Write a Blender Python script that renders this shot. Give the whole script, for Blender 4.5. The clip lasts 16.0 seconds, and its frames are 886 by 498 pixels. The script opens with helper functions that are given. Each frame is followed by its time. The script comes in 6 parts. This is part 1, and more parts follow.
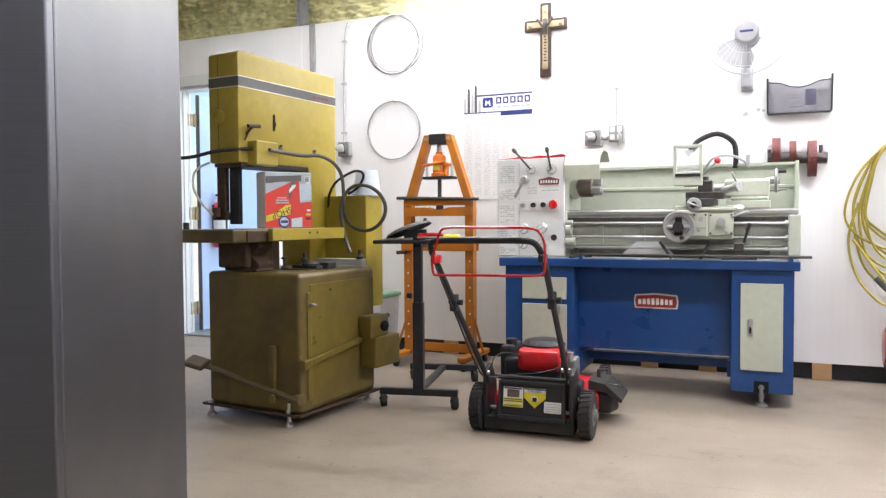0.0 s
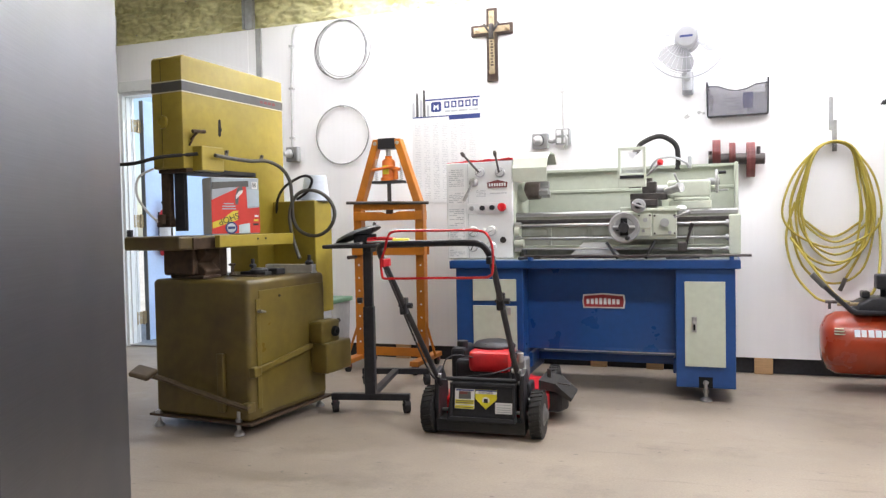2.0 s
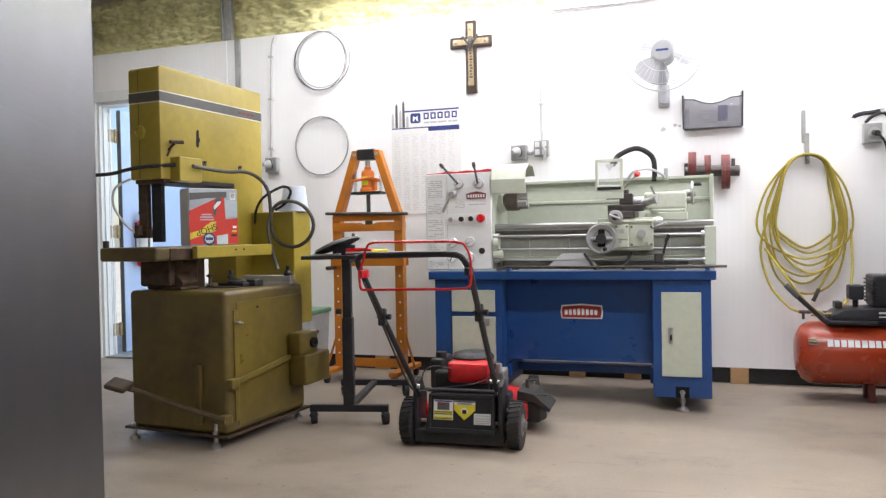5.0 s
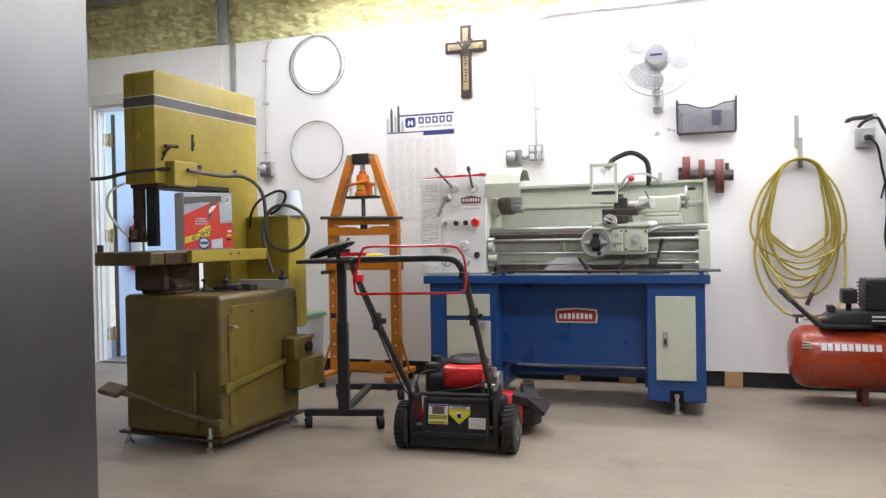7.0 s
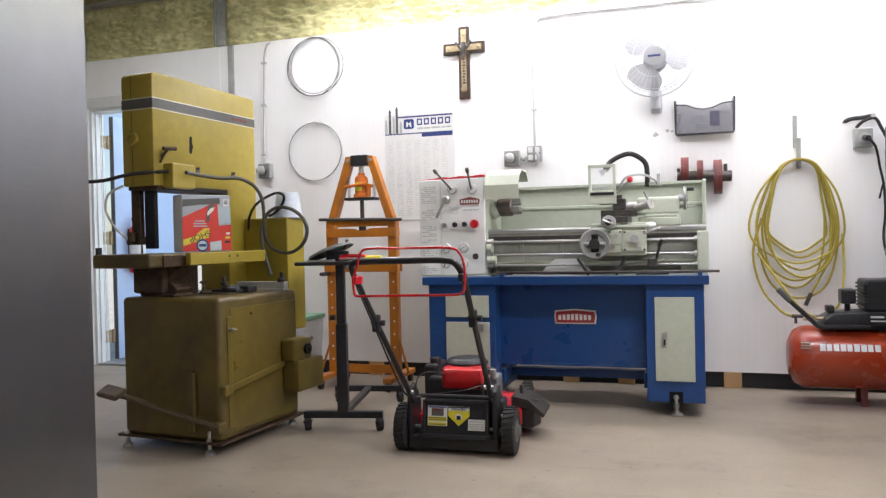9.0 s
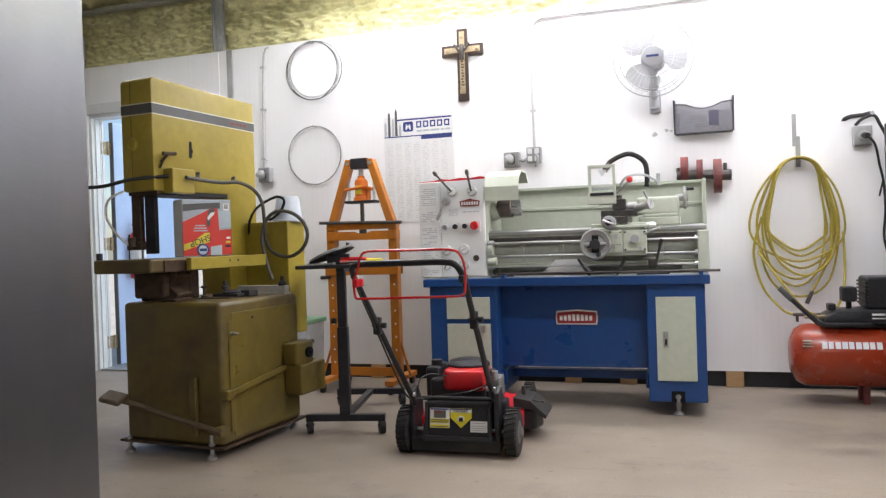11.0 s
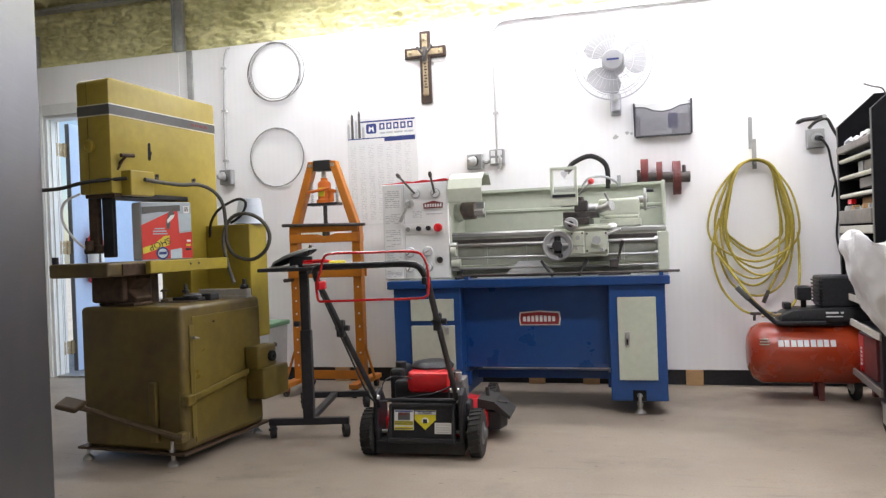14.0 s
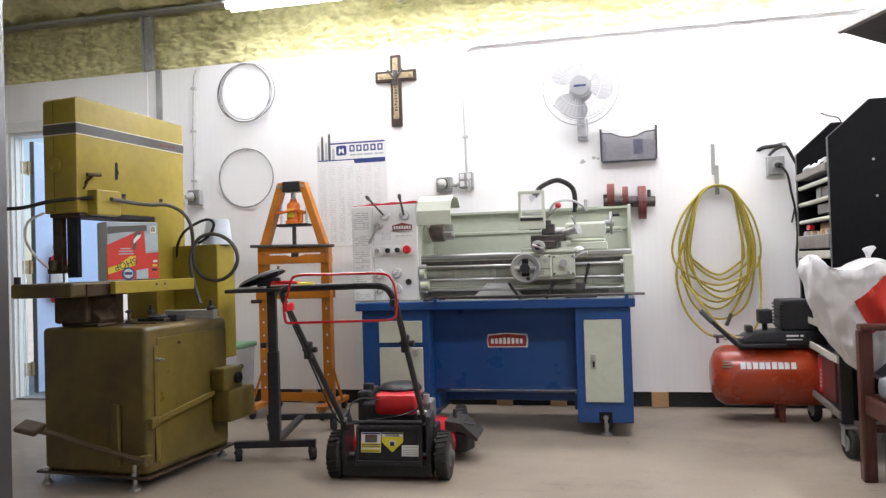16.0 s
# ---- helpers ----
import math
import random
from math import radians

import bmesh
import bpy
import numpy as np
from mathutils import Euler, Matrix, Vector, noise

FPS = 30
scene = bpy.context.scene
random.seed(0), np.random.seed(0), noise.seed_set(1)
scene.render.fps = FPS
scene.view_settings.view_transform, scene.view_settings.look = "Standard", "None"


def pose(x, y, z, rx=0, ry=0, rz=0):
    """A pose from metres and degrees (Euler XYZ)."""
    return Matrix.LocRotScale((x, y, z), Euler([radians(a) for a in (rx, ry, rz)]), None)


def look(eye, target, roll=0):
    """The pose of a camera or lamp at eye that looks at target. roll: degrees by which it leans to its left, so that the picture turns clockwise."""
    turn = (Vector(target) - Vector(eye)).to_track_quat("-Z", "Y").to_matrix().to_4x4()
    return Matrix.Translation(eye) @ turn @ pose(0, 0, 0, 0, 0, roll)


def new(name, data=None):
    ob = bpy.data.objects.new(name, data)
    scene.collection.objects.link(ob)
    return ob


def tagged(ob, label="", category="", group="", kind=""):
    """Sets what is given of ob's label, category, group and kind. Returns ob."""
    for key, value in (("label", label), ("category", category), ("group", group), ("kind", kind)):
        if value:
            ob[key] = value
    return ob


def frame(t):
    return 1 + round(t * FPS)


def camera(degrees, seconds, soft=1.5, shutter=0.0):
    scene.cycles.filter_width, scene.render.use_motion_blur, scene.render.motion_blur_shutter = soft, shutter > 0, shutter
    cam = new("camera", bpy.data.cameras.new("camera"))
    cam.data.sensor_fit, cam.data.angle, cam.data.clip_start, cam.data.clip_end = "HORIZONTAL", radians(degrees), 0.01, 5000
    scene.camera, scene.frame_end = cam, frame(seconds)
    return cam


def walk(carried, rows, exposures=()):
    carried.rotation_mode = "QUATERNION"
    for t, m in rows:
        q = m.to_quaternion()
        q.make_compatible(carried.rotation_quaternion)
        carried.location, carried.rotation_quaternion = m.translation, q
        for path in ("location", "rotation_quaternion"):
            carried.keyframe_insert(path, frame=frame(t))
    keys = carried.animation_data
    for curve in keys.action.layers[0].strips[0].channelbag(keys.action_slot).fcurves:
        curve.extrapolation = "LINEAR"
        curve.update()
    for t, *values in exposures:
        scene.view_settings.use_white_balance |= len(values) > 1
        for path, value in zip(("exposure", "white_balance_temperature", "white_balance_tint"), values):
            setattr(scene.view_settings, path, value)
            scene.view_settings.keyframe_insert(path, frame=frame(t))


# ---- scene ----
# camera: stands on a bench, turns slowly to the right
cam = camera(60.44, 16.0, soft=1.35)
PATH = [
    (0, -0.0360, 0.0159, 0.9196, 87.818, 0.342, 23.346),
    (0.5, -0.0333, 0.0136, 0.9213, 88.169, 0.146, 22.570),
    (1, -0.0347, 0.0143, 0.9196, 87.550, 0.468, 22.499),
    (1.5, -0.0133, 0.0122, 0.9167, 87.768, 1.544, 19.389),
    (2, -0.0172, 0.0114, 0.9137, 88.132, 1.135, 19.783),
    (2.5, -0.0150, 0.0125, 0.9133, 88.287, 1.264, 19.729),
    (3, -0.0171, 0.0145, 0.9133, 87.926, 1.246, 20.341),
    (3.5, -0.0159, 0.0144, 0.9144, 88.138, 1.400, 20.270),
    (4, -0.0149, 0.0138, 0.9137, 88.289, 1.453, 19.600),
    (4.5, -0.0130, 0.0113, 0.9128, 87.959, 1.456, 19.235),
    (5, -0.0077, 0.0046, 0.9172, 88.882, 1.086, 18.295),
    (7.5, -0.0044, 0.0007, 0.9177, 89.287, 1.153, 17.748),
    (8, -0.0047, 0.0010, 0.9190, 89.501, 1.245, 17.490),
    (8.5, -0.0071, 0.0004, 0.9226, 89.658, 1.022, 17.828),
    (9, -0.0062, 0.0019, 0.9209, 89.250, 1.262, 17.825),
    (11.5, -0.0030, 0.0010, 0.9168, 89.551, 2.059, 17.735),
    (12, -0.0000, 0.0000, 0.9146, 89.861, 2.061, 17.305),
    (12.5, 0.0001, -0.0000, 0.9171, 89.572, 2.111, 17.010),
    (13, 0.0037, -0.0019, 0.9177, 89.638, 2.002, 16.886),
    (13.5, 0.0029, -0.0046, 0.9178, 89.655, 1.904, 16.438),
    (14, 0.0031, -0.0002, 0.9172, 89.508, 2.145, 15.232),
    (14.5, 0.0084, 0.0024, 0.9091, 89.333, 2.808, 14.781),
    (15, 0.0075, -0.0001, 0.9121, 89.615, 2.549, 15.548),
    (15.5, 0.0069, -0.0017, 0.9135, 89.483, 2.644, 15.557),
    (16, 0.0147, -0.0197, 0.9198, 91.056, 1.765, 12.966),
]
walk(cam, [(t, pose(x, y, z, rx, ry, rz)) for t, x, y, z, rx, ry, rz in PATH], exposures=[(0.0, 0.48), (1.5, 0.48), (2.2, 0.34), (3.0, 0.20), (5.0, 0.22), (8.0, 0.08), (12.5, 0.0), (14.2, -0.01), (15.5, -0.10), (16.0, 0.0)])

# ---- light ----
world = bpy.data.worlds.new("sky")
scene.world = world
world.use_nodes = True
wn = world.node_tree.nodes
sky = wn.new("ShaderNodeTexSky")
sky.sky_type = "NISHITA"
sky.sun_disc = False
sky.sun_elevation, sky.sun_rotation = radians(67), radians(127)
world.node_tree.links.new(sky.outputs["Color"], wn["Background"].inputs["Color"])
wn["Background"].inputs["Strength"].default_value = 0.15
sun = new("sun", bpy.data.lights.new("sun", "SUN"))
sun.data.energy, sun.data.angle, sun.data.color = 4.5, radians(0.5), (1.0, 0.95, 0.88)
sun.matrix_world = look((4.0, 3.0, 12.0), (0, 6.0, 0))
# added area lamp outside the doorway, standing in for sky light on the leaf
door_sky_fill = new("door_sky_fill", bpy.data.lights.new("door_sky_fill", "AREA"))
door_sky_fill.data.shape, door_sky_fill.data.size, door_sky_fill.data.size_y = "RECTANGLE", 2.0, 1.0
door_sky_fill.data.energy, door_sky_fill.data.color = 9.0, (0.66, 0.82, 1.0)
door_sky_fill.matrix_world = pose(-3.36, 5.50, 1.1, 0, 90, 0)

# added lamp hidden above the doorway, standing in for daylight that falls in
door_day_fill = new("door_day_fill", bpy.data.lights.new("door_day_fill", "AREA"))
door_day_fill.data.shape, door_day_fill.data.size, door_day_fill.data.size_y = "RECTANGLE", 1.0, 0.6
door_day_fill.data.energy, door_day_fill.data.color = 15.0, (0.80, 0.90, 1.0)
door_day_fill.matrix_world = look((-3.9, 5.45, 2.55), (-3.6, 3.6, 0.5))

# power of the added fill rows over the left wall and behind the camera
ROW_FILL_POWER, ROOM_FILL_POWER = 7.5, 15.0


# ---- materials ----
def ramp(nt, src, lo, hi, a, b):
    r = nt.nodes.new("ShaderNodeMapRange")
    r.inputs["From Min"].default_value, r.inputs["From Max"].default_value = lo, hi
    r.inputs["To Min"].default_value, r.inputs["To Max"].default_value = a, b
    nt.links.new(src, r.inputs["Value"])
    return r.outputs["Result"]


def tex(nt, scale, detail=4.0, stretch=(1, 1, 1), rough=0.55):
    co = nt.nodes.new("ShaderNodeTexCoord")
    mp = nt.nodes.new("ShaderNodeMapping")
    mp.inputs["Scale"].default_value = stretch
    n = nt.nodes.new("ShaderNodeTexNoise")
    n.inputs["Scale"].default_value, n.inputs["Detail"].default_value, n.inputs["Roughness"].default_value = scale, detail, rough
    nt.links.new(co.outputs["Object"], mp.inputs["Vector"])
    nt.links.new(mp.outputs["Vector"], n.inputs["Vector"])
    return n.outputs["Fac"]


def blend(nt, fac, a, b):
    m = nt.nodes.new("ShaderNodeMix")
    m.data_type = "RGBA"
    nt.links.new(fac, m.inputs["Factor"])
    for sock, v in (("A", a), ("B", b)):
        socket = [s for s in m.inputs if s.name == sock and s.type == "RGBA"][0]
        if isinstance(v, tuple):
            socket.default_value = (*v, 1)
        else:
            nt.links.new(v, socket)
    return [s for s in m.outputs if s.type == "RGBA"][0]


def surface(name, col, rough=0.5, metal=0.0, dirt=None, amount=0.5, grain=40.0, patch=3.0, bump=0.15, stretch=(1, 1, 1), spread=0.12, coat=0.0, deep=0.002):
    """Paint, metal or plastic with grain, stained patches and fine relief."""
    m = bpy.data.materials.new(name)
    m.use_nodes = True
    nt = m.node_tree
    b = nt.nodes["Principled BSDF"]
    b.inputs["Metallic"].default_value = metal
    b.inputs["Coat Weight"].default_value = coat
    fine = tex(nt, grain, 5.0, stretch)
    big = tex(nt, patch, 4.0)
    dark = tuple(c * (1 - spread) for c in col)
    light = tuple(min(1, c * (1 + spread)) for c in col)
    c1 = blend(nt, ramp(nt, fine, 0.3, 0.7, 0, 1), dark, light)
    c2 = blend(nt, ramp(nt, big, 0.42, 0.72, 0, amount), c1, dirt or tuple(c * 0.55 for c in col))
    nt.links.new(c2, b.inputs["Base Color"])
    nt.links.new(ramp(nt, big, 0.3, 0.7, max(0.03, rough - 0.08), min(1, rough + 0.1)), b.inputs["Roughness"])
    if bump:
        bp = nt.nodes.new("ShaderNodeBump")
        bp.inputs["Strength"].default_value, bp.inputs["Distance"].default_value = bump, deep
        nt.links.new(fine, bp.inputs["Height"])
        nt.links.new(bp.outputs["Normal"], b.inputs["Normal"])
    return m


def glowing(name, col, strength):
    m = bpy.data.materials.new(name)
    m.use_nodes = True
    b = m.node_tree.nodes["Principled BSDF"]
    b.inputs["Base Color"].default_value = (*col, 1)
    b.inputs["Emission Color"].default_value = (*col, 1)
    b.inputs["Emission Strength"].default_value = strength
    return m


def clear(name, col, rough=0.1, alpha=0.35):
    m = bpy.data.materials.new(name)
    m.use_nodes = True
    b = m.node_tree.nodes["Principled BSDF"]
    b.inputs["Base Color"].default_value = (*col, 1)
    b.inputs["Roughness"].default_value = rough
    b.inputs["Alpha"].default_value = alpha
    b.inputs["Specular IOR Level"].default_value = 0.6
    return m


def wall_panel(name):
    """White ribbed fibreglass panel: fine upright ribs, faint grime streaks."""
    m = bpy.data.materials.new(name)
    m.use_nodes = True
    nt = m.node_tree
    b = nt.nodes["Principled BSDF"]
    streak = tex(nt, 9.0, 4.0, (1, 1, 0.05))
    big = tex(nt, 1.3, 5.0)
    fine = tex(nt, 60.0, 3.0)
    c1 = blend(nt, ramp(nt, streak, 0.42, 0.75, 0, 0.45), (0.90, 0.893, 0.897), (0.82, 0.813, 0.812))
    c2 = blend(nt, ramp(nt, big, 0.5, 0.75, 0, 0.35), c1, (0.82, 0.80, 0.785))
    nt.links.new(c2, b.inputs["Base Color"])
    nt.links.new(ramp(nt, fine, 0.3, 0.7, 0.33, 0.5), b.inputs["Roughness"])
    co = nt.nodes.new("ShaderNodeTexCoord")
    wv = nt.nodes.new("ShaderNodeTexWave")
    wv.bands_direction = "X"
    wv.inputs["Scale"].default_value = 8.0
    nt.links.new(co.outputs["Object"], wv.inputs["Vector"])
    bp = nt.nodes.new("ShaderNodeBump")
    bp.inputs["Strength"].default_value, bp.inputs["Distance"].default_value = 0.13, 0.002
    nt.links.new(wv.outputs["Fac"], bp.inputs["Height"])
    nt.links.new(bp.outputs["Normal"], b.inputs["Normal"])
    return m


def concrete(name):
    """Worn trowelled concrete, beige grey, with scuffs and darker stains."""
    m = bpy.data.materials.new(name)
    m.use_nodes = True
    nt = m.node_tree
    b = nt.nodes["Principled BSDF"]
    big = tex(nt, 0.8, 6.0, (1.0, 1.0, 1), 0.6)
    mid = tex(nt, 6.5, 8.0, (0.9, 1.2, 1), 0.72)
    fine = tex(nt, 110.0, 4.0)
    scuff = tex(nt, 1.3, 10.0, (1.0, 1.15, 1), 0.72)
    speck = tex(nt, 28.0, 3.0, (0.7, 1.2, 1), 0.5)
    drag = tex(nt, 7.0, 6.0, (0.25, 2.2, 1), 0.7)
    c1 = blend(nt, ramp(nt, big, 0.35, 0.68, 0, 1), (0.355, 0.295, 0.23), (0.21, 0.17, 0.132))
    c2 = blend(nt, ramp(nt, mid, 0.4, 0.72, 0, 0.6), c1, (0.41, 0.352, 0.282))
    c3 = blend(nt, ramp(nt, scuff, 0.53, 0.70, 0, 0.6), c2, (0.13, 0.11, 0.092))
    c4 = blend(nt, ramp(nt, fine, 0.3, 0.7, 0, 0.34), c3, (0.17, 0.148, 0.125))
    c4 = blend(nt, ramp(nt, drag, 0.60, 0.70, 0, 0.4), c4, (0.12, 0.10, 0.085))
    c4 = blend(nt, ramp(nt, speck, 0.68, 0.76, 0, 0.75), c4, (0.09, 0.08, 0.07))
    nt.links.new(c4, b.inputs["Base Color"])
    nt.links.new(ramp(nt, mid, 0.3, 0.7, 0.34, 0.6), b.inputs["Roughness"])
    bp = nt.nodes.new("ShaderNodeBump")
    bp.inputs["Strength"].default_value, bp.inputs["Distance"].default_value = 0.2, 0.002
    nt.links.new(fine, bp.inputs["Height"])
    nt.links.new(bp.outputs["Normal"], b.inputs["Normal"])
    return m


M_WALL = wall_panel("ribbed_white_panel")
M_FLOOR = concrete("concrete_floor")
M_FOAM = surface("spray_foam", (0.60, 0.56, 0.30), 0.8, dirt=(0.40, 0.36, 0.16), amount=0.6, grain=22, patch=5, bump=0.5, spread=0.18, deep=0.02)
# Unseen closing walls; their grey sets how much light bounces onto front faces.
M_BOUNCE_WALL = surface("bounce_grey_panel", (0.42, 0.42, 0.41), 0.7, spread=0.12)
M_BEAM = surface("galvanised_beam", (0.36, 0.36, 0.35), 0.5, 0.5, grain=30, spread=0.15)
M_OLIVE = surface("olive_machine_paint", (0.37, 0.285, 0.036), 0.36, dirt=(0.22, 0.165, 0.03), amount=0.4, grain=25, patch=2.5, bump=0.06, spread=0.08)
# Greasy and worn olive, both also darkened for shade on the saw base.
M_OLIVE_BASE_SHADED = surface("greasy_shaded_olive_paint", (0.150, 0.110, 0.021), 0.34, dirt=(0.07, 0.05, 0.022), amount=0.6, grain=22, patch=4.0, bump=0.12, spread=0.1)
M_OLIVE_WORN_SHADED = surface("worn_shaded_olive_paint", (0.122, 0.088, 0.021), 0.36, dirt=(0.048, 0.031, 0.02), amount=0.85, grain=18, patch=4.2, bump=0.15, spread=0.12)
M_RUST = surface("rusty_iron", (0.075, 0.048, 0.03), 0.6, 0.3, dirt=(0.05, 0.035, 0.028), grain=30, spread=0.3, bump=0.4)
M_STRIPE = surface("dark_grey_stripe", (0.10, 0.10, 0.095), 0.45, spread=0.08)
M_LINE = surface("cream_pinstripe", (0.7, 0.66, 0.5), 0.5)
M_BLACK = surface("black_plastic", (0.026, 0.026, 0.029), 0.42, grain=60, spread=0.2, amount=0.3, dirt=(0.05, 0.048, 0.045))
M_RUBBER = surface("black_rubber", (0.022, 0.021, 0.021), 0.7, grain=50, spread=0.25, amount=0.5, dirt=(0.07, 0.065, 0.055))
M_BLACK_METAL = surface("black_painted_steel", (0.024, 0.024, 0.028), 0.38, 0.1, grain=40, spread=0.2, amount=0.3, dirt=(0.08, 0.07, 0.06))
M_STEEL = surface("machined_steel", (0.46, 0.46, 0.455), 0.40, 0.85, grain=50, spread=0.15, stretch=(0.1, 1, 1), amount=0.4)
M_WAY = surface("oiled_ground_steel", (0.42, 0.42, 0.41), 0.46, 0.75, grain=50, spread=0.2, stretch=(0.1, 1, 1), amount=0.5)
M_CHROME = surface("chrome", (0.52, 0.52, 0.53), 0.34, 0.9, grain=30, spread=0.05, bump=0.03)
M_DARK_STEEL = surface("dark_oiled_steel", (0.11, 0.10, 0.095), 0.4, 0.8, grain=40, spread=0.25)
M_SAGE = surface("sage_green_enamel", (0.495, 0.53, 0.435), 0.5, dirt=(0.40, 0.42, 0.335), amount=0.3, grain=30, patch=2, spread=0.05, bump=0.05)
# Oily sage, darkened further for the shade in the recess under the bedways.
M_SAGE_RECESS = surface("oily_recess_sage", (0.27, 0.28, 0.235), 0.6, dirt=(0.17, 0.17, 0.13), amount=0.6, grain=20, patch=9, spread=0.12)
M_BLUE = surface("blue_enamel", (0.012, 0.062, 0.225), 0.33, dirt=(0.009, 0.042, 0.15), amount=0.2, grain=30, patch=4, spread=0.08, bump=0.06)
M_WHITE = surface("white_enamel", (0.74, 0.75, 0.74), 0.4, dirt=(0.6, 0.6, 0.58), amount=0.25, grain=30, spread=0.03, bump=0.04)
M_PAPER = surface("printed_paper", (0.76, 0.76, 0.75), 0.7, grain=60, spread=0.03, amount=0.1, bump=0.03)
M_GREY_PRINT = surface("grey_print", (0.48, 0.49, 0.5), 0.7, spread=0.1)
M_FAINT = surface("faint_grey_print", (0.63, 0.635, 0.64), 0.7, spread=0.06)
M_BLUE_PRINT = surface("navy_print", (0.03, 0.05, 0.20), 0.6, spread=0.05)
M_RED = surface("red_enamel", (0.62, 0.015, 0.02), 0.3, grain=30, spread=0.08, amount=0.2, dirt=(0.3, 0.02, 0.02), coat=0.3)
M_RED_DULL = surface("dull_red_paint", (0.17, 0.036, 0.034), 0.5, spread=0.15, amount=0.5, dirt=(0.1, 0.05, 0.045))
M_ORANGE = surface("orange_enamel", (0.52, 0.175, 0.015), 0.4, dirt=(0.22, 0.075, 0.02), amount=0.5, grain=25, patch=5, spread=0.08)
M_JACK = surface("bright_orange_paint", (0.70, 0.17, 0.015), 0.35, spread=0.08, amount=0.3)
M_TANK = surface("rust_red_tank_paint", (0.37, 0.043, 0.012), 0.27, dirt=(0.21, 0.026, 0.014), amount=0.45, grain=25, patch=4, spread=0.06, bump=0.03, coat=0.2)
M_HOSE = surface("yellow_hose_rubber", (0.39, 0.31, 0.038), 0.5, dirt=(0.21, 0.16, 0.028), amount=0.4, grain=30, spread=0.1)
M_GREY_PLASTIC = surface("grey_electrical_plastic", (0.40, 0.41, 0.41), 0.45, spread=0.08)
M_CONDUIT = surface("white_painted_conduit", (0.52, 0.52, 0.51), 0.4, 0.1, spread=0.06)
M_STAINLESS = surface("brushed_stainless", (0.166, 0.172, 0.198), 0.38, 1.0, grain=14, patch=1.2, spread=0.05, stretch=(0.4, 0.4, 30), bump=0.02, amount=0.35, dirt=(0.115, 0.12, 0.132))
M_WOOD = surface("dark_red_wood", (0.075, 0.022, 0.016), 0.35, grain=10, stretch=(8, 8, 0.8), spread=0.35, amount=0.3)
M_PINE = surface("raw_pine", (0.50, 0.31, 0.15), 0.65, grain=14, stretch=(0.6, 8, 8), spread=0.2, amount=0.4)
M_CROSS = surface("walnut_wood", (0.045, 0.024, 0.014), 0.45, grain=14, stretch=(6, 6, 0.8), spread=0.3)
M_BRASS = surface("aged_brass", (0.42, 0.33, 0.20), 0.4, 0.6, spread=0.2, amount=0.4)
M_BAG = surface("white_plastic_bag", (0.74, 0.74, 0.75), 0.35, grain=14, patch=6, spread=0.04, amount=0.15, bump=0.4, deep=0.01)
# White door; the blue of the daylight on it is put into its colour.
M_DOOR_DAYLIT = surface("daylight_blue_door", (0.46, 0.58, 0.80), 0.45, spread=0.04, amount=0.2)
M_YELLOW = surface("yellow_plastic", (0.72, 0.62, 0.03), 0.45, spread=0.06)
M_GREEN = surface("green_lid_plastic", (0.16, 0.32, 0.20), 0.5, spread=0.1)
M_FAN = surface("white_fan_plastic", (0.46, 0.465, 0.49), 0.35, spread=0.03, bump=0.02)
M_SMOKE = clear("smoky_acrylic", (0.20, 0.19, 0.23), 0.15, 0.40)
M_SHIELD = clear("clear_shield", (0.85, 0.9, 0.9), 0.06, 0.16)
M_ALU = surface("dull_aluminium", (0.62, 0.62, 0.62), 0.45, 0.6, grain=40, spread=0.08)
for dull in (M_BLACK, M_RUBBER, M_BLACK_METAL, M_RUST):
    dull.node_tree.nodes["Principled BSDF"].inputs["Specular IOR Level"].default_value = 0.28
M_HOLE = surface("deep_dark_hole", (0.004, 0.004, 0.004), 0.95, bump=0.0)
M_CAST_GREY = surface("grey_painted_casting", (0.36, 0.365, 0.36), 0.5, 0.2, grain=30, spread=0.08, amount=0.4)
M_TUBE = glowing("lit_tube", (0.93, 0.96, 1.0), 14.0)
# Added ground, kept pale to bounce sunlight onto the door.
M_BOUNCE_GROUND = surface("pale_bounce_gravel", (0.46, 0.44, 0.40), 0.9, grain=30, spread=0.3, dirt=(0.30, 0.29, 0.24), amount=0.5)


# ---- builders ----
def part(name, bm, material, parent, label="", smooth=False):
    me = bpy.data.meshes.new(name)
    bmesh.ops.recalc_face_normals(bm, faces=bm.faces[:])
    if smooth:
        for f in bm.faces:
            f.smooth = True
        for e in bm.edges:
            if len(e.link_faces) == 2 and e.calc_face_angle(0) > 0.7:
                e.smooth = False
    bm.to_mesh(me)
    bm.free()
    me.materials.append(material)
    ob = new(name, me)
    ob.parent = parent
    if label:
        tagged(ob, label)
    return ob


def thing(name, m, label, category, group=""):
    ob = new(name)
    ob.empty_display_size = 0.1
    ob.matrix_world = m
    return tagged(ob, label, category, group)


def setting(name, bm, material, label="", category=""):
    return tagged(part(name, bm, material, None), label, category, kind="structure")


def join(*bms):
    out = bms[0]
    for b in bms[1:]:
        me = bpy.data.meshes.new("joined")
        b.to_mesh(me)
        b.free()
        out.from_mesh(me)
        bpy.data.meshes.remove(me)
    return out


def box(x0, x1, y0, y1, z0, z1, r=0.0, seg=2, m=None):
    bm = bmesh.new()
    bmesh.ops.create_cube(bm, size=1)
    for v in bm.verts:
        v.co = Vector(((x0 + x1) / 2 + v.co.x * (x1 - x0), (y0 + y1) / 2 + v.co.y * (y1 - y0), (z0 + z1) / 2 + v.co.z * (z1 - z0)))
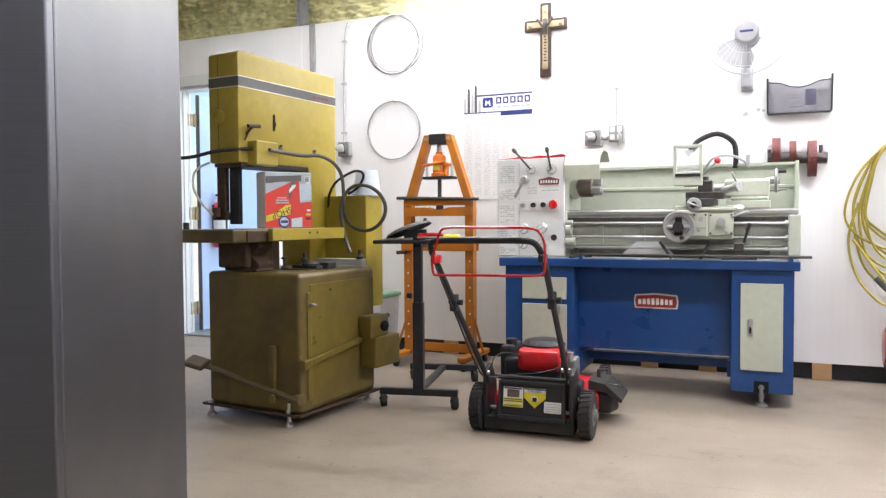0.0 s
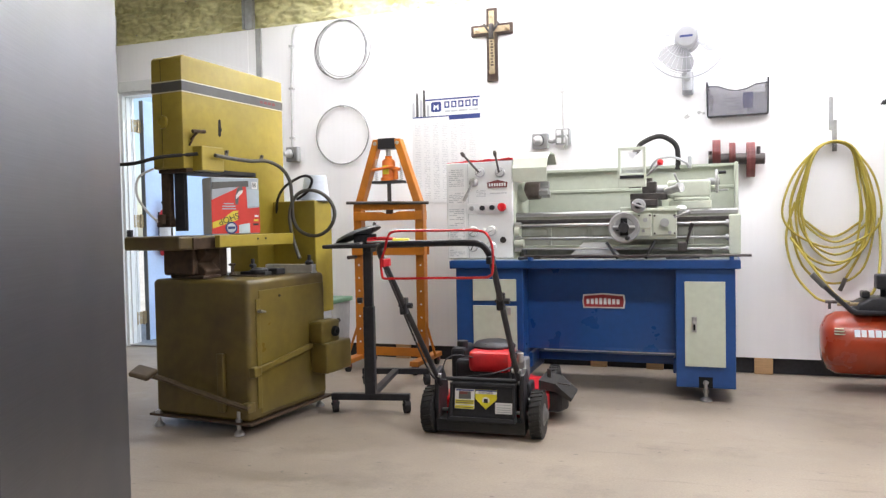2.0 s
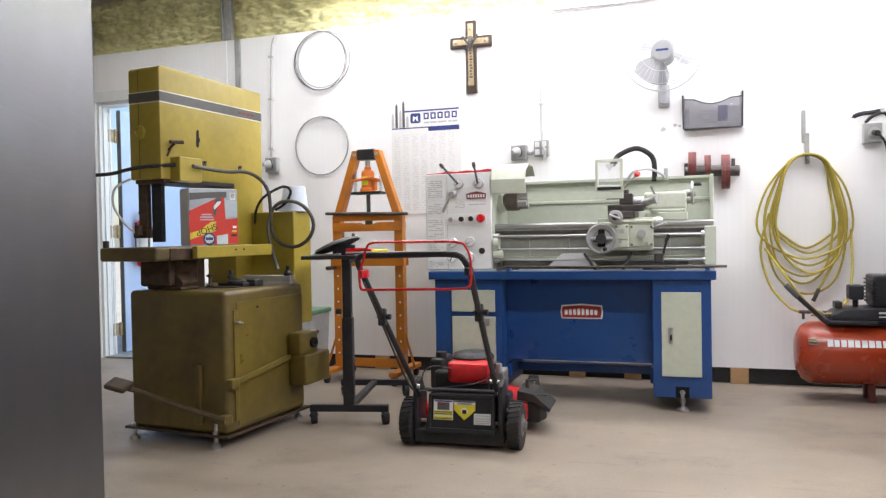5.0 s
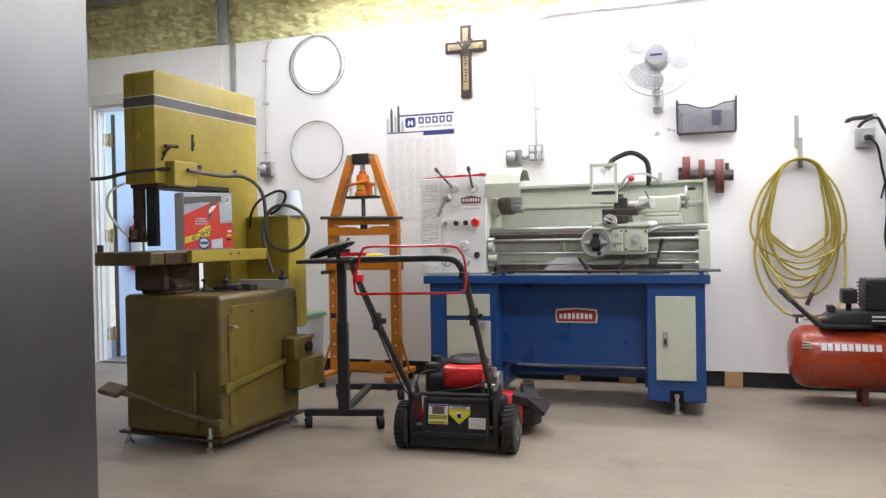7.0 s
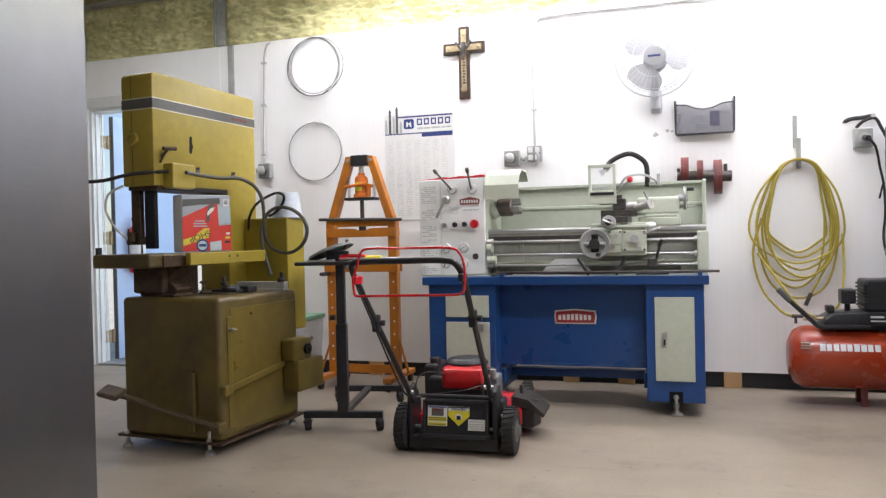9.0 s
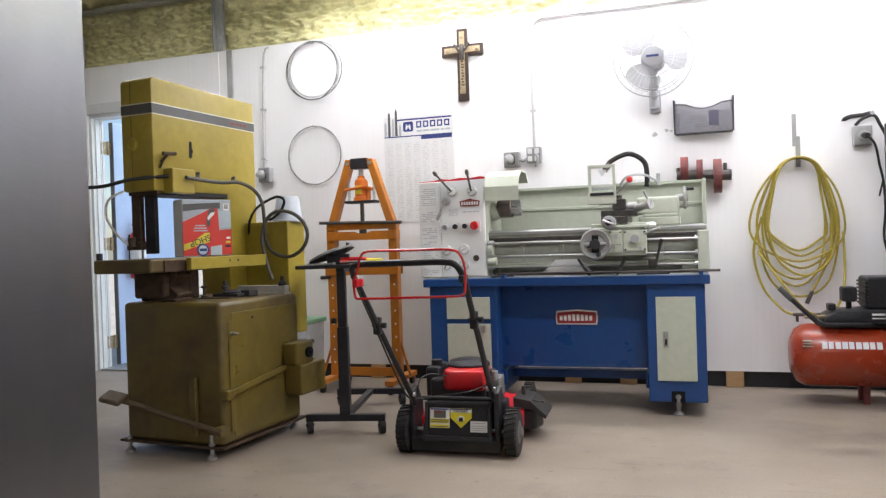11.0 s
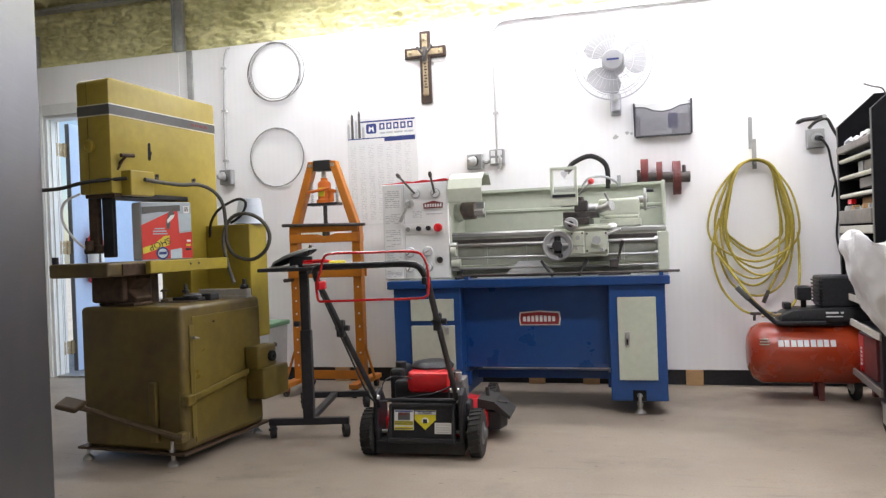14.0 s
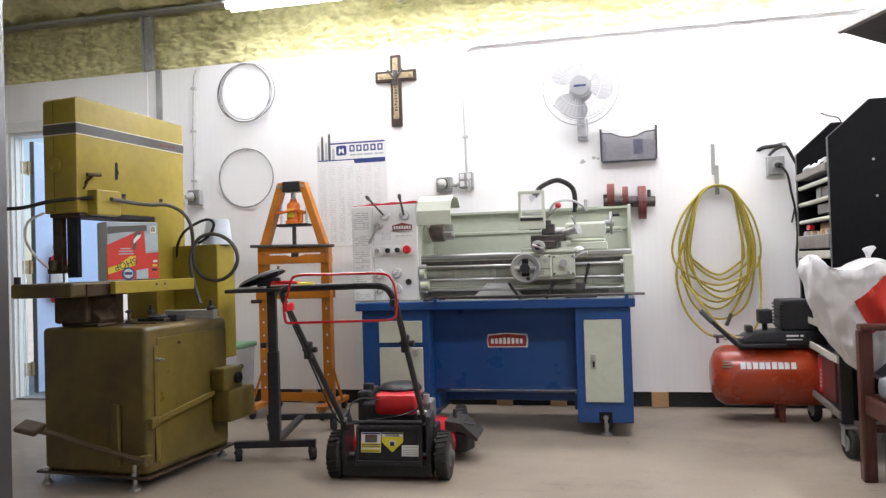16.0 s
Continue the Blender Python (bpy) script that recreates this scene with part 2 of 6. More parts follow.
    if r:
        bmesh.ops.bevel(bm, geom=bm.edges[:], offset=r, segments=seg, profile=0.5, affect="EDGES")
    if m:
        bmesh.ops.transform(bm, matrix=m, verts=bm.verts[:])
    return bm


def rod(p0, p1, r, seg=16, r2=None, bevel=0.0):
    p0, p1 = Vector(p0), Vector(p1)
    d = p1 - p0
    bm = bmesh.new()
    bmesh.ops.create_cone(bm, cap_ends=True, segments=seg, radius1=r, radius2=r if r2 is None else r2, depth=d.length)
    if bevel:
        bmesh.ops.bevel(bm, geom=[e for e in bm.edges if abs(e.verts[0].co.z - e.verts[1].co.z) < 1e-6], offset=bevel, segments=2, profile=0.5, affect="EDGES")
    q = d.to_track_quat("Z", "Y").to_matrix().to_4x4()
    bmesh.ops.transform(bm, matrix=Matrix.Translation((p0 + p1) / 2) @ q, verts=bm.verts[:])
    return bm


def spline(pts, n=8, closed=False):
    """Smooth points through pts (Catmull-Rom)."""
    pts = [Vector(p) for p in pts]
    out, k = [], len(pts)
    for i in range(k if closed else k - 1):
        a, b, c, d = (pts[(i + j) % k] if closed else pts[min(max(i + j, 0), k - 1)] for j in (-1, 0, 1, 2))
        for s in range(n):
            t = s / n
            out.append(0.5 * (2 * b + (c - a) * t + (2 * a - 5 * b + 4 * c - d) * t * t + (3 * b - a - 3 * c + d) * t ** 3))
    return out if closed else out + [pts[-1]]


def sweep(pts, r, seg=8, closed=False):
    """A tube along points; r is a number or one per point."""
    pts = [Vector(p) for p in pts]
    bm, rings, k = bmesh.new(), [], len(pts)
    up = None
    for i, p in enumerate(pts):
        a = pts[(i - 1) % k] if closed or i else p
        b = pts[(i + 1) % k] if closed or i < k - 1 else p
        d = (b - a).normalized()
        if up is None:
            up = d.orthogonal().normalized()
        up = (up - d * up.dot(d)).normalized()
        side = d.cross(up)
        rr = r[i] if isinstance(r, (list, tuple)) else r
        rings.append([bm.verts.new(p + (up * math.cos(2 * math.pi * j / seg) + side * math.sin(2 * math.pi * j / seg)) * rr) for j in range(seg)])
    for i in range(k if closed else k - 1):
        a, b = rings[i], rings[(i + 1) % k]
        for j in range(seg):
            bm.faces.new((a[j], a[(j + 1) % seg], b[(j + 1) % seg], b[j]))
    if not closed:
        bm.faces.new(rings[0][::-1])
        bm.faces.new(rings[-1])
    return bm


def turned(profile, p0, axis, seg=24):
    """A turned body: (radius, distance along axis) pairs from p0."""
    bm, rings = bmesh.new(), []
    q = Vector(axis).to_track_quat("Z", "Y").to_matrix()
    for r, h in profile:
        rings.append([bm.verts.new(Vector(p0) + q @ Vector((max(r, 1e-4) * math.cos(2 * math.pi * j / seg), max(r, 1e-4) * math.sin(2 * math.pi * j / seg), h))) for j in range(seg)])
    for a, b in zip(rings, rings[1:]):
        for j in range(seg):
            bm.faces.new((a[j], a[(j + 1) % seg], b[(j + 1) % seg], b[j]))
    bm.faces.new(rings[0][::-1])
    bm.faces.new(rings[-1])
    return bm


def prism(outline, axis, a, b, r=0.0):
    """An outline in the two other axes, drawn out along axis from a to b."""
    bm = bmesh.new()

    def place(u, v, w):
        return {"x": (w, u, v), "y": (u, w, v), "z": (u, v, w)}[axis]
    lo = [bm.verts.new(place(u, v, a)) for u, v in outline]
    hi = [bm.verts.new(place(u, v, b)) for u, v in outline]
    bm.faces.new(lo)
    bm.faces.new(hi[::-1])
    k = len(outline)
    for i in range(k):
        bm.faces.new((lo[i], hi[i], hi[(i + 1) % k], lo[(i + 1) % k]))
    bmesh.ops.recalc_face_normals(bm, faces=bm.faces[:])
    if r:
        bmesh.ops.bevel(bm, geom=bm.edges[:], offset=r, segments=2, profile=0.5, affect="EDGES")
    return bm


def lettering(text, size, m, material, parent, name="lettering", depth=0.0008):
    cu = bpy.data.curves.new(name, "FONT")
    cu.body, cu.size, cu.extrude, cu.align_x, cu.align_y = text, size, depth, "CENTER", "CENTER"
    tmp = new(name, cu)
    dg = bpy.context.evaluated_depsgraph_get()
    dg.update()
    me = bpy.data.meshes.new_from_object(tmp.evaluated_get(dg))
    bpy.data.objects.remove(tmp)
    me.transform(m)
    me.materials.clear()
    me.materials.append(material)
    ob = new(name, me)
    ob.parent = parent
    return ob


def bars(x0, x1, z0, z1, y, rows, seed, fill=0.8, thick=0.45):
    """Lines of unreadable print as thin bars on a surface that faces -y."""
    rnd = random.Random(seed)
    out = bmesh.new()
    step = (z1 - z0) / rows
    for i in range(rows):
        z = z1 - (i + 0.5) * step
        x = x0
        while x < x1 - 0.004:
            w = min(x1 - x, rnd.uniform(0.12, 0.4) * (x1 - x0))
            if rnd.random() < fill:
                h = step * thick / 2
                vs = [out.verts.new((a, y, b)) for a, b in ((x, z - h), (x + w * 0.86, z - h), (x + w * 0.86, z + h), (x, z + h))]
                out.faces.new(vs)
            x += w
    if not out.faces:
        vs = [out.verts.new((a, y, b)) for a, b in ((x0, z0), (x1, z0), (x1, z1), (x0, z1))]
        out.faces.new(vs)
    return out


WALL_Y = 4.80

# ---- the room ----
setting("floor", box(-6.0, 4.0, -4.0, 4.93, -0.12, 0.0), M_FLOOR, "worn beige grey concrete floor with scuffs and stains", "floor")
ground = setting("ground", box(-40, 40, 4.93, 80, -0.22, -0.06), M_BOUNCE_GROUND, "pale gravel outside the open door, toned to bounce daylight", "ground")

# the back wall: door opening between x -4.41 and -3.40, up to 2.0
DOOR_L, DOOR_R, DOOR_H = -4.41, -3.40, 1.985
wall = box(-6.0, DOOR_L, WALL_Y, 4.93, 0.0, 2.355)
for piece in (box(DOOR_L, DOOR_R, WALL_Y, 4.93, DOOR_H, 2.355), box(DOOR_R, -3.235, WALL_Y, 4.93, 0.095, 2.355), box(-3.231, 4.0, WALL_Y, 4.93, 0.095, 2.355)):
    wall = join(wall, piece)
setting("wall_north", wall, M_WALL, "white ribbed fibreglass wall panels with grime streaks", "wall")
setting("wall_footing", box(DOOR_R, 4.0, WALL_Y + 0.03, 4.93, 0.0, 0.095), M_BLACK, "dark recessed gap along the foot of the wall", "wall")
setting("wall_south", box(-6.0, 4.0, -4.12, -4.0, 0.0, 2.9), M_BOUNCE_WALL, "unseen grey wall closing the room behind", "wall")
setting("wall_west", box(-6.12, -6.0, -4.0, 4.93, 0.0, 2.9), M_BOUNCE_WALL, "unseen grey wall closing the room by the door", "wall")
setting("wall_east", box(4.0, 4.12, -4.0, 4.93, 0.0, 2.9), M_WALL, "white shop wall beyond the tool cart", "wall")


def foam_sheet(name, x0, x1, n, place, amp, label):
    """Lumpy sprayed foam: a fine grid pushed out by noise."""
    bm = bmesh.new()
    nx, ny = n
    grid = []
    for i in range(nx + 1):
        row = []
        for j in range(ny + 1):
            u, v = x0 + (x1 - x0) * i / nx, j / ny
            p, nrm = place(u, v)
            q = Vector((p.x * 0.8, p.y, p.z * 1.5))
            h = noise.fractal(q * 8.0, 0.8, 2.0, 4) * 0.9 + noise.noise(p * 2.1) * 0.7 + abs(noise.noise(q * 15.0)) * 0.9 + noise.noise(q * 27.0) * 0.45
            row.append(bm.verts.new(p + nrm * h * amp))
        grid.append(row)
    for i in range(nx):
        for j in range(ny):
            bm.faces.new((grid[i][j], grid[i + 1][j], grid[i + 1][j + 1], grid[i][j + 1]))
    for f in bm.faces:
        f.smooth = True
    return setting(name, bm, M_FOAM, label, "insulation")


foam_sheet("foam_band", -6.0, 4.0, (900, 72), lambda u, v: (Vector((u, 4.865, 2.34 + 0.46 * v)), Vector((0, -1, 0))), 0.036, "yellow green sprayed foam insulation above the wall panels")
foam_sheet("ceiling", -6.0, 4.0, (300, 200), lambda u, v: (Vector((u, 4.93 - 8.95 * v, 2.80 + 0.03 * v)), Vector((0, 0, -1))), 0.05, "yellow green sprayed foam ceiling")
setting("wall_backing", box(-6.0, 4.0, 4.9, 4.98, 2.355, 2.95), M_BEAM)
# unseen roof, its eave added out to y 6.0 to shade the door leaf
setting("unseen_roof", box(-6.1, 4.1, -4.1, 6.0, 2.92, 2.97), M_BEAM)
setting("eave_beam", box(-6.0, 4.0, 4.70, 4.79, 2.742, 2.765, 0.006), M_BEAM, "grey steel eave beam half buried in foam", "beam")
setting("post", join(box(-3.246, -3.175, 4.79, 4.83, 2.357, 2.78, 0.004), box(-3.246, -3.235, 4.765, 4.79, 2.357, 2.78)), M_BEAM, "galvanised steel post in the foam", "post")
setting("post.001", box(-4.52, -4.44, 4.79, 4.83, 2.357, 2.60, 0.004), M_BEAM, "dark steel post in the foam", "post")
setting("trim", box(-3.148, -3.106, WALL_Y - 0.018, WALL_Y - 0.001, 0.1, 2.352, 0.002), M_BEAM, "grey metal joint strip between wall panels", "trim")
setting("trim.001", join(box(-3.245, -3.222, WALL_Y - 0.006, WALL_Y - 0.001, 0.1, 2.35), box(-4.6, -3.23, WALL_Y - 0.006, WALL_Y - 0.0005, 2.068, 2.082)), M_WALL, "white panel edge trim", "trim")
for i, x in enumerate((-2.05, -0.72, -0.38, 0.235, 1.35)):
    setting("wood_block", box(x - 0.05, x + 0.05, WALL_Y - 0.004, WALL_Y + 0.03, 0.0, 0.094, 0.003), M_PINE, "raw pine block under the wall panel", "block")

# door frame and open door
fr = thing("door_1", pose(DOOR_L, WALL_Y, 0), "white door, coloured blue for daylight, standing open to the outside", "door")
fr["kind"] = "structure"
W = DOOR_R - DOOR_L
casing = join(box(-0.085, 0.0, -0.02, 0.0, 0, DOOR_H + 0.085, 0.004), box(0.0, W, -0.02, 0.0, DOOR_H, DOOR_H + 0.085, 0.004), box(W, W + 0.085, -0.02, 0.0, 0, DOOR_H + 0.085, 0.004))
part("casing", casing, M_WHITE, fr, "white painted door casing")
part("casing_bead", join(box(-0.062, -0.050, -0.026, -0.019, 0, DOOR_H + 0.05, 0.003), box(-0.022, -0.010, -0.026, -0.019, 0, DOOR_H + 0.012, 0.003)), M_WHITE, fr)
part("jamb", join(box(-0.002, 0.022, 0.0, 0.128, 0, DOOR_H), box(W - 0.022, W + 0.002, 0.0, 0.128, 0, DOOR_H), box(0.022, W - 0.022, 0.0, 0.128, DOOR_H - 0.022, DOOR_H + 0.001)), M_WHITE, fr, "white door jamb")
part("door_stop", join(box(0.022, 0.034, 0.030, 0.072, 0, DOOR_H - 0.024, 0.002), box(0.022, 0.027, 0.100, 0.110, 0, DOOR_H - 0.024, 0.001)), M_WHITE, fr)
part("weather_strip", box(0.0225, 0.030, 0.074, 0.080, 0, DOOR_H - 0.024), M_BEAM, fr, "grey weather strip")
part("threshold", box(0.022, W - 0.022, 0.0, 0.16, 0.001, 0.014, 0.003), M_BEAM, fr)
leaf = part("door_leaf", box(0.015, 0.052, 0.196, 1.10, 0.02, 1.955, 0.003), M_DOOR_DAYLIT, fr, "white door leaf, the daylight's blue put into its colour")
# hinge edge coloured dark to carry the shade that lies on it
part("leaf_edge_shade", box(0.016, 0.051, 0.190, 0.1955, 0.02, 1.955), M_STRIPE, leaf, "hinge edge of the leaf, coloured dark for its shade")
for z in (0.208, 0.986, 1.746):
    hg = part("hinge", join(box(0.022, 0.026, 0.085, 0.150, z - 0.05, z + 0.05, 0.001), box(0.026, 0.030, 0.165, 0.192, z - 0.05, z + 0.05, 0.001), rod((0.032, 0.157, z - 0.055), (0.032, 0.157, z + 0.055), 0.009, 10)), M_BRASS, fr, "worn brass hinge")
    for dz in (-0.033, 0.0, 0.033):
        part("hinge_screw", rod((0.026, 0.105 + 0.02 * (dz == 0), z + dz), (0.028, 0.105 + 0.02 * (dz == 0), z + dz), 0.006, 8), M_CHROME, hg)
part("lock", join(rod((0.052, 1.01, 1.10), (0.070, 1.01, 1.10), 0.028, 18), rod((0.070, 1.01, 1.10), (0.083, 1.01, 1.10), 0.01, 12)), M_CHROME, leaf)
part("knob", join(rod((0.052, 1.01, 0.96), (0.058, 1.01, 0.96), 0.032, 18), turned([(0.012, 0), (0.012, 0.025), (0.028, 0.035), (0.03, 0.05), (0.015, 0.062)], (0.058, 1.01, 0.96), (1, 0, 0))), M_CHROME, leaf)

# ceiling strip lights: a row along the wall, further rows added out of view
def strip_light(x, y, z, length, along="x"):
    t = thing("strip_light", pose(x, y, z, 0, 0, 0 if along == "x" else 90), "white fluorescent strip light hung under the ceiling, lit; added in unseen rows", "ceiling light", "shop lights")
    part("housing", prism([(-0.07, 0.035), (-0.035, 0.075), (0.035, 0.075), (0.07, 0.035), (0.06, 0.03), (-0.06, 0.03)], "x", -length / 2, length / 2), M_WHITE, t)
    for dy in (-0.035, 0.035):
        part("tube", rod((-length / 2 + 0.02, dy, 0.008), (length / 2 - 0.02, dy, 0.008), 0.016, 12), M_TUBE, t)
    for dx in (-0.4, 0.4):
        part("hanger", rod((dx * length, 0, 0.075), (dx * length, 0, 0.20), 0.006, 8), M_BEAM, t)
    return t


def lamp(x, y, z, sx, sy, power, rz=0.0):
    li = bpy.data.lights.new("strip_lamp", "AREA")
    li.shape, li.size, li.size_y, li.energy, li.color = "RECTANGLE", sx, sy, power, (0.93, 0.91, 1.0)
    ob = new("strip_lamp", li)
    ob.matrix_world = pose(x, y, z, 0, 0, rz)
    return ob


for x, power in ((-1.83, 8.0), (-0.57, 10.5), (0.69, 14.0), (1.95, 14.0)):
    strip_light(x, 4.52, 2.63, 1.22)
    lamp(x, 4.52, 2.60, 1.2, 0.14, power)
# added row out of view, powers tuned to light lathe front, wall and floor
for x, power in ((0.45, 32.0), (1.75, 12.0), (3.05, 40.0)):
    strip_light(x, 2.75, 2.63, 1.22)
    lamp(x, 2.75, 2.60, 1.2, 0.14, power)
# added row out of view, brightens the left part of the wall
for x in (-3.3, -1.9, -0.5):
    strip_light(x, 3.55, 2.63, 1.22)
    lamp(x, 3.55, 2.60, 1.2, 0.14, ROW_FILL_POWER)
# added row behind the camera, fill for the faces turned this way
for x in (-3.4, -1.2, 1.2, 3.3):
    strip_light(x, -1.4, 2.63, 1.22)
    lamp(x, -1.4, 2.60, 1.2, 0.14, ROOM_FILL_POWER)

# ---- the metal lathe on its blue stand ----
M_BADGE = surface("dark_red_badge", (0.30, 0.025, 0.03), 0.4, spread=0.05)
M_CHUCK = surface("brown_oiled_steel", (0.20, 0.165, 0.145), 0.4, 0.7, spread=0.25)


def dial(parent, x, z, y, r=0.021):
    k = part("selector_dial", turned([(r, 0), (r, 0.008), (r * 0.85, 0.012), (r * 0.85, 0.014)], (x, y, z), (0, -1, 0), 20), M_CHROME, parent, "round chrome selector dial")
    a = random.Random(int((x + z) * 1000)).uniform(0.4, 1.6)
    part("dial_face", rod((x, y - 0.0138, z), (x, y - 0.0146, z), r * 0.78, 20), M_PAPER, k)
    part("pointer", prism([(x - r * 0.7 * math.cos(a) - 0.003, z - r * 0.7 * math.sin(a)), (x - r * 0.7 * math.cos(a) + 0.003, z - r * 0.7 * math.sin(a)), (x + r * 0.7 * math.cos(a), z + r * 0.7 * math.sin(a))], "y", y - 0.020, y - 0.0148), M_BLACK, k)
    return k


def lathe_stand():
    ox, oy = -0.66, 3.985
    s = thing("lathe_stand", pose(ox, oy, 0), "blue enamelled steel machine stand with sage green cabinet doors", "stand")
    part("chip_tray", join(box(-0.748, 0.752, -0.02, 0.56, 0.667, 0.712, 0.006)), M_BLUE, s, "blue chip tray")
    part("tray_liner", box(-0.735, 0.74, 0.012, 0.55, 0.7125, 0.7155, 0.001), M_CAST_GREY, s, "oily grey tray bottom")
    for name, x0, x1 in (("left", -0.718, -0.336), ("right", 0.445, 0.727)):
        leg = part("cabinet_leg", box(x0, x1, 0.0, 0.50, 0.072, 0.668, 0.006), M_BLUE, s)
        xm = (x0 + x1) / 2
        for yy in (0.035, 0.44):
            part("levelling_foot", join(rod((xm, yy, 0.022), (xm, yy, 0.072), 0.010, 12), turned([(0.030, 0), (0.030, 0.008), (0.014, 0.022)], (xm, yy, 0.001), (0, 0, 1), 18), rod((xm, yy, 0.045), (xm, yy, 0.056), 0.017, 6)), M_STEEL, leg, "threaded steel levelling foot")
        part("foot_bolt", join(rod((xm, -0.010, 0.070), (xm, -0.010, 0.112), 0.009, 10), rod((xm, -0.010, 0.096), (xm, -0.010, 0.106), 0.015, 6)), M_CHROME, leg)
        part("foot_recess", box(xm - 0.033, xm + 0.033, -0.0015, 0.02, 0.0725, 0.128), M_HOLE, leg)
    d1 = part("cabinet_door", box(0.489, 0.68, -0.010, 0.004, 0.180, 0.604, 0.003), M_SAGE, s, "sage green cabinet door")
    part("latch", join(box(0.523, 0.546, -0.018, -0.009, 0.352, 0.43, 0.003), rod((0.5345, -0.022, 0.40), (0.5345, -0.017, 0.40), 0.007, 12)), M_CHROME, d1, "chrome paddle latch")
    part("latch_slot", box(0.530, 0.539, -0.0215, -0.0175, 0.362, 0.392, 0.001), M_HOLE, d1)
    d2 = part("drawer_front", box(-0.618, -0.375, -0.010, 0.004, 0.492, 0.610, 0.003), M_SAGE, s, "sage green drawer front")
    d3 = part("cabinet_door", box(-0.618, -0.373, -0.010, 0.004, 0.14, 0.466, 0.003), M_SAGE, s, "sage green cabinet door")
    part("latch", box(-0.425, -0.402, -0.018, -0.009, 0.44 - 0.02, 0.46, 0.003), M_CHROME, d3)
    part("centre_panel", join(box(-0.338, 0.447, 0.10, 0.115, 0.235, 0.668, 0.003), box(-0.338, 0.447, 0.098, 0.13, 0.225, 0.240, 0.002)), M_BLUE, s, "recessed blue centre panel")
    part("foot_brake", join(box(-0.34, 0.45, 0.27, 0.33, 0.135, 0.18, 0.006), box(-0.335, -0.315, 0.1, 0.33, 0.12, 0.2, 0.004), box(0.425, 0.44, 0.1, 0.33, 0.12, 0.2, 0.004)), M_BLUE, s, "dark blue foot brake bar")
    badge = part("badge", prism([(-0.032, 0.452), (0.183, 0.452), (0.188, 0.49), (0.183, 0.524), (0.075, 0.532), (-0.032, 0.524), (-0.037, 0.49)], "y", 0.094, 0.0995), M_WHITE, s, "red and white maker's badge")
    part("badge_field", prism([(-0.025, 0.459), (0.176, 0.459), (0.181, 0.49), (0.176, 0.517), (0.075, 0.525), (-0.025, 0.517), (-0.030, 0.49)], "y", 0.0915, 0.0938), M_BADGE, badge)
    for i in range(8):
        x = -0.014 + i * 0.0225
        h = 0.002 * (3.5 - abs(i - 3.5))
        part("letter_bar", box(x, x + 0.015, 0.0895, 0.0912, 0.474 - h * 0.3, 0.500 + h), M_WHITE, badge)
    return s


def lathe():
    ox, oy = -0.66, 3.985
    L = thing("metal_lathe", pose(ox, oy, 0), "sage green engine lathe with a white gear head and chrome controls", "lathe")
    # head: left edge -0.793, right -0.409
    head = part("headstock", box(-0.785, -0.405, 0.105, 0.46, 0.716, 1.25, 0.008), M_SAGE, L)
    face = part("control_panel", box(-0.792, -0.409, 0.085, 0.107, 0.718, 1.255, 0.006), M_WHITE, L, "white control panel with dials and switches")
    part("panel_edge", join(box(-0.665, -0.662, 0.0835, 0.0848, 0.722, 1.245)), M_GREY_PRINT, face)
    lip = prism([(-0.79, 1.258), (-0.70, 1.262), (-0.66, 1.270), (-0.61, 1.264), (-0.55, 1.271), (-0.50, 1.266), (-0.43, 1.274), (-0.41, 1.270), (-0.41, 1.262), (-0.79, 1.25)], "y", 0.095, 0.40)
    part("red_rag", lip, M_RED, L, "crumpled red cloth edge on top of the head")
    part("head_cover", box(-0.79, -0.41, 0.115, 0.45, 1.249, 1.262, 0.004), M_WHITE, L)
    for z0, z1, sd in ((1.12, 1.22, 1), (1.03, 1.09, 2), (0.90, 1.0, 3), (0.80, 0.87, 4), (0.73, 0.77, 5)):
        pl = part("instruction_plate", box(-0.782, -0.682, 0.0830, 0.0848, z0 - 0.008, z1 + 0.008), M_PAPER, face)
        part("print_bar", bars(-0.776, -0.688, z0, z1, 0.0822, int((z1 - z0) / 0.010), sd), M_GREY_PRINT, pl)
    part("print_bar", bars(-0.615, -0.56, 1.06, 1.10, 0.0835, 5, 9), M_GREY_PRINT, face)
    part("print_bar", bars(-0.535, -0.44, 1.072, 1.086, 0.0835, 1, 11), M_GREY_PRINT, face)
    bd = part("badge", prism([(-0.552, 1.105), (-0.435, 1.105), (-0.430, 1.14), (-0.492, 1.156), (-0.557, 1.14)], "y", 0.081, 0.0848), M_WHITE, face)
    part("badge_field", prism([(-0.548, 1.109), (-0.439, 1.109), (-0.435, 1.138), (-0.492, 1.152), (-0.552, 1.138)], "y", 0.0795, 0.0808), M_RED_DULL, bd)
    for i in range(7):
        part("letter_bar", box(-0.541 + i * 0.0145, -0.532 + i * 0.0145, 0.078, 0.0793, 1.117, 1.134), M_WHITE, bd)
    for x, z in ((-0.635, 0.868), (-0.532, 0.871), (-0.638, 0.785), (-0.535, 0.785)):
        dial(L, x, z, 0.0845, 0.029)
    for x, z in ((-0.592, 1.196), (-0.477, 1.193)):
        dial(L, x, z, 0.0845, 0.028)
    part("shift_lever", join(rod((-0.592, 0.06, 1.196), (-0.668, 0.045, 1.285), 0.006, 10), turned([(0.008, 0), (0.011, 0.015), (0.007, 0.03)], (-0.668, 0.045, 1.285), (-0.6, -0.1, 0.7), 12)), M_DARK_STEEL, L)
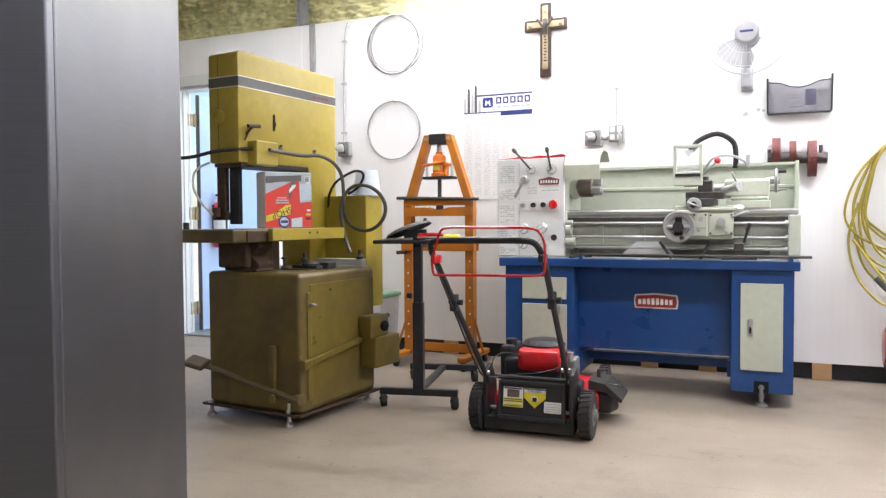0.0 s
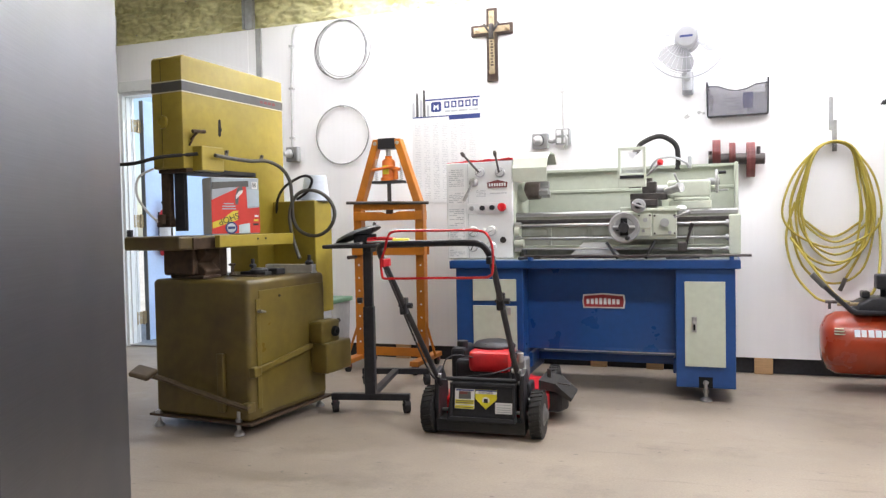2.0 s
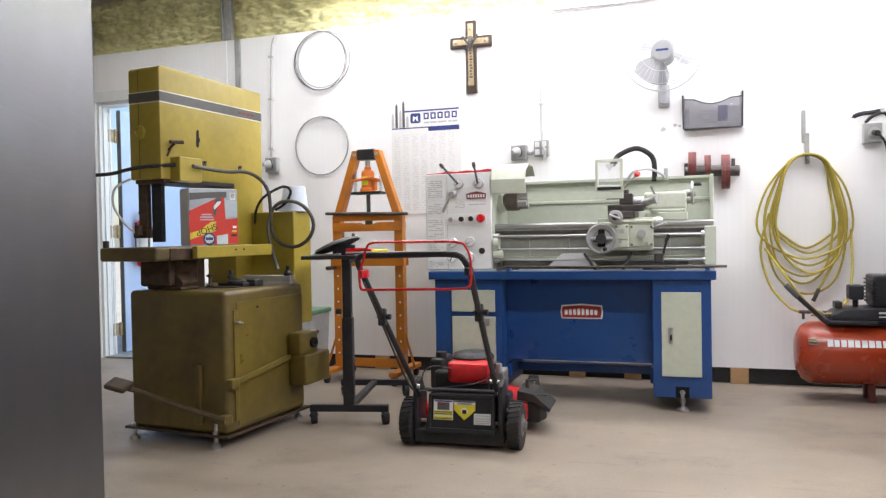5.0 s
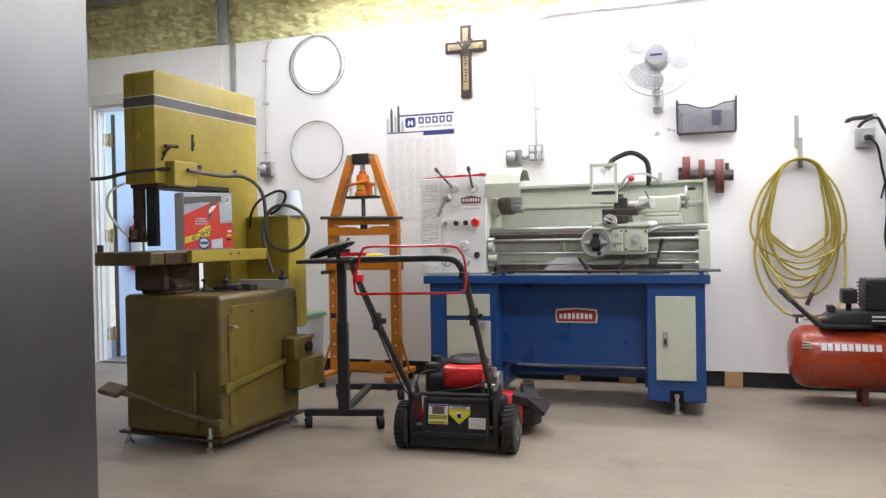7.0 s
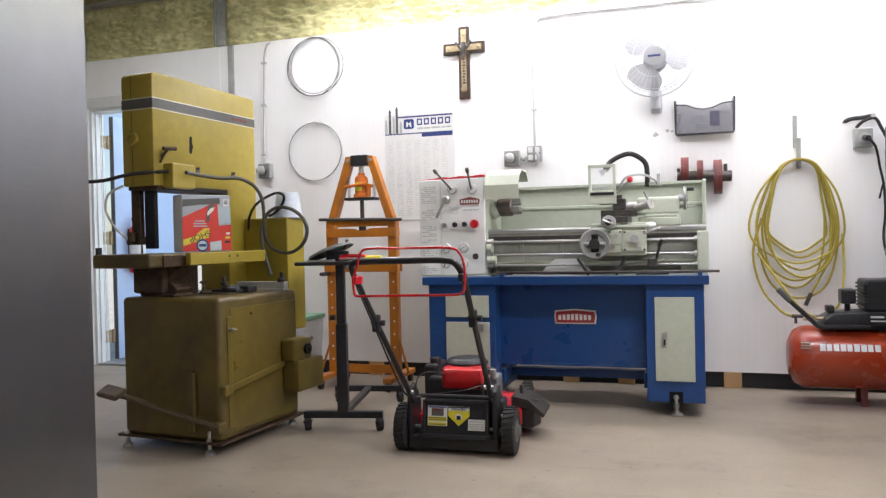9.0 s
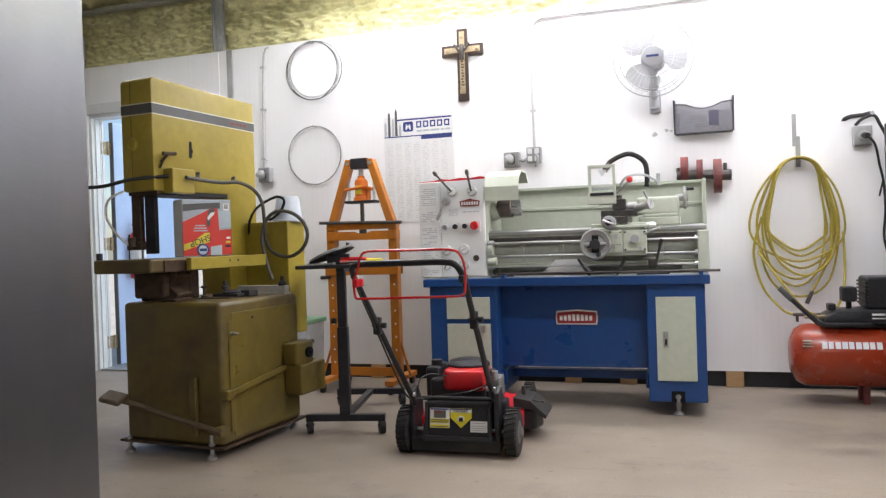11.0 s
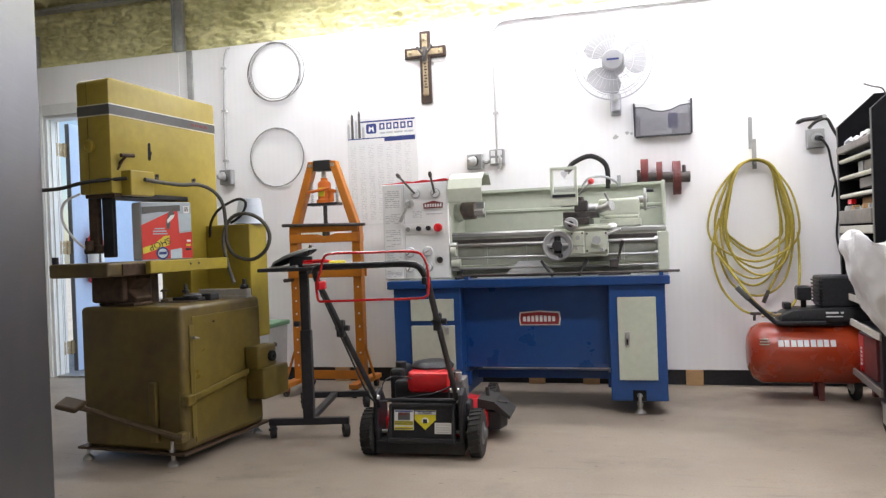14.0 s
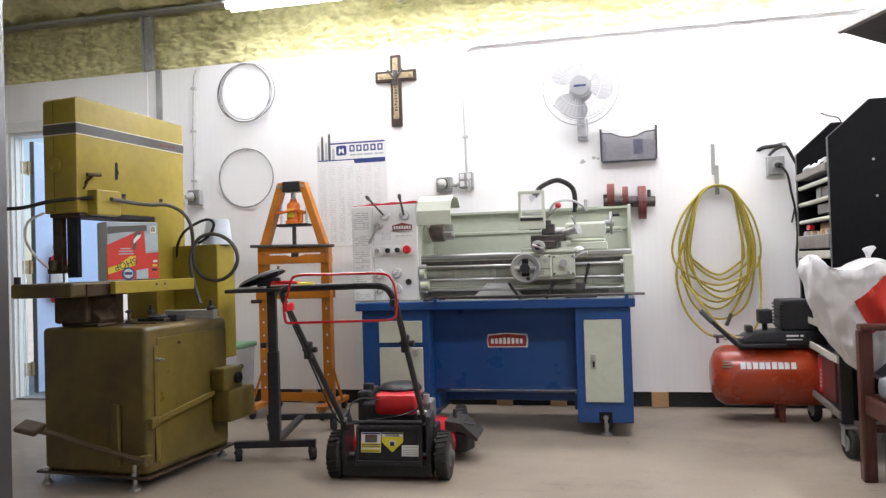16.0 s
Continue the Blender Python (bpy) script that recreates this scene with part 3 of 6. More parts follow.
    part("shift_lever", join(rod((-0.477, 0.06, 1.193), (-0.492, 0.045, 1.285), 0.006, 10), turned([(0.008, 0), (0.011, 0.015), (0.007, 0.03)], (-0.492, 0.045, 1.28), (-0.1, -0.1, 0.9), 12)), M_DARK_STEEL, L)
    part("speed_lever", join(turned([(0.024, 0), (0.024, 0.02), (0.014, 0.03)], (-0.628, 0.0845, 1.141), (0, -1, 0)), rod((-0.628, 0.055, 1.141), (-0.675, 0.05, 1.048), 0.007, 10), rod((-0.66, 0.05, 1.075), (-0.678, 0.05, 1.04), 0.010, 10)), M_STEEL, L, "steel speed lever")
    part("switch_plate", box(-0.668, -0.435, 0.0826, 0.0849, 0.968, 1.028, 0.003), M_PAPER, face)
    part("key_switch", rod((-0.640, 0.083, 0.998), (-0.640, 0.066, 0.998), 0.013, 14), M_CHROME, face)
    part("push_button", rod((-0.580, 0.083, 0.999), (-0.580, 0.066, 0.999), 0.014, 14), M_BLACK, face)
    part("push_button", rod((-0.524, 0.083, 1.0), (-0.524, 0.066, 1.0), 0.014, 14), M_BLACK, face)
    part("stop_button", turned([(0.016, 0), (0.016, 0.012), (0.024, 0.014), (0.024, 0.024), (0.018, 0.029)], (-0.465, 0.083, 1.001), (0, -1, 0)), M_RED, face, "red mushroom stop button")
    part("sight_glass", turned([(0.017, 0), (0.017, 0.008), (0.012, 0.009), (0.012, 0.004)], (-0.465, 0.0845, 0.821), (0, -1, 0)), M_DARK_STEEL, face)
    # chuck and guard
    part("spindle_nose", rod((-0.41, 0.24, 1.075), (-0.37, 0.24, 1.092), 0.052, 28, bevel=0.004), M_SAGE, L)
    ch = part("chuck", rod((-0.37, 0.24, 1.092), (-0.285, 0.24, 1.092), 0.050, 30, bevel=0.006), M_CHUCK, L, "oily steel three-jaw chuck")
    for a in (80, 200, 320):
        c, s_ = math.cos(radians(a)), math.sin(radians(a))
        part("jaw", box(-0.275, -0.225, -0.015, 0.015, 0.012, 0.048, 0.003, m=Matrix.Translation((-0.012, 0.24, 1.092)) @ Matrix.Rotation(radians(a - 90), 4, "X")), M_STEEL, ch)
    gp = [(0.075, 1.135), (0.068, 1.21), (0.10, 1.265), (0.17, 1.30), (0.29, 1.30), (0.34, 1.26), (0.345, 1.24), (0.33, 1.25), (0.285, 1.292), (0.175, 1.292), (0.108, 1.26), (0.076, 1.208), (0.083, 1.135)]
    part("chuck_guard", prism(gp, "x", -0.405, -0.215), M_SAGE, L, "hinged sage green chuck guard")
    # splash back
    bk = part("splash_back", prism([(0.425, 1.200), (0.425, 1.214), (0.466, 1.214), (0.466, 0.72), (0.454, 0.72), (0.454, 1.078), (0.442, 1.082), (0.442, 1.094), (0.454, 1.098), (0.454, 1.200)], "x", -0.41, 0.745), M_SAGE, L, "sage green sheet splash guard")
    part("end_frame", box(0.733, 0.752, 0.34, 0.466, 0.72, 1.214, 0.004), M_SAGE, bk, "pale end plate of the splash guard")
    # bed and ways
    part("bed", prism([(0.15, 0.78), (0.15, 0.925), (0.14, 0.925), (0.14, 0.945), (0.35, 0.945), (0.35, 0.925), (0.34, 0.925), (0.34, 0.78)], "x", -0.41, 0.74), M_SAGE_RECESS, L, "cast lathe bed")
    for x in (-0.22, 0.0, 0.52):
        part("bed_rib", box(x - 0.012, x + 0.012, 0.143, 0.152, 0.785, 0.905, 0.003), M_SAGE_RECESS, L)
    part("gear_rack", box(-0.40, 0.70, 0.122, 0.142, 0.908, 0.928, 0.002), M_DARK_STEEL, L, "dark toothed gear rack")
    part("bed_flange", box(-0.41, 0.74, 0.130, 0.36, 0.765, 0.785, 0.004), M_SAGE, L)
    for y0, y1 in ((0.135, 0.175), (0.20, 0.215), (0.28, 0.295), (0.32, 0.36)):
        part("bed_way", prism([(y0, 0.943), (y0, 0.958), ((y0 + y1) / 2, 0.968), (y1, 0.958), (y1, 0.943)], "x", -0.41, 0.745), M_WAY, L, "ground steel bedway")
    part("head_foot", box(-0.79, -0.40, 0.12, 0.40, 0.713, 0.73, 0.003), M_SAGE, L)
    part("chip_ramp", prism([(-0.10, 0.715), (-0.03, 0.80), (0.28, 0.80), (0.34, 0.715)], "y", 0.24, 0.42), M_SAGE, L)
    part("drip_pan", box(-0.40, 0.70, 0.19, 0.44, 0.714, 0.768, 0.004), M_SAGE_RECESS, L)
    part("bed_foot", box(0.62, 0.74, 0.16, 0.38, 0.714, 0.79, 0.004), M_SAGE, L)
    part("tail_bracket", box(0.70, 0.755, 0.075, 0.17, 0.735, 0.935, 0.006), M_SAGE, L)
    for z, r, nm in ((0.897, 0.0075, "lead_screw"), (0.826, 0.0065, "feed_rod"), (0.769, 0.006, "control_rod")):
        part(nm, join(rod((-0.40, 0.095, z), (0.72, 0.095, z - 0.004), r, 14), rod((-0.40, 0.095, z), (-0.365, 0.095, z), r * 2.4, 16), rod((0.685, 0.095, z - 0.004), (0.72, 0.095, z - 0.004), r * 2.4, 16)), M_STEEL, L, "long polished steel rod")
    part("gear_cap", join(rod((-0.40, 0.10, 0.865), (-0.372, 0.10, 0.865), 0.032, 20), rod((-0.40, 0.09, 0.80), (-0.35, 0.09, 0.80), 0.022, 16)), M_SAGE, L)
    # carriage
    cg = part("carriage", join(box(0.165, 0.46, 0.11, 0.40, 0.955, 0.985, 0.005), box(0.175, 0.45, 0.05, 0.14, 0.815, 0.962, 0.010), box(0.195, 0.33, 0.03, 0.06, 0.83, 0.95, 0.006)), M_SAGE, L, "sage green apron and saddle")
    hw = part("handwheel", join(turned([(0.020, 0.006), (0.046, 0.006), (0.052, 0.0), (0.078, 0.004), (0.080, 0.014), (0.074, 0.02), (0.054, 0.015), (0.046, 0.009), (0.02, 0.009)], (0.195, 0.03, 0.878), (0, -1, 0), 30), rod((0.195, 0.04, 0.878), (0.195, -0.005, 0.878), 0.024, 18), rod((0.14, 0.012, 0.878), (0.25, 0.012, 0.878), 0.010, 10)), M_CAST_GREY, cg, "steel carriage handwheel")
    part("hub_cap", rod((0.195, 0.002, 0.878), (0.195, -0.012, 0.878), 0.027, 18), M_BLACK, hw)
    for wx0, wx1, wz0, wz1 in ((0.178, 0.212, 0.886, 0.926), (0.175, 0.215, 0.836, 0.872), (0.152, 0.182, 0.862, 0.884)):
        part("web_gap", box(wx0, wx1, 0.012, 0.022, wz0, wz1, 0.003), M_HOLE, hw, "dark opening between the spokes")
    part("handle", rod((0.215, 0.01, 0.825), (0.215, -0.05, 0.825), 0.010, 12, bevel=0.003), M_BLACK, hw)
    part("cross_dial", join(turned([(0.036, 0), (0.036, 0.025), (0.032, 0.03), (0.02, 0.032)], (0.268, 0.03, 0.988), (0, -1, 0), 26), rod((0.268, 0.0, 0.988), (0.268, -0.012, 0.988), 0.010, 14)), M_CAST_GREY, cg, "grey cross-slide dial")
    part("dial_hub", rod((0.268, 0.0, 0.988), (0.268, -0.016, 0.988), 0.016, 16), M_BLACK, cg)
    part("ball_crank", join(rod((0.24, -0.022, 1.0), (0.30, -0.022, 0.975), 0.006, 10), rod((0.30, -0.022, 0.975), (0.30, -0.06, 0.975), 0.008, 10)), M_STEEL, cg)
    for x, z, r in ((0.395, 0.90, 0.022), (0.30, 0.915, 0.012), (0.42, 0.85, 0.009), (0.29, 0.86, 0.008)):
        part("apron_knob", rod((x, 0.055, z), (x, 0.020, z), r, 16), M_GREY_PLASTIC, cg)
    part("apron_plate", join(box(0.335, 0.452, 0.042, 0.054, 0.835, 0.945, 0.004), box(0.262, 0.330, 0.024, 0.034, 0.872, 0.945, 0.004)), M_SAGE, cg, "raised apron cover plate")
    part("saddle_lip", box(0.262, 0.470, 0.036, 0.060, 0.958, 0.974, 0.004), M_SAGE, cg)
    for x, z, y in ((0.345, 0.935, 0.042), (0.442, 0.935, 0.042), (0.345, 0.845, 0.042), (0.442, 0.845, 0.042), (0.27, 0.938, 0.024), (0.323, 0.938, 0.024), (0.27, 0.88, 0.024)):
        part("apron_screw", rod((x, y + 0.001, z), (x, y - 0.003, z), 0.0055, 8), M_DARK_STEEL, cg)
    part("oil_cup", turned([(0.024, 0), (0.026, 0.006), (0.018, 0.014), (0.004, 0.016)], (0.475, 0.08, 0.968), (0, -0.3, 1), 18), M_WHITE, cg)
    part("half_nut_lever", join(rod((0.44, 0.045, 0.925), (0.50, 0.03, 0.945), 0.006, 10), rod((0.485, 0.03, 0.94), (0.52, 0.025, 0.952), 0.009, 10)), M_CHROME, cg)
    part("cross_slide", join(box(0.225, 0.36, 0.05, 0.40, 0.985, 1.02, 0.004), box(0.215, 0.40, 0.13, 0.27, 1.02, 1.055, 0.005)), M_DARK_STEEL, cg, "dark steel cross slide")
    part("tool_post", join(box(0.275, 0.345, 0.15, 0.23, 1.056, 1.115, 0.005), rod((0.31, 0.19, 1.11), (0.31, 0.19, 1.135), 0.016, 14), box(0.205, 0.27, 0.16, 0.18, 1.085, 1.105, 0.002)), M_DARK_STEEL, cg, "square tool post")
    part("lock_lever", join(rod((0.30, 0.19, 1.15), (0.375, 0.06, 1.205), 0.006, 10)), M_STEEL, cg)
    part("lever_ball", turned([(0.004, 0), (0.013, 0.004), (0.017, 0.014), (0.013, 0.025), (0.004, 0.029)], (0.368, 0.066, 1.20), (0.4, -0.6, 0.4), 16), M_RED, cg, "red lever ball")
    part("shield_frame", join(box(0.165, 0.305, 0.035, 0.065, 1.085, 1.155, 0.003), box(0.165, 0.18, 0.035, 0.055, 1.15, 1.285, 0.002), box(0.29, 0.305, 0.035, 0.055, 1.15, 1.285, 0.002), box(0.165, 0.305, 0.035, 0.055, 1.275, 1.29, 0.002)), M_SAGE, cg, "chip shield frame")
    part("shield_pane", box(0.18, 0.29, 0.043, 0.047, 1.155, 1.275), M_SHIELD, cg, "clear chip shield")
    part("warning_label", prism([(0.215, 1.262), (0.262, 1.262), (0.2385, 1.225)], "y", 0.040, 0.0425), M_GREY_PRINT, cg)
    part("shield_slot", box(0.175, 0.295, 0.031, 0.036, 1.13, 1.145), M_BLACK, cg)
    part("compound_dial", join(rod((0.40, 0.15, 1.06), (0.46, 0.10, 1.075), 0.020, 16), rod((0.46, 0.10, 1.075), (0.475, 0.09, 1.08), 0.026, 18), rod((0.47, 0.075, 1.05), (0.48, 0.105, 1.10), 0.0045, 8)), M_WAY, cg)
    part("coolant_hose", sweep(spline([(0.225, 0.40, 1.30), (0.255, 0.42, 1.345), (0.35, 0.43, 1.378), (0.43, 0.43, 1.33), (0.445, 0.43, 1.25), (0.44, 0.435, 1.19)], 8), 0.014, 10), M_RUBBER, L, "black coolant hose arching over the splash guard")
    part("coolant_pipe", sweep(spline([(0.30, 0.38, 1.20), (0.34, 0.36, 1.245), (0.42, 0.38, 1.255), (0.485, 0.41, 1.225), (0.50, 0.43, 1.20)], 8), 0.007, 8), M_GREY_PLASTIC, L)
    part("hose_nozzle", rod((0.215, 0.40, 1.29), (0.245, 0.41, 1.325), 0.017, 12), M_DARK_STEEL, L)
    part("valve", box(0.495, 0.515, 0.42, 0.445, 1.19, 1.26, 0.003), M_GREY_PLASTIC, L)
    # tailstock
    ts = part("tailstock", join(box(0.41, 0.62, 0.15, 0.36, 0.968, 1.01, 0.006), box(0.43, 0.61, 0.17, 0.33, 1.01, 1.03, 0.008), box(0.40, 0.615, 0.17, 0.31, 1.025, 1.118, 0.015, 3)), M_SAGE, L, "sage green tailstock")
    part("quill", join(rod((0.33, 0.24, 1.075), (0.40, 0.24, 1.075), 0.024, 18), rod((0.29, 0.24, 1.075), (0.335, 0.24, 1.075), 0.004, 14, r2=0.024)), M_STEEL, ts)
    tw = part("tail_handwheel", join(turned([(0.05, 0.0), (0.062, 0.003), (0.063, 0.014), (0.05, 0.018), (0.02, 0.012)], (0.635, 0.24, 1.11), (1, 0, 0), 26), rod((0.60, 0.24, 1.11), (0.66, 0.24, 1.11), 0.018, 16)), M_WAY, ts)
    part("handle", rod((0.65, 0.24, 1.155), (0.69, 0.24, 1.155), 0.009, 10), M_BLACK, tw)
    part("clamp_lever", rod((0.46, 0.18, 1.10), (0.44, 0.10, 1.15), 0.006, 8), M_STEEL, ts)
    part("lock_handle", rod((0.60, 0.28, 1.06), (0.70, 0.25, 1.065), 0.005, 8), M_STEEL, ts)
    # start lever and loose bits
    part("start_lever", join(rod((0.49, 0.09, 0.766), (0.525, 0.03, 0.885), 0.007, 10), rod((0.515, 0.035, 0.86), (0.53, 0.025, 0.895), 0.010, 10), box(0.455, 0.50, 0.06, 0.11, 0.75, 0.80, 0.006)), M_DARK_STEEL, L, "black start lever")
    for p, q in (((0.16, 0.02, 0.72), (0.10, 0.06, 0.80)), ((0.30, 0.03, 0.72), (0.34, 0.08, 0.80)), ((-0.36, 0.0, 0.722), (-0.26, 0.08, 0.722)), ((-0.335, 0.06, 0.72), (-0.335, 0.06, 0.765)), ((0.40, 0.02, 0.723), (0.56, 0.05, 0.723))):
        part("drip_pipe", rod(p, q, 0.008, 8), M_BLACK, L)
    part("tray_rod", rod((-0.32, -0.035, 0.735), (0.80, -0.03, 0.735), 0.0065, 8), M_DARK_STEEL, L, "thin dark steel bar laid along the tray")
    for x in (-0.29, 0.71):
        part("rod_rest", box(x - 0.01, x + 0.01, -0.04, 0.01, 0.7125, 0.729), M_BLUE, L)
    part("plate_on_tray", prism([(-0.115, 0.722), (-0.03, 0.80), (0.10, 0.80), (0.16, 0.735), (0.16, 0.722)], "y", 0.115, 0.125), M_WHITE, L)
    return L


lathe_stand()
lathe()

# ---- the olive band saw ----
M_CABLE = surface("dark_grey_cable", (0.075, 0.07, 0.055), 0.55, spread=0.2)

M_PEDAL = surface("worn_brown_iron", (0.10, 0.07, 0.038), 0.5, 0.2, dirt=(0.06, 0.04, 0.03), grain=25, spread=0.2)


def band_saw():
    S = thing("band_saw", pose(-1.943, 2.83, 0, 0, 0, -5), "large olive vertical band saw with a dark stripe, worn and greasy", "band saw")
    part("base_plate", join(box(-0.585, 0.012, -0.012, 0.63, 0.046, 0.058, 0.003)), M_RUST, S, "dark base plate")
    for u, v in ((-0.535, 0.0), (-0.065, 0.0), (-0.54, 0.58), (-0.04, 0.59)):
        part("levelling_foot", join(rod((u, v, 0.02), (u, v, 0.075 if u < -0.5 else 0.105), 0.009, 10), turned([(0.024, 0), (0.022, 0.01), (0.010, 0.024)], (u, v, 0.0), (0, 0, 1), 16), rod((u, v, 0.06), (u, v, 0.072), 0.016, 6)), M_CHROME, S, "bright threaded foot")
    b = part("base_cabinet", box(-0.552, 0.0, 0.0, 0.60, 0.058, 0.685, 0.022, 4), M_OLIVE_WORN_SHADED, S, "worn olive base cabinet, shade in its paint", smooth=True)
    part("access_door", box(-0.003, 0.0025, 0.075, 0.585, 0.085, 0.635, 0.004), M_OLIVE_BASE_SHADED, b, "olive access door")
    part("hinge_strip", box(0.0, 0.006, 0.050, 0.078, 0.11, 0.60, 0.003), M_OLIVE_BASE_SHADED, b)
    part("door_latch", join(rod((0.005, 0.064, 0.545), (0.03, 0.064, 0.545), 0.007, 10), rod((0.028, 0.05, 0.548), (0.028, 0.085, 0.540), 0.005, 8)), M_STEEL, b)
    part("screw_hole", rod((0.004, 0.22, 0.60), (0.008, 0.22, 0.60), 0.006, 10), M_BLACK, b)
    part("shift_bar", join(box(-0.006, 0.006, -0.02, 0.42, -0.014, 0.014, 0.004, m=pose(0.022, 0.03, 0.285, 7, 0, 0)), box(0.0, 0.035, -0.008, 0.045, 0.26, 0.305, 0.006)), M_OLIVE_BASE_SHADED, b, "olive lever bar")
    part("gear_box", box(0.004, 0.105, 0.455, 0.675, 0.195, 0.345, 0.012, 3), M_OLIVE_BASE_SHADED, b, "olive gear housing", smooth=True)
    part("gear_box", box(0.004, 0.085, 0.445, 0.600, 0.34, 0.450, 0.012, 3), M_OLIVE_BASE_SHADED, b, smooth=True)
    part("bearing_cap", join(rod((0.084, 0.545, 0.395), (0.104, 0.545, 0.395), 0.026, 18, bevel=0.004), rod((0.104, 0.545, 0.395), (0.112, 0.545, 0.395), 0.010, 10)), M_HOLE, b)
    part("grease_nipple", rod((0.06, 0.598, 0.43), (0.06, 0.63, 0.438), 0.012, 10), M_DARK_STEEL, b)
    part("foot_pedal", join(box(-0.05, 0.05, -0.045, 0.045, -0.012, 0.012, 0.01, m=pose(-0.500, -0.12, 0.272, 16, 14, 15)), sweep(spline([(-0.49, -0.10, 0.258), (-0.41, -0.06, 0.230), (-0.25, -0.05, 0.188), (0.03, -0.045, 0.135)], 6), 0.0125, 8)), M_PEDAL, b, "worn brown foot pedal and bar")
    part("pedal_guide", box(-0.165, -0.130, -0.022, 0.0, 0.10, 0.36, 0.004), M_OLIVE_WORN_SHADED, b)
    part("pedal_pivot", box(-0.01, 0.03, -0.052, 0.0, 0.112, 0.155, 0.006), M_OLIVE_WORN_SHADED, b)
    # upper frame: C shape
    hl, hr = -0.563, -0.376
    outline = [(0.04, 1.195), (0.04, 1.700), (0.052, 1.716), (0.790, 1.704), (0.796, 1.698), (0.796, 0.68), (0.555, 0.68), (0.555, 1.195)]
    part("frame", prism(outline, "x", hl, hr, 0.009), M_OLIVE, S, "olive upper frame and column", smooth=True)
    part("front_seam", box(-0.5025, -0.500, 0.0385, 0.0415, 1.20, 1.70), M_OLIVE_WORN_SHADED, S)
    part("stripe", join(box(hl + 0.004, hr + 0.0015, 0.0385, 0.0425, 1.550, 1.594), box(hr - 0.001, hr + 0.0015, 0.0385, 0.794, 1.550, 1.594)), M_STRIPE, S, "dark grey painted stripe")
    part("stripe_edge", join(*[box(hl + 0.004, hr + 0.002, 0.038, 0.0425, z, z + 0.005) for z in (1.545, 1.594)], *[box(hr - 0.001, hr + 0.002, 0.038, 0.794, z, z + 0.005) for z in (1.545, 1.594)]), M_LINE, S)
    part("logo_bar", join(*[box(hr + 0.001, hr + 0.0025, 0.60 + 0.034 * i, 0.625 + 0.034 * i, 1.566, 1.580) for i in range(4)]), M_RED_DULL, S)
    part("slot", prism([(0.276, 1.368), (0.284, 1.360), (0.294, 1.366), (0.296, 1.385), (0.302, 1.392), (0.302, 1.402), (0.296, 1.408), (0.295, 1.440), (0.288, 1.446), (0.279, 1.440)], "x", hr - 0.004, hr + 0.0015), M_HOLE, S, "worn through slot, black inside")
    for v, z in ((0.33, 1.292), (0.60, 1.288)):
        part("pipe_clip", join(rod((hr, v, z), (hr + 0.012, v, z), 0.007, 8), box(hr, hr + 0.004, v - 0.012, v + 0.012, z - 0.03, z + 0.004, 0.001)), M_DARK_STEEL, S)
    part("tension_knob", turned([(0.03, 0), (0.032, 0.010), (0.030, 0.018), (0.02, 0.020), (0.018, 0.014)], (-0.492, 0.042, 1.412), (0, -1, 0), 22), M_OLIVE, S)
    part("guide_lever", join(rod((hr, 0.09, 1.33), (hr + 0.04, 0.09, 1.36), 0.006, 8), rod((hr + 0.03, 0.07, 1.364), (hr + 0.04, 0.14, 1.368), 0.009, 10), rod((hr + 0.02, 0.10, 1.36), (hr + 0.01, 0.07, 1.30), 0.005, 8)), M_RUST, S, "dark rusty guide post lever")
    part("guide_box", box(hr - 0.03, hr + 0.055, 0.10, 0.25, 1.185, 1.300, 0.006), M_OLIVE, S, "small olive guide box")
    part("underside", box(hl + 0.01, hr - 0.004, 0.06, 0.55, 1.178, 1.200, 0.004), M_RUST, S)
    part("throat_plate", box(hr - 0.012, hr - 0.002, 0.10, 0.556, 1.178, 1.212, 0.002), M_BLACK_METAL, S)
    part("guide_post", join(box(-0.578, -0.525, 0.10, 0.13, 0.96, 1.20, 0.004), box(-0.60, -0.51, 0.085, 0.14, 0.925, 0.965, 0.006), rod((-0.55, 0.07, 0.94), (-0.55, 0.07, 0.985), 0.018, 14)), M_RUST, S, "rusty blade guide post")
    part("blade_guard", box(-0.512, -0.45, 0.115, 0.14, 0.905, 1.20, 0.004), M_BLACK_METAL, S, "dark blade guard")
    part("blade", box(-0.545, -0.532, 0.12, 0.1215, 0.80, 1.18), M_STEEL, S)
    # table and fence rail
    tb = part("table", join(box(-0.585, -0.255, -0.13, 0.24, 0.822, 0.884, 0.010)), M_OLIVE_WORN_SHADED, S, "worn tilting saw table")
    part("table_side", box(-0.257, -0.247, -0.05, 0.22, 0.824, 0.876, 0.003), M_RUST, tb)
    part("rail_stop", rod((-0.575, -0.10, 0.884), (-0.575, -0.10, 0.915), 0.014, 12), M_BLACK, tb)
    part("fence_rail", join(box(-0.235, -0.205, 0.07, 0.63, 0.828, 0.884, 0.004)), M_OLIVE, S, "olive fence rail")
    for v in (0.34, 0.40):
        part("rail_screw", rod((-0.206, v, 0.862), (-0.202, v, 0.862), 0.005, 8), M_BLACK, S)
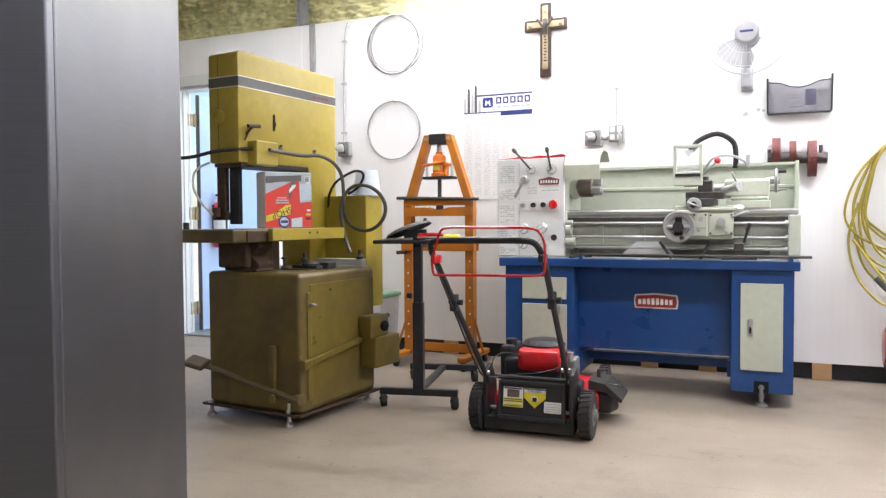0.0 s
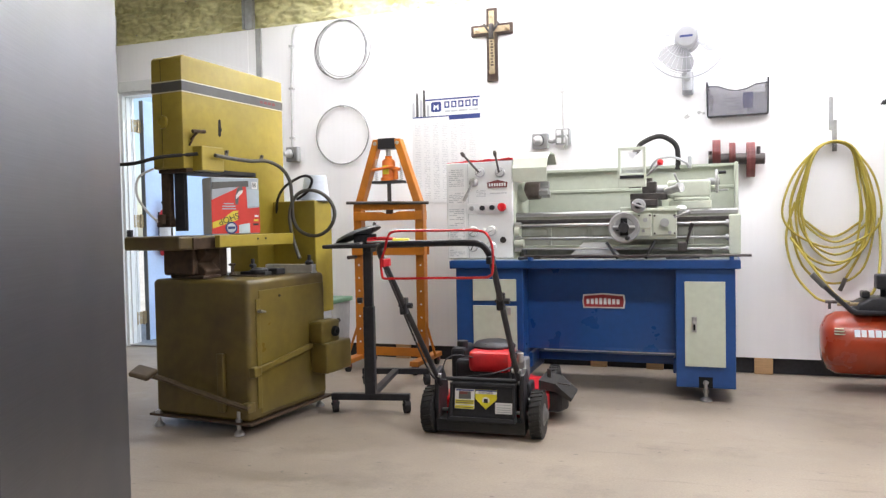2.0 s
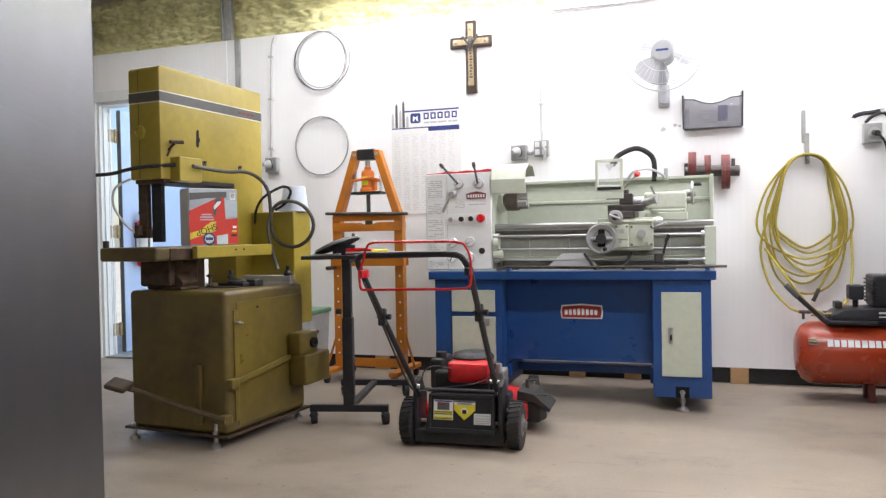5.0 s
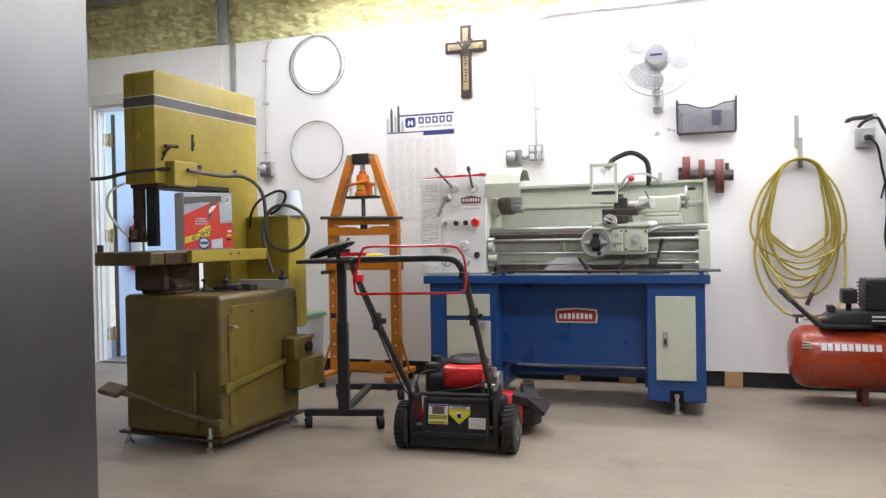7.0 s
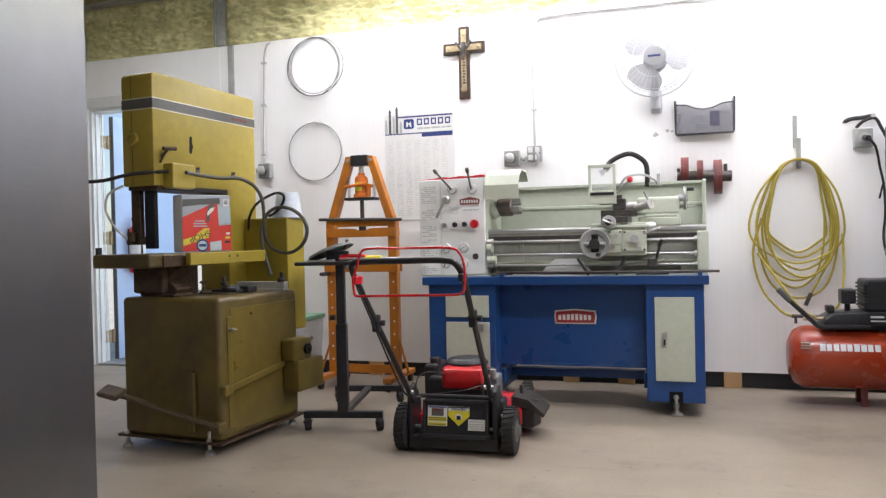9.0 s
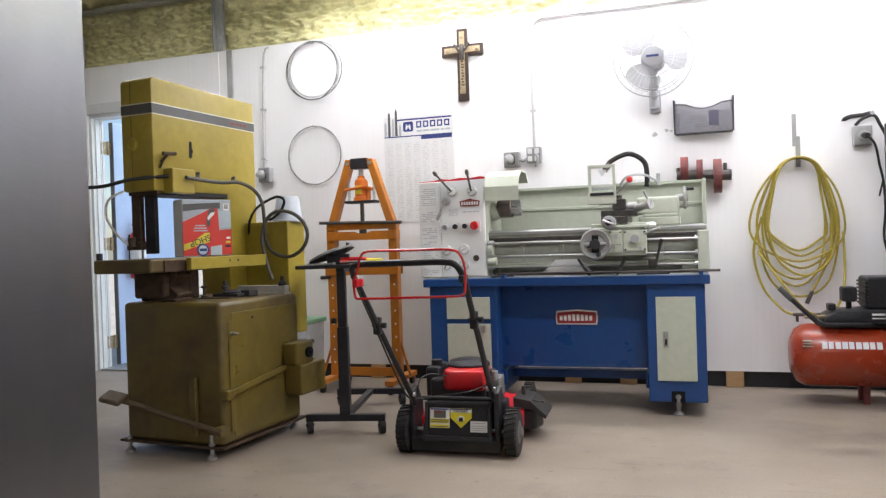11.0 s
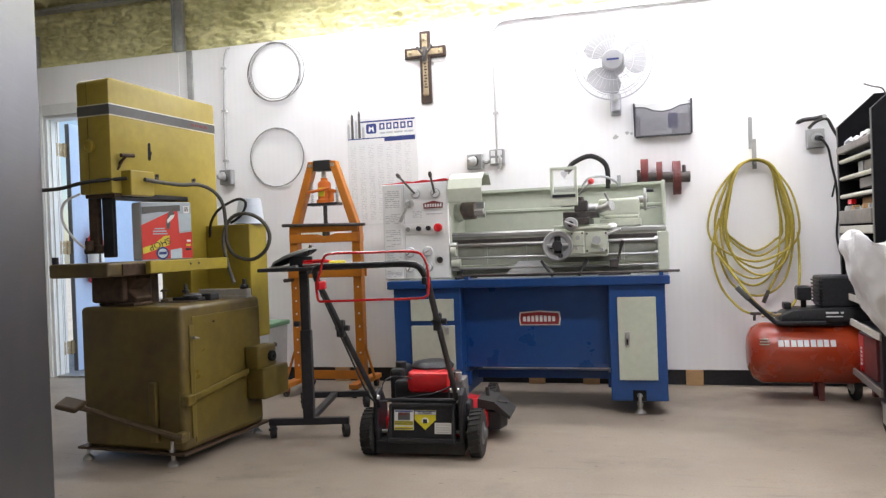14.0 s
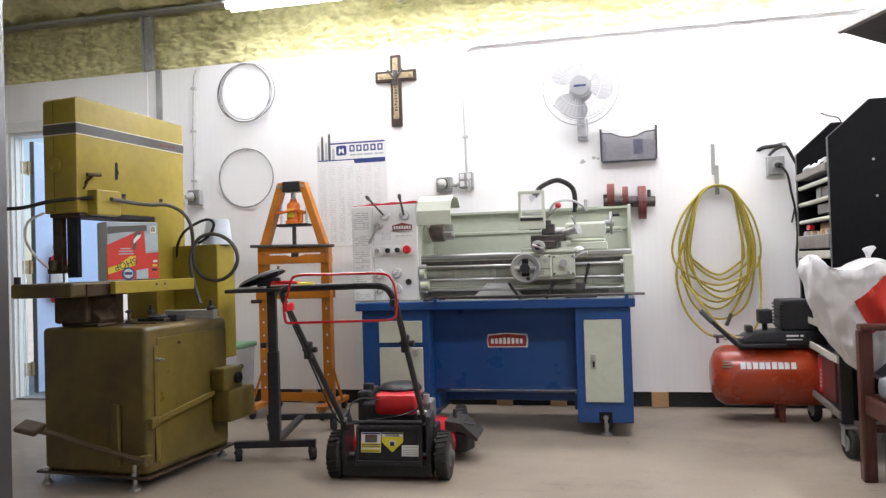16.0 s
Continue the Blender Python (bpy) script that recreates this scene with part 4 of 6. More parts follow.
    part("trunnion", join(box(-0.512, -0.33, 0.03, 0.22, 0.70, 0.824, 0.012), box(-0.52, -0.36, 0.08, 0.30, 0.684, 0.824, 0.008), box(-0.36, -0.27, 0.03, 0.15, 0.686, 0.70, 0.004), prism([(-0.46, 0.68), (-0.30, 0.68), (-0.28, 0.72), (-0.33, 0.76), (-0.28, 0.80), (-0.29, 0.825), (-0.48, 0.825)], "y", 0.06, 0.16, 0.006)), M_RUST, S, "cast iron table trunnion")
    # cables
    part("power_cable", sweep(spline([(hr + 0.03, 0.10, 1.262), (-0.45, -0.02, 1.245), (-0.60, -0.04, 1.222), (-0.80, 0.0, 1.225), (-1.05, 0.15, 1.225)], 6), 0.0085, 8), M_RUBBER, S)
    part("conduit", sweep(spline([(-0.297, 0.16, 1.257), (-0.301, 0.3, 1.25), (-0.298, 0.42, 1.248), (-0.274, 0.52, 1.252), (-0.249, 0.6, 1.22), (-0.228, 0.64, 1.157), (-0.226, 0.655, 1.06), (-0.224, 0.66, 0.956), (-0.178, 0.66, 0.89), (-0.085, 0.665, 0.867), (-0.008, 0.67, 0.905), (0.026, 0.67, 0.977), (-0.004, 0.67, 1.05), (-0.078, 0.67, 1.097), (-0.161, 0.665, 1.101), (-0.219, 0.66, 1.059), (-0.241, 0.65, 0.972), (-0.214, 0.64, 0.854), (-0.163, 0.62, 0.751)], 6), 0.0095, 8), M_CABLE, S, "grey flexible conduit looped over the switch box")
    part("air_tube", sweep(spline([(-0.55, 0.03, 1.20), (-0.615, 0.0, 1.16), (-0.63, 0.0, 1.08), (-0.59, 0.02, 1.0), (-0.56, 0.06, 0.95)], 6), 0.006, 8), M_WHITE, S, "thin white air tube")
    part("loose_cable", sweep(spline([(-0.36, 0.70, 0.98), (-0.33, 0.67, 1.06), (-0.27, 0.66, 1.13), (-0.17, 0.68, 1.18), (-0.13, 0.70, 1.16), (-0.16, 0.70, 1.10), (-0.22, 0.69, 1.06)], 6), 0.007, 8), M_RUBBER, S, "black cable looped behind the tub")
    sb = part("switch_box", box(-0.385, -0.11, 0.69, 0.85, 0.46, 1.052, 0.006), M_OLIVE, S, "olive electrical switch box")
    part("cover_screw", rod((-0.25, 0.691, 1.01), (-0.25, 0.685, 1.01), 0.008, 10), M_DARK_STEEL, sb)
    part("box_bracket", box(-0.40, -0.37, 0.60, 0.72, 0.5, 0.6, 0.004), M_OLIVE, S)
    # fence parts stored on the base
    part("mitre_fence", join(box(-0.29, -0.005, 0.50, 0.535, 0.690, 0.728, 0.003), box(-0.30, -0.002, 0.490, 0.54, 0.684, 0.694, 0.001)), M_ALU, S, "aluminium fence bar lying on the base")
    part("fence_head", join(box(-0.27, -0.12, 0.28, 0.35, 0.686, 0.704, 0.004), turned([(0.045, 0), (0.045, 0.012), (0.03, 0.022)], (-0.18, 0.315, 0.70), (0, 0, 1), 20), box(-0.15, -0.09, 0.33, 0.40, 0.686, 0.718, 0.006)), M_BLACK, S, "black fence head")
    part("fence_stud", join(rod((-0.215, 0.31, 0.70), (-0.215, 0.31, 0.765), 0.009, 10), turned([(0.017, 0), (0.017, 0.012), (0.011, 0.016)], (-0.215, 0.31, 0.725), (0, 0, 1), 8)), M_BLACK, S)
    part("fence_knob", join(rod((-0.03, 0.515, 0.725), (-0.03, 0.515, 0.775), 0.009, 10), turned([(0.02, 0), (0.022, 0.012), (0.014, 0.024)], (-0.03, 0.515, 0.726), (0, 0, 1), 14)), M_BLACK, S)
    part("clamp_screw", join(turned([(0.016, 0), (0.018, 0.010), (0.008, 0.016), (0.008, 0.045), (0.013, 0.05), (0.013, 0.06)], (-0.29, 0.25, 0.686), (0, 0, 1), 14), rod((-0.31, 0.25, 0.738), (-0.27, 0.25, 0.742), 0.004, 8)), M_PEDAL, S, "worn clamp screw")
    part("oil_stain_plate", box(-0.30, -0.12, 0.22, 0.28, 0.6855, 0.690, 0.002), M_RUST, S)
    return S


band_saw()
SAW = pose(-1.943, 2.83, 0, 0, 0, -5)

# towel carton on the saw table
M_CARTON = surface("grey_carton", (0.42, 0.47, 0.52), 0.6, spread=0.05)
M_CARTON_RED = surface("red_carton_print", (0.66, 0.04, 0.025), 0.5, spread=0.04)
M_CARTON_YELLOW = surface("yellow_carton_print", (0.72, 0.60, 0.05), 0.5, spread=0.04)
M_CARTON_TEAL = surface("pale_teal_carton_print", (0.50, 0.60, 0.66), 0.5, spread=0.05)
ct = thing("carton", SAW @ pose(-0.31, 0.14, 0.886, 0, 0, -27), "grey and red printed cardboard carton of shop towels, upside down", "carton")
part("carton_body", box(-0.11, 0.0, 0.0, 0.24, 0.0, 0.268, 0.004), M_CARTON, ct)
part("flap_seam", join(box(-0.10, -0.01, 0.004, 0.236, 0.2675, 0.2695)), M_PAPER, ct)
part("side_panel", box(-0.106, -0.004, -0.0012, 0.0, 0.004, 0.264), M_PAPER, ct, "pale plain carton side")
part("dark_band", prism([(0.004, 0.212), (0.085, 0.222), (0.185, 0.226), (0.185, 0.255), (0.004, 0.246)], "x", -0.001, 0.0010), M_STRIPE, ct)
part("red_panel", prism([(0.0, 0.004), (0.24, 0.004), (0.24, 0.128), (0.178, 0.122), (0.172, 0.226), (0.135, 0.226), (0.12, 0.216), (0.0, 0.162)], "x", -0.001, 0.0014), M_CARTON_RED, ct)
part("teal_patch", prism([(0.132, 0.004), (0.188, 0.004), (0.188, 0.052), (0.132, 0.044)], "x", 0.0014, 0.0020), M_CARTON_TEAL, ct)
part("teal_patch", prism([(0.178, 0.130), (0.238, 0.136), (0.238, 0.212), (0.176, 0.215)], "x", -0.0005, 0.0010), M_CARTON_TEAL, ct)
part("yellow_band", prism([(0.002, 0.028), (0.128, 0.068), (0.130, 0.112), (0.104, 0.110), (0.050, 0.072), (0.002, 0.058)], "x", 0.0014, 0.0022), M_CARTON_YELLOW, ct)
part("oval", turned([(0.030, 0), (0.030, 0.0012)], (0.0014, 0.094, 0.030), (1, 0, 0), 22), M_BLUE_PRINT, ct)
part("oval_ring", turned([(0.022, 0), (0.022, 0.0008)], (0.0026, 0.094, 0.030), (1, 0, 0), 22), M_CARTON_TEAL, ct)
part("oval_bar", box(0.0034, 0.0042, 0.076, 0.112, 0.024, 0.037), M_BLUE_PRINT, ct)
part("picture", prism([(0.118, 0.140), (0.130, 0.142), (0.136, 0.178), (0.158, 0.214), (0.150, 0.230), (0.130, 0.222), (0.116, 0.176)], "x", 0.0014, 0.0022), M_STRIPE, ct)
part("picture_cloth", prism([(0.122, 0.168), (0.152, 0.196), (0.158, 0.210), (0.138, 0.206), (0.120, 0.184)], "x", 0.0022, 0.0028), M_PAPER, ct)
part("white_label", box(-0.0005, 0.0016, 0.202, 0.230, 0.216, 0.250), M_PAPER, ct)
part("print_bar", join(*[box(0.0016, 0.0024, 0.206 + i * 0.005, 0.2085 + i * 0.005, 0.224, 0.246) for i in range(4)]), M_STRIPE, ct)
lettering("SHOP", 0.042, pose(0.0026, 0.082, 0.074, 90, 0, 90) @ pose(0, 0, 0, 0, 0, 199), M_BLACK, ct)
for y0, y1, z0 in ((0.052, 0.120, 0.118), (0.052, 0.116, 0.130), (0.060, 0.108, 0.142)):
    part("print_bar", box(0.0014, 0.002, y0, y1, z0, z0 + 0.006), M_CARTON, ct)
for i in range(3):
    part("price_mark", box(0.0014, 0.0022, 0.205 + 0.004 * i, 0.232, 0.040 + 0.020 * i, 0.050 + 0.020 * i), (M_BLACK, M_CARTON_YELLOW, M_PAPER)[i], ct)

M_TUB = surface("milky_plastic", (0.50, 0.55, 0.61), 0.45, spread=0.06)
# white tub on the switch box
tubm = SAW @ pose(-0.163, 0.775, 1.053)
tub = thing("white_tub", tubm, "translucent white plastic tub upside down on the switch box", "tub")
part("tub_body", turned([(0.078, 0.0), (0.082, 0.006), (0.076, 0.012), (0.058, 0.128), (0.052, 0.135), (0.0, 0.137)], (0, 0, 0), (0.06, -0.02, 1), 28), M_TUB, tub, smooth=True)

# extinguisher on the open door
ex = thing("fire_extinguisher", pose(-4.358, 5.16, 0.70), "small red fire extinguisher with a white label hung on the door", "extinguisher")
part("cylinder", turned([(0.05, 0), (0.062, 0.01), (0.062, 0.33), (0.05, 0.37), (0.022, 0.39)], (0.066, 0, 0), (0, 0, 1), 22), M_RED, ex, smooth=True)
part("label", turned([(0.0628, 0.15), (0.0628, 0.26)], (0.066, 0, 0), (0, 0, 1), 22), M_PAPER, ex)
part("valve", join(rod((0.066, 0, 0.38), (0.066, 0, 0.44), 0.016, 12), box(0.02, 0.13, -0.012, 0.012, 0.43, 0.45, 0.003)), M_BLACK, ex)
part("bracket", box(-0.001, 0.01, -0.03, 0.03, 0.05, 0.36, 0.002), M_BLACK_METAL, ex)

# bin behind the saw
bn = thing("waste_bin", pose(-2.45, 4.42, 0), "grey plastic bin with a green rim on the floor", "bin")
part("bin_body", prism([(-0.11, 0.0), (0.115, 0.0), (0.14, 0.43), (-0.135, 0.43)], "y", -0.13, 0.13, 0.012), M_GREY_PLASTIC, bn, smooth=True)
part("rim", box(-0.145, 0.15, -0.14, 0.14, 0.42, 0.45, 0.008), M_GREEN, bn)

# ---- shop press ----
def shop_press():
    t = thing("shop_press", pose(-1.972, 4.45, 0), "orange steel A-frame hydraulic shop press on the floor against the wall", "shop press")
    for sx in (-1, 1):
        u = part("upright", join(box(sx * 0.212 - 0.027, sx * 0.212 + 0.027, -0.035, -0.028, 0.06, 1.04, 0.002), box(sx * 0.212 + sx * 0.021 - 0.004, sx * 0.212 + sx * 0.021 + 0.004, -0.03, 0.03, 0.06, 1.04), box(sx * 0.212 - sx * 0.021 - 0.004, sx * 0.212 - sx * 0.021 + 0.004, -0.03, 0.03, 0.06, 1.04)), M_ORANGE, t, "orange channel upright with peg holes")
        for i in range(7):
            part("peg_hole", rod((sx * 0.212 + 0.004, -0.0365, 0.17 + i * 0.082), (sx * 0.212 + 0.004, -0.034, 0.17 + i * 0.082), 0.006, 10), M_PAPER, u)
        part("slanted_leg", prism([(sx * 0.238, 1.02), (sx * 0.186, 1.02), (sx * 0.046, 1.456), (sx * 0.092, 1.456)], "y", -0.035, 0.03, 0.004), M_ORANGE, t, "slanted orange top leg")
        part("side_brace", rod((sx * 0.232, 0.0, 0.30), (sx * 0.30, -0.02, 0.09), 0.008, 8), M_ORANGE, t)
        part("base_foot", join(box(sx * 0.226 - 0.03, sx * 0.226 + 0.03, -0.20, 0.22, 0.055, 0.085, 0.004)), M_ORANGE, t)
        for yy in (-0.18, 0.2):
            c = part("caster", turned([(0.02, -0.012), (0.028, -0.010), (0.028, 0.010), (0.02, 0.012)], (sx * 0.226, yy, 0.028), (1, 0, 0), 18), M_RUBBER, t, "small black caster")
            part("caster_fork", box(sx * 0.226 - 0.018, sx * 0.226 + 0.018, yy - 0.015, yy + 0.02, 0.03, 0.057, 0.004), M_RED_DULL, c)
    part("base_beam", box(-0.24, 0.24, -0.03, -0.022, 0.085, 0.14, 0.003), M_ORANGE, t)
    for y in (-0.045, 0.036):
        part("cross_beam", prism([(-0.235, 0.945), (0.235, 0.945), (0.235, 1.00), (0.08, 1.0), (0.03, 0.985), (-0.03, 0.985), (-0.08, 1.0), (-0.235, 1.00)], "y", y, y + 0.009, 0.002), M_ORANGE, t)
        part("head_beam", box(-0.232, 0.232, y, y + 0.009, 1.012, 1.055, 0.002), M_ORANGE, t)
        part("bed_beam", box(-0.25, 0.25, y - 0.006, y + 0.004, 0.725, 0.800, 0.003), M_ORANGE, t, "orange press bed channel")
    part("bed_pin", join(rod((-0.24, -0.12, 0.715), (-0.21, 0.1, 0.715), 0.012, 12)), M_DARK_STEEL, t)
    part("top_plate", box(-0.058, 0.058, -0.04, 0.04, 1.395, 1.462, 0.006), M_BLACK_METAL, t, "black top block")
    part("bolt", rod((-0.076, -0.044, 1.43), (-0.076, -0.034, 1.43), 0.012, 6), M_STEEL, t)
    part("bolt", rod((0.076, -0.044, 1.43), (0.076, -0.034, 1.43), 0.012, 6), M_STEEL, t)
    j = part("bottle_jack", turned([(0.052, 0), (0.052, 0.02), (0.042, 0.024), (0.042, 0.12), (0.036, 0.132), (0.022, 0.14), (0.022, 0.155), (0.014, 0.158), (0.014, 0.20)], (0.0, 0.0, 1.195), (0, 0, 1), 24), M_JACK, t, "bright orange bottle jack", smooth=True)
    part("jack_ram", rod((0, 0, 1.335), (0, 0, 1.396), 0.016, 14), M_STEEL, j)
    part("pump", join(rod((0.055, -0.02, 1.20), (0.055, -0.02, 1.28), 0.016, 12), box(0.03, 0.085, -0.035, -0.005, 1.255, 1.275, 0.004), rod((-0.09, -0.055, 1.262), (0.06, -0.05, 1.282), 0.009, 10)), M_JACK, j)
    part("jack_label", box(-0.022, 0.018, -0.045, -0.0415, 1.235, 1.29), M_YELLOW, j)
    part("jack_plate", box(-0.102, 0.102, -0.045, 0.045, 1.178, 1.195, 0.003), M_BLACK_METAL, t)
    for sx in (-1, 1):
        helix = [(sx * 0.086 + 0.009 * math.cos(a * 0.8), 0.009 * math.sin(a * 0.8), 1.195 + a * 0.0016) for a in range(90)]
        part("return_spring", sweep(helix, 0.0022, 5), M_STEEL, t, "steel return spring")
    part("ram", join(rod((0, 0, 1.02), (0, 0, 1.18), 0.013, 14), rod((0, 0, 0.965), (0, 0, 1.02), 0.024, 16)), M_DARK_STEEL, t, "dark press ram")
    part("guide_bar", rod((-0.275, -0.055, 1.062), (0.285, -0.055, 1.048), 0.010, 10), M_DARK_STEEL, t, "loose steel bar across the frame")
    return t


shop_press()


# ---- black stand with tools ----
CART = pose(-1.617, 3.366, 0, 0, 0, 12.3)


def tool_stand():
    t = thing("rolling_stand", CART, "black steel rolling stand with a narrow tray top", "stand")
    for y in (0.0, 0.645):
        part("foot_bar", box(-0.195, 0.195, y - 0.018, y + 0.018, 0.062, 0.095, 0.004), M_BLACK_METAL, t)
        for x in (-0.178, 0.178):
            c = part("caster", turned([(0.018, -0.014), (0.034, -0.013), (0.034, 0.013), (0.018, 0.014)], (x, y, 0.034), (0.9, 0.4, 0), 18), M_RUBBER, t, "black twin caster")
            part("caster_fork", join(rod((x, y, 0.045), (x, y, 0.064), 0.010, 10), box(x - 0.02, x + 0.02, y - 0.016, y + 0.016, 0.036, 0.05, 0.005)), M_BLACK, c)
    part("spine", box(-0.018, 0.018, 0.0, 0.645, 0.068, 0.092, 0.003), M_BLACK_METAL, t)
    part("post", box(-0.026, 0.026, -0.018, 0.03, 0.09, 0.52, 0.005), M_BLACK_METAL, t)
    part("inner_post", box(-0.021, 0.021, -0.013, 0.025, 0.50, 0.80, 0.004), M_BLACK_METAL, t)
    part("clamp_knob", rod((-0.03, 0.0, 0.55), (-0.055, 0.0, 0.55), 0.014, 12), M_BLACK, t)
    part("tray_arm", box(-0.02, 0.02, -0.02, 0.30, 0.785, 0.806, 0.003), M_BLACK_METAL, t)
    part("tray_top", box(-0.21, 0.285, -0.06, 0.36, 0.806, 0.824, 0.005), M_BLACK_METAL, t, "thin black tray top")
    return t


tool_stand()
on_tray = CART @ pose(0, 0, 0.824)
g = thing("grinder_guard", on_tray @ pose(-0.06, 0.06, 0.0, 0, 0, 10), "grey steel wheel guard lying tilted on the stand", "guard")
part("dish", turned([(0.005, 0.016), (0.07, 0.014), (0.112, 0.004), (0.120, -0.008), (0.116, -0.009), (0.108, 0.0), (0.07, 0.010), (0.005, 0.011)], (0, 0, 0.050), (-0.33, 0.12, 0.93), 28), M_STRIPE, g, smooth=True)
part("rest_block", box(-0.02, 0.09, -0.03, 0.04, 0.0, 0.05, 0.006), M_BLACK, g)
part("stud", rod((0.075, -0.02, 0.06), (0.085, -0.02, 0.105), 0.008, 10), M_DARK_STEEL, g)
pl = thing("pliers", on_tray @ pose(0.08, 0.0, 0.0, 0, 0, 5), "red handled pliers lying on the stand", "pliers")
part("handle", sweep(spline([(-0.08, 0, 0.012), (0, 0.012, 0.014), (0.06, 0.008, 0.014)], 5), 0.009, 8), M_RED, pl)
part("handle", sweep(spline([(-0.08, 0.03, 0.022), (0, 0.0, 0.026), (0.06, 0.002, 0.02)], 5), 0.009, 8), M_RED, pl)
part("jaw", box(0.055, 0.11, -0.008, 0.014, 0.006, 0.022, 0.003), M_DARK_STEEL, pl)
sd = thing("screwdriver", on_tray @ pose(0.165, -0.02, 0.0, 0, 0, 8), "screwdriver with a yellow plastic handle", "screwdriver")
part("grip", rod((-0.035, 0, 0.013), (0.045, 0, 0.013), 0.013, 8, bevel=0.004), M_YELLOW, sd)
part("shank", rod((-0.16, 0, 0.011), (-0.035, 0, 0.013), 0.004, 8), M_STEEL, sd)
fl = thing("flat_bar", on_tray @ pose(0.22, 0.10, 0.0, 0, 0, 35), "flat grey steel bar on the stand", "bar")
part("bar_body", box(-0.12, 0.07, -0.018, 0.018, 0.0, 0.012, 0.003), M_BEAM, fl)
rk = thing("wrench", on_tray @ pose(-0.10, -0.02, 0.0, 0, 0, 15), "small steel wrench on the stand", "wrench")
part("wrench_body", join(box(-0.06, 0.06, -0.007, 0.007, 0.0, 0.008, 0.002), rod((0.065, 0, 0), (0.065, 0, 0.01), 0.016, 6)), M_STEEL, rk)

# ---- lawn mower ----
def mower():
    t = thing("lawn_mower", pose(-0.983, 3.15, 0, 0, 0, 2.5), "red and black push lawn mower with a folding handle", "lawn mower")

    def wheel(x, y, r, w):
        wh = part("wheel", turned([(r * 0.6, -w / 2), (r * 0.93, -w / 2), (r, -w / 2 + 0.008), (r, w / 2 - 0.008), (r * 0.93, w / 2), (r * 0.6, w / 2)], (x, y, r), (1, 0, 0), 30), M_RUBBER, t, "black ribbed plastic wheel")
        for i in range(26):
            a = 2 * math.pi * i / 26
            part("tread_lug", box(-w * 0.46, w * 0.46, -0.0055, 0.0055, r - 0.003, r + 0.004, m=Matrix.Translation((x, y, r)) @ Matrix.Rotation(a, 4, "X") @ Matrix.Rotation(0.25, 4, "Z")), M_RUBBER, wh)
        sx = 1 if x > 0 else -1
        part("rim", turned([(r * 0.58, 0), (r * 0.58, 0.012), (r * 0.30, 0.018), (r * 0.18, 0.03), (0.001, 0.03)], (x + sx * (w / 2 - 0.014), y, r), (sx, 0, 0), 22), M_STRIPE, wh, "dark grey plastic rim")
        return wh
    wheel(-0.226, 0.0, 0.099, 0.052)
    wheel(0.247, 0.0, 0.099, 0.052)
    wheel(-0.235, 0.56, 0.099, 0.045)
    wheel(0.225, 0.58, 0.099, 0.045)
    part("axle", rod((-0.235, 0, 0.099), (0.25, 0, 0.099), 0.008, 10), M_STEEL, t)
    part("axle", rod((-0.235, 0.57, 0.099), (0.225, 0.58, 0.099), 0.008, 10), M_STEEL, t)
    part("deck", prism([(-0.19, 0.06), (0.19, 0.06), (0.235, 0.15), (0.25, 0.25), (0.25, 0.42), (0.20, 0.55), (0.10, 0.64), (-0.10, 0.64), (-0.20, 0.55), (-0.225, 0.40), (-0.22, 0.15)], "z", 0.050, 0.142, 0.016), M_RED, t, "red stamped steel deck", smooth=True)
    part("deck_top", turned([(0.15, 0), (0.14, 0.012), (0.11, 0.03), (0.0, 0.036)], (-0.03, 0.30, 0.140), (0, 0, 1), 26), M_RED, t, smooth=True)
    # rear guard with labels
    bm = bmesh.new()
    vs = [(-0.124, -0.030, 0.232), (0.160, -0.030, 0.232), (0.162, -0.060, 0.062), (-0.146, -0.060, 0.062)]
    f0 = [bm.verts.new(v) for v in vs]
    f1 = [bm.verts.new((x, y + 0.018, z)) for x, y, z in vs]
    bm.faces.new(f0)
    bm.faces.new(f1[::-1])
    for i in range(4):
        bm.faces.new((f0[i], f1[i], f1[(i + 1) % 4], f0[(i + 1) % 4]))
    bmesh.ops.recalc_face_normals(bm, faces=bm.faces[:])
    bmesh.ops.bevel(bm, geom=bm.edges[:], offset=0.005, segments=2, profile=0.5, affect="EDGES")
    door = part("rear_door", bm, M_BLACK, t, "black plastic rear door with labels")
    part("door_hinge", rod((-0.150, -0.02, 0.240), (0.165, -0.02, 0.240), 0.009, 12), M_BLACK, t)
    tilt = pose(0.010, -0.0455, 0.15, -9, 0, 0)

    def on_door(x0, x1, z0, z1, lift, material, name, parent=door):
        return part(name, box(x0, x1, -lift, -lift + 0.001, z0, z1, m=tilt), material, parent)
    lip = join(box(-0.140, 0.150, -0.016, 0.0, -0.086, -0.066, 0.004, m=tilt), box(-0.140, -0.128, -0.010, 0.0, -0.070, 0.078, 0.003, m=tilt), box(0.136, 0.148, -0.010, 0.0, -0.070, 0.078, 0.003, m=tilt), box(-0.132, 0.144, -0.010, 0.0, 0.066, 0.080, 0.003, m=tilt))
    part("door_rim", lip, M_BLACK, door, "raised moulded rim")
    on_door(-0.117, -0.030, -0.032, 0.052, 0.0050, M_PAPER, "label")
    on_door(-0.113, -0.034, 0.044, 0.050, 0.0062, M_BLUE_PRINT, "label_band", door)
    on_door(-0.100, -0.046, 0.010, 0.042, 0.0062, M_STRIPE, "label_picture")
    on_door(-0.096, -0.062, 0.030, 0.041, 0.0074, M_RED_DULL, "label_mark")
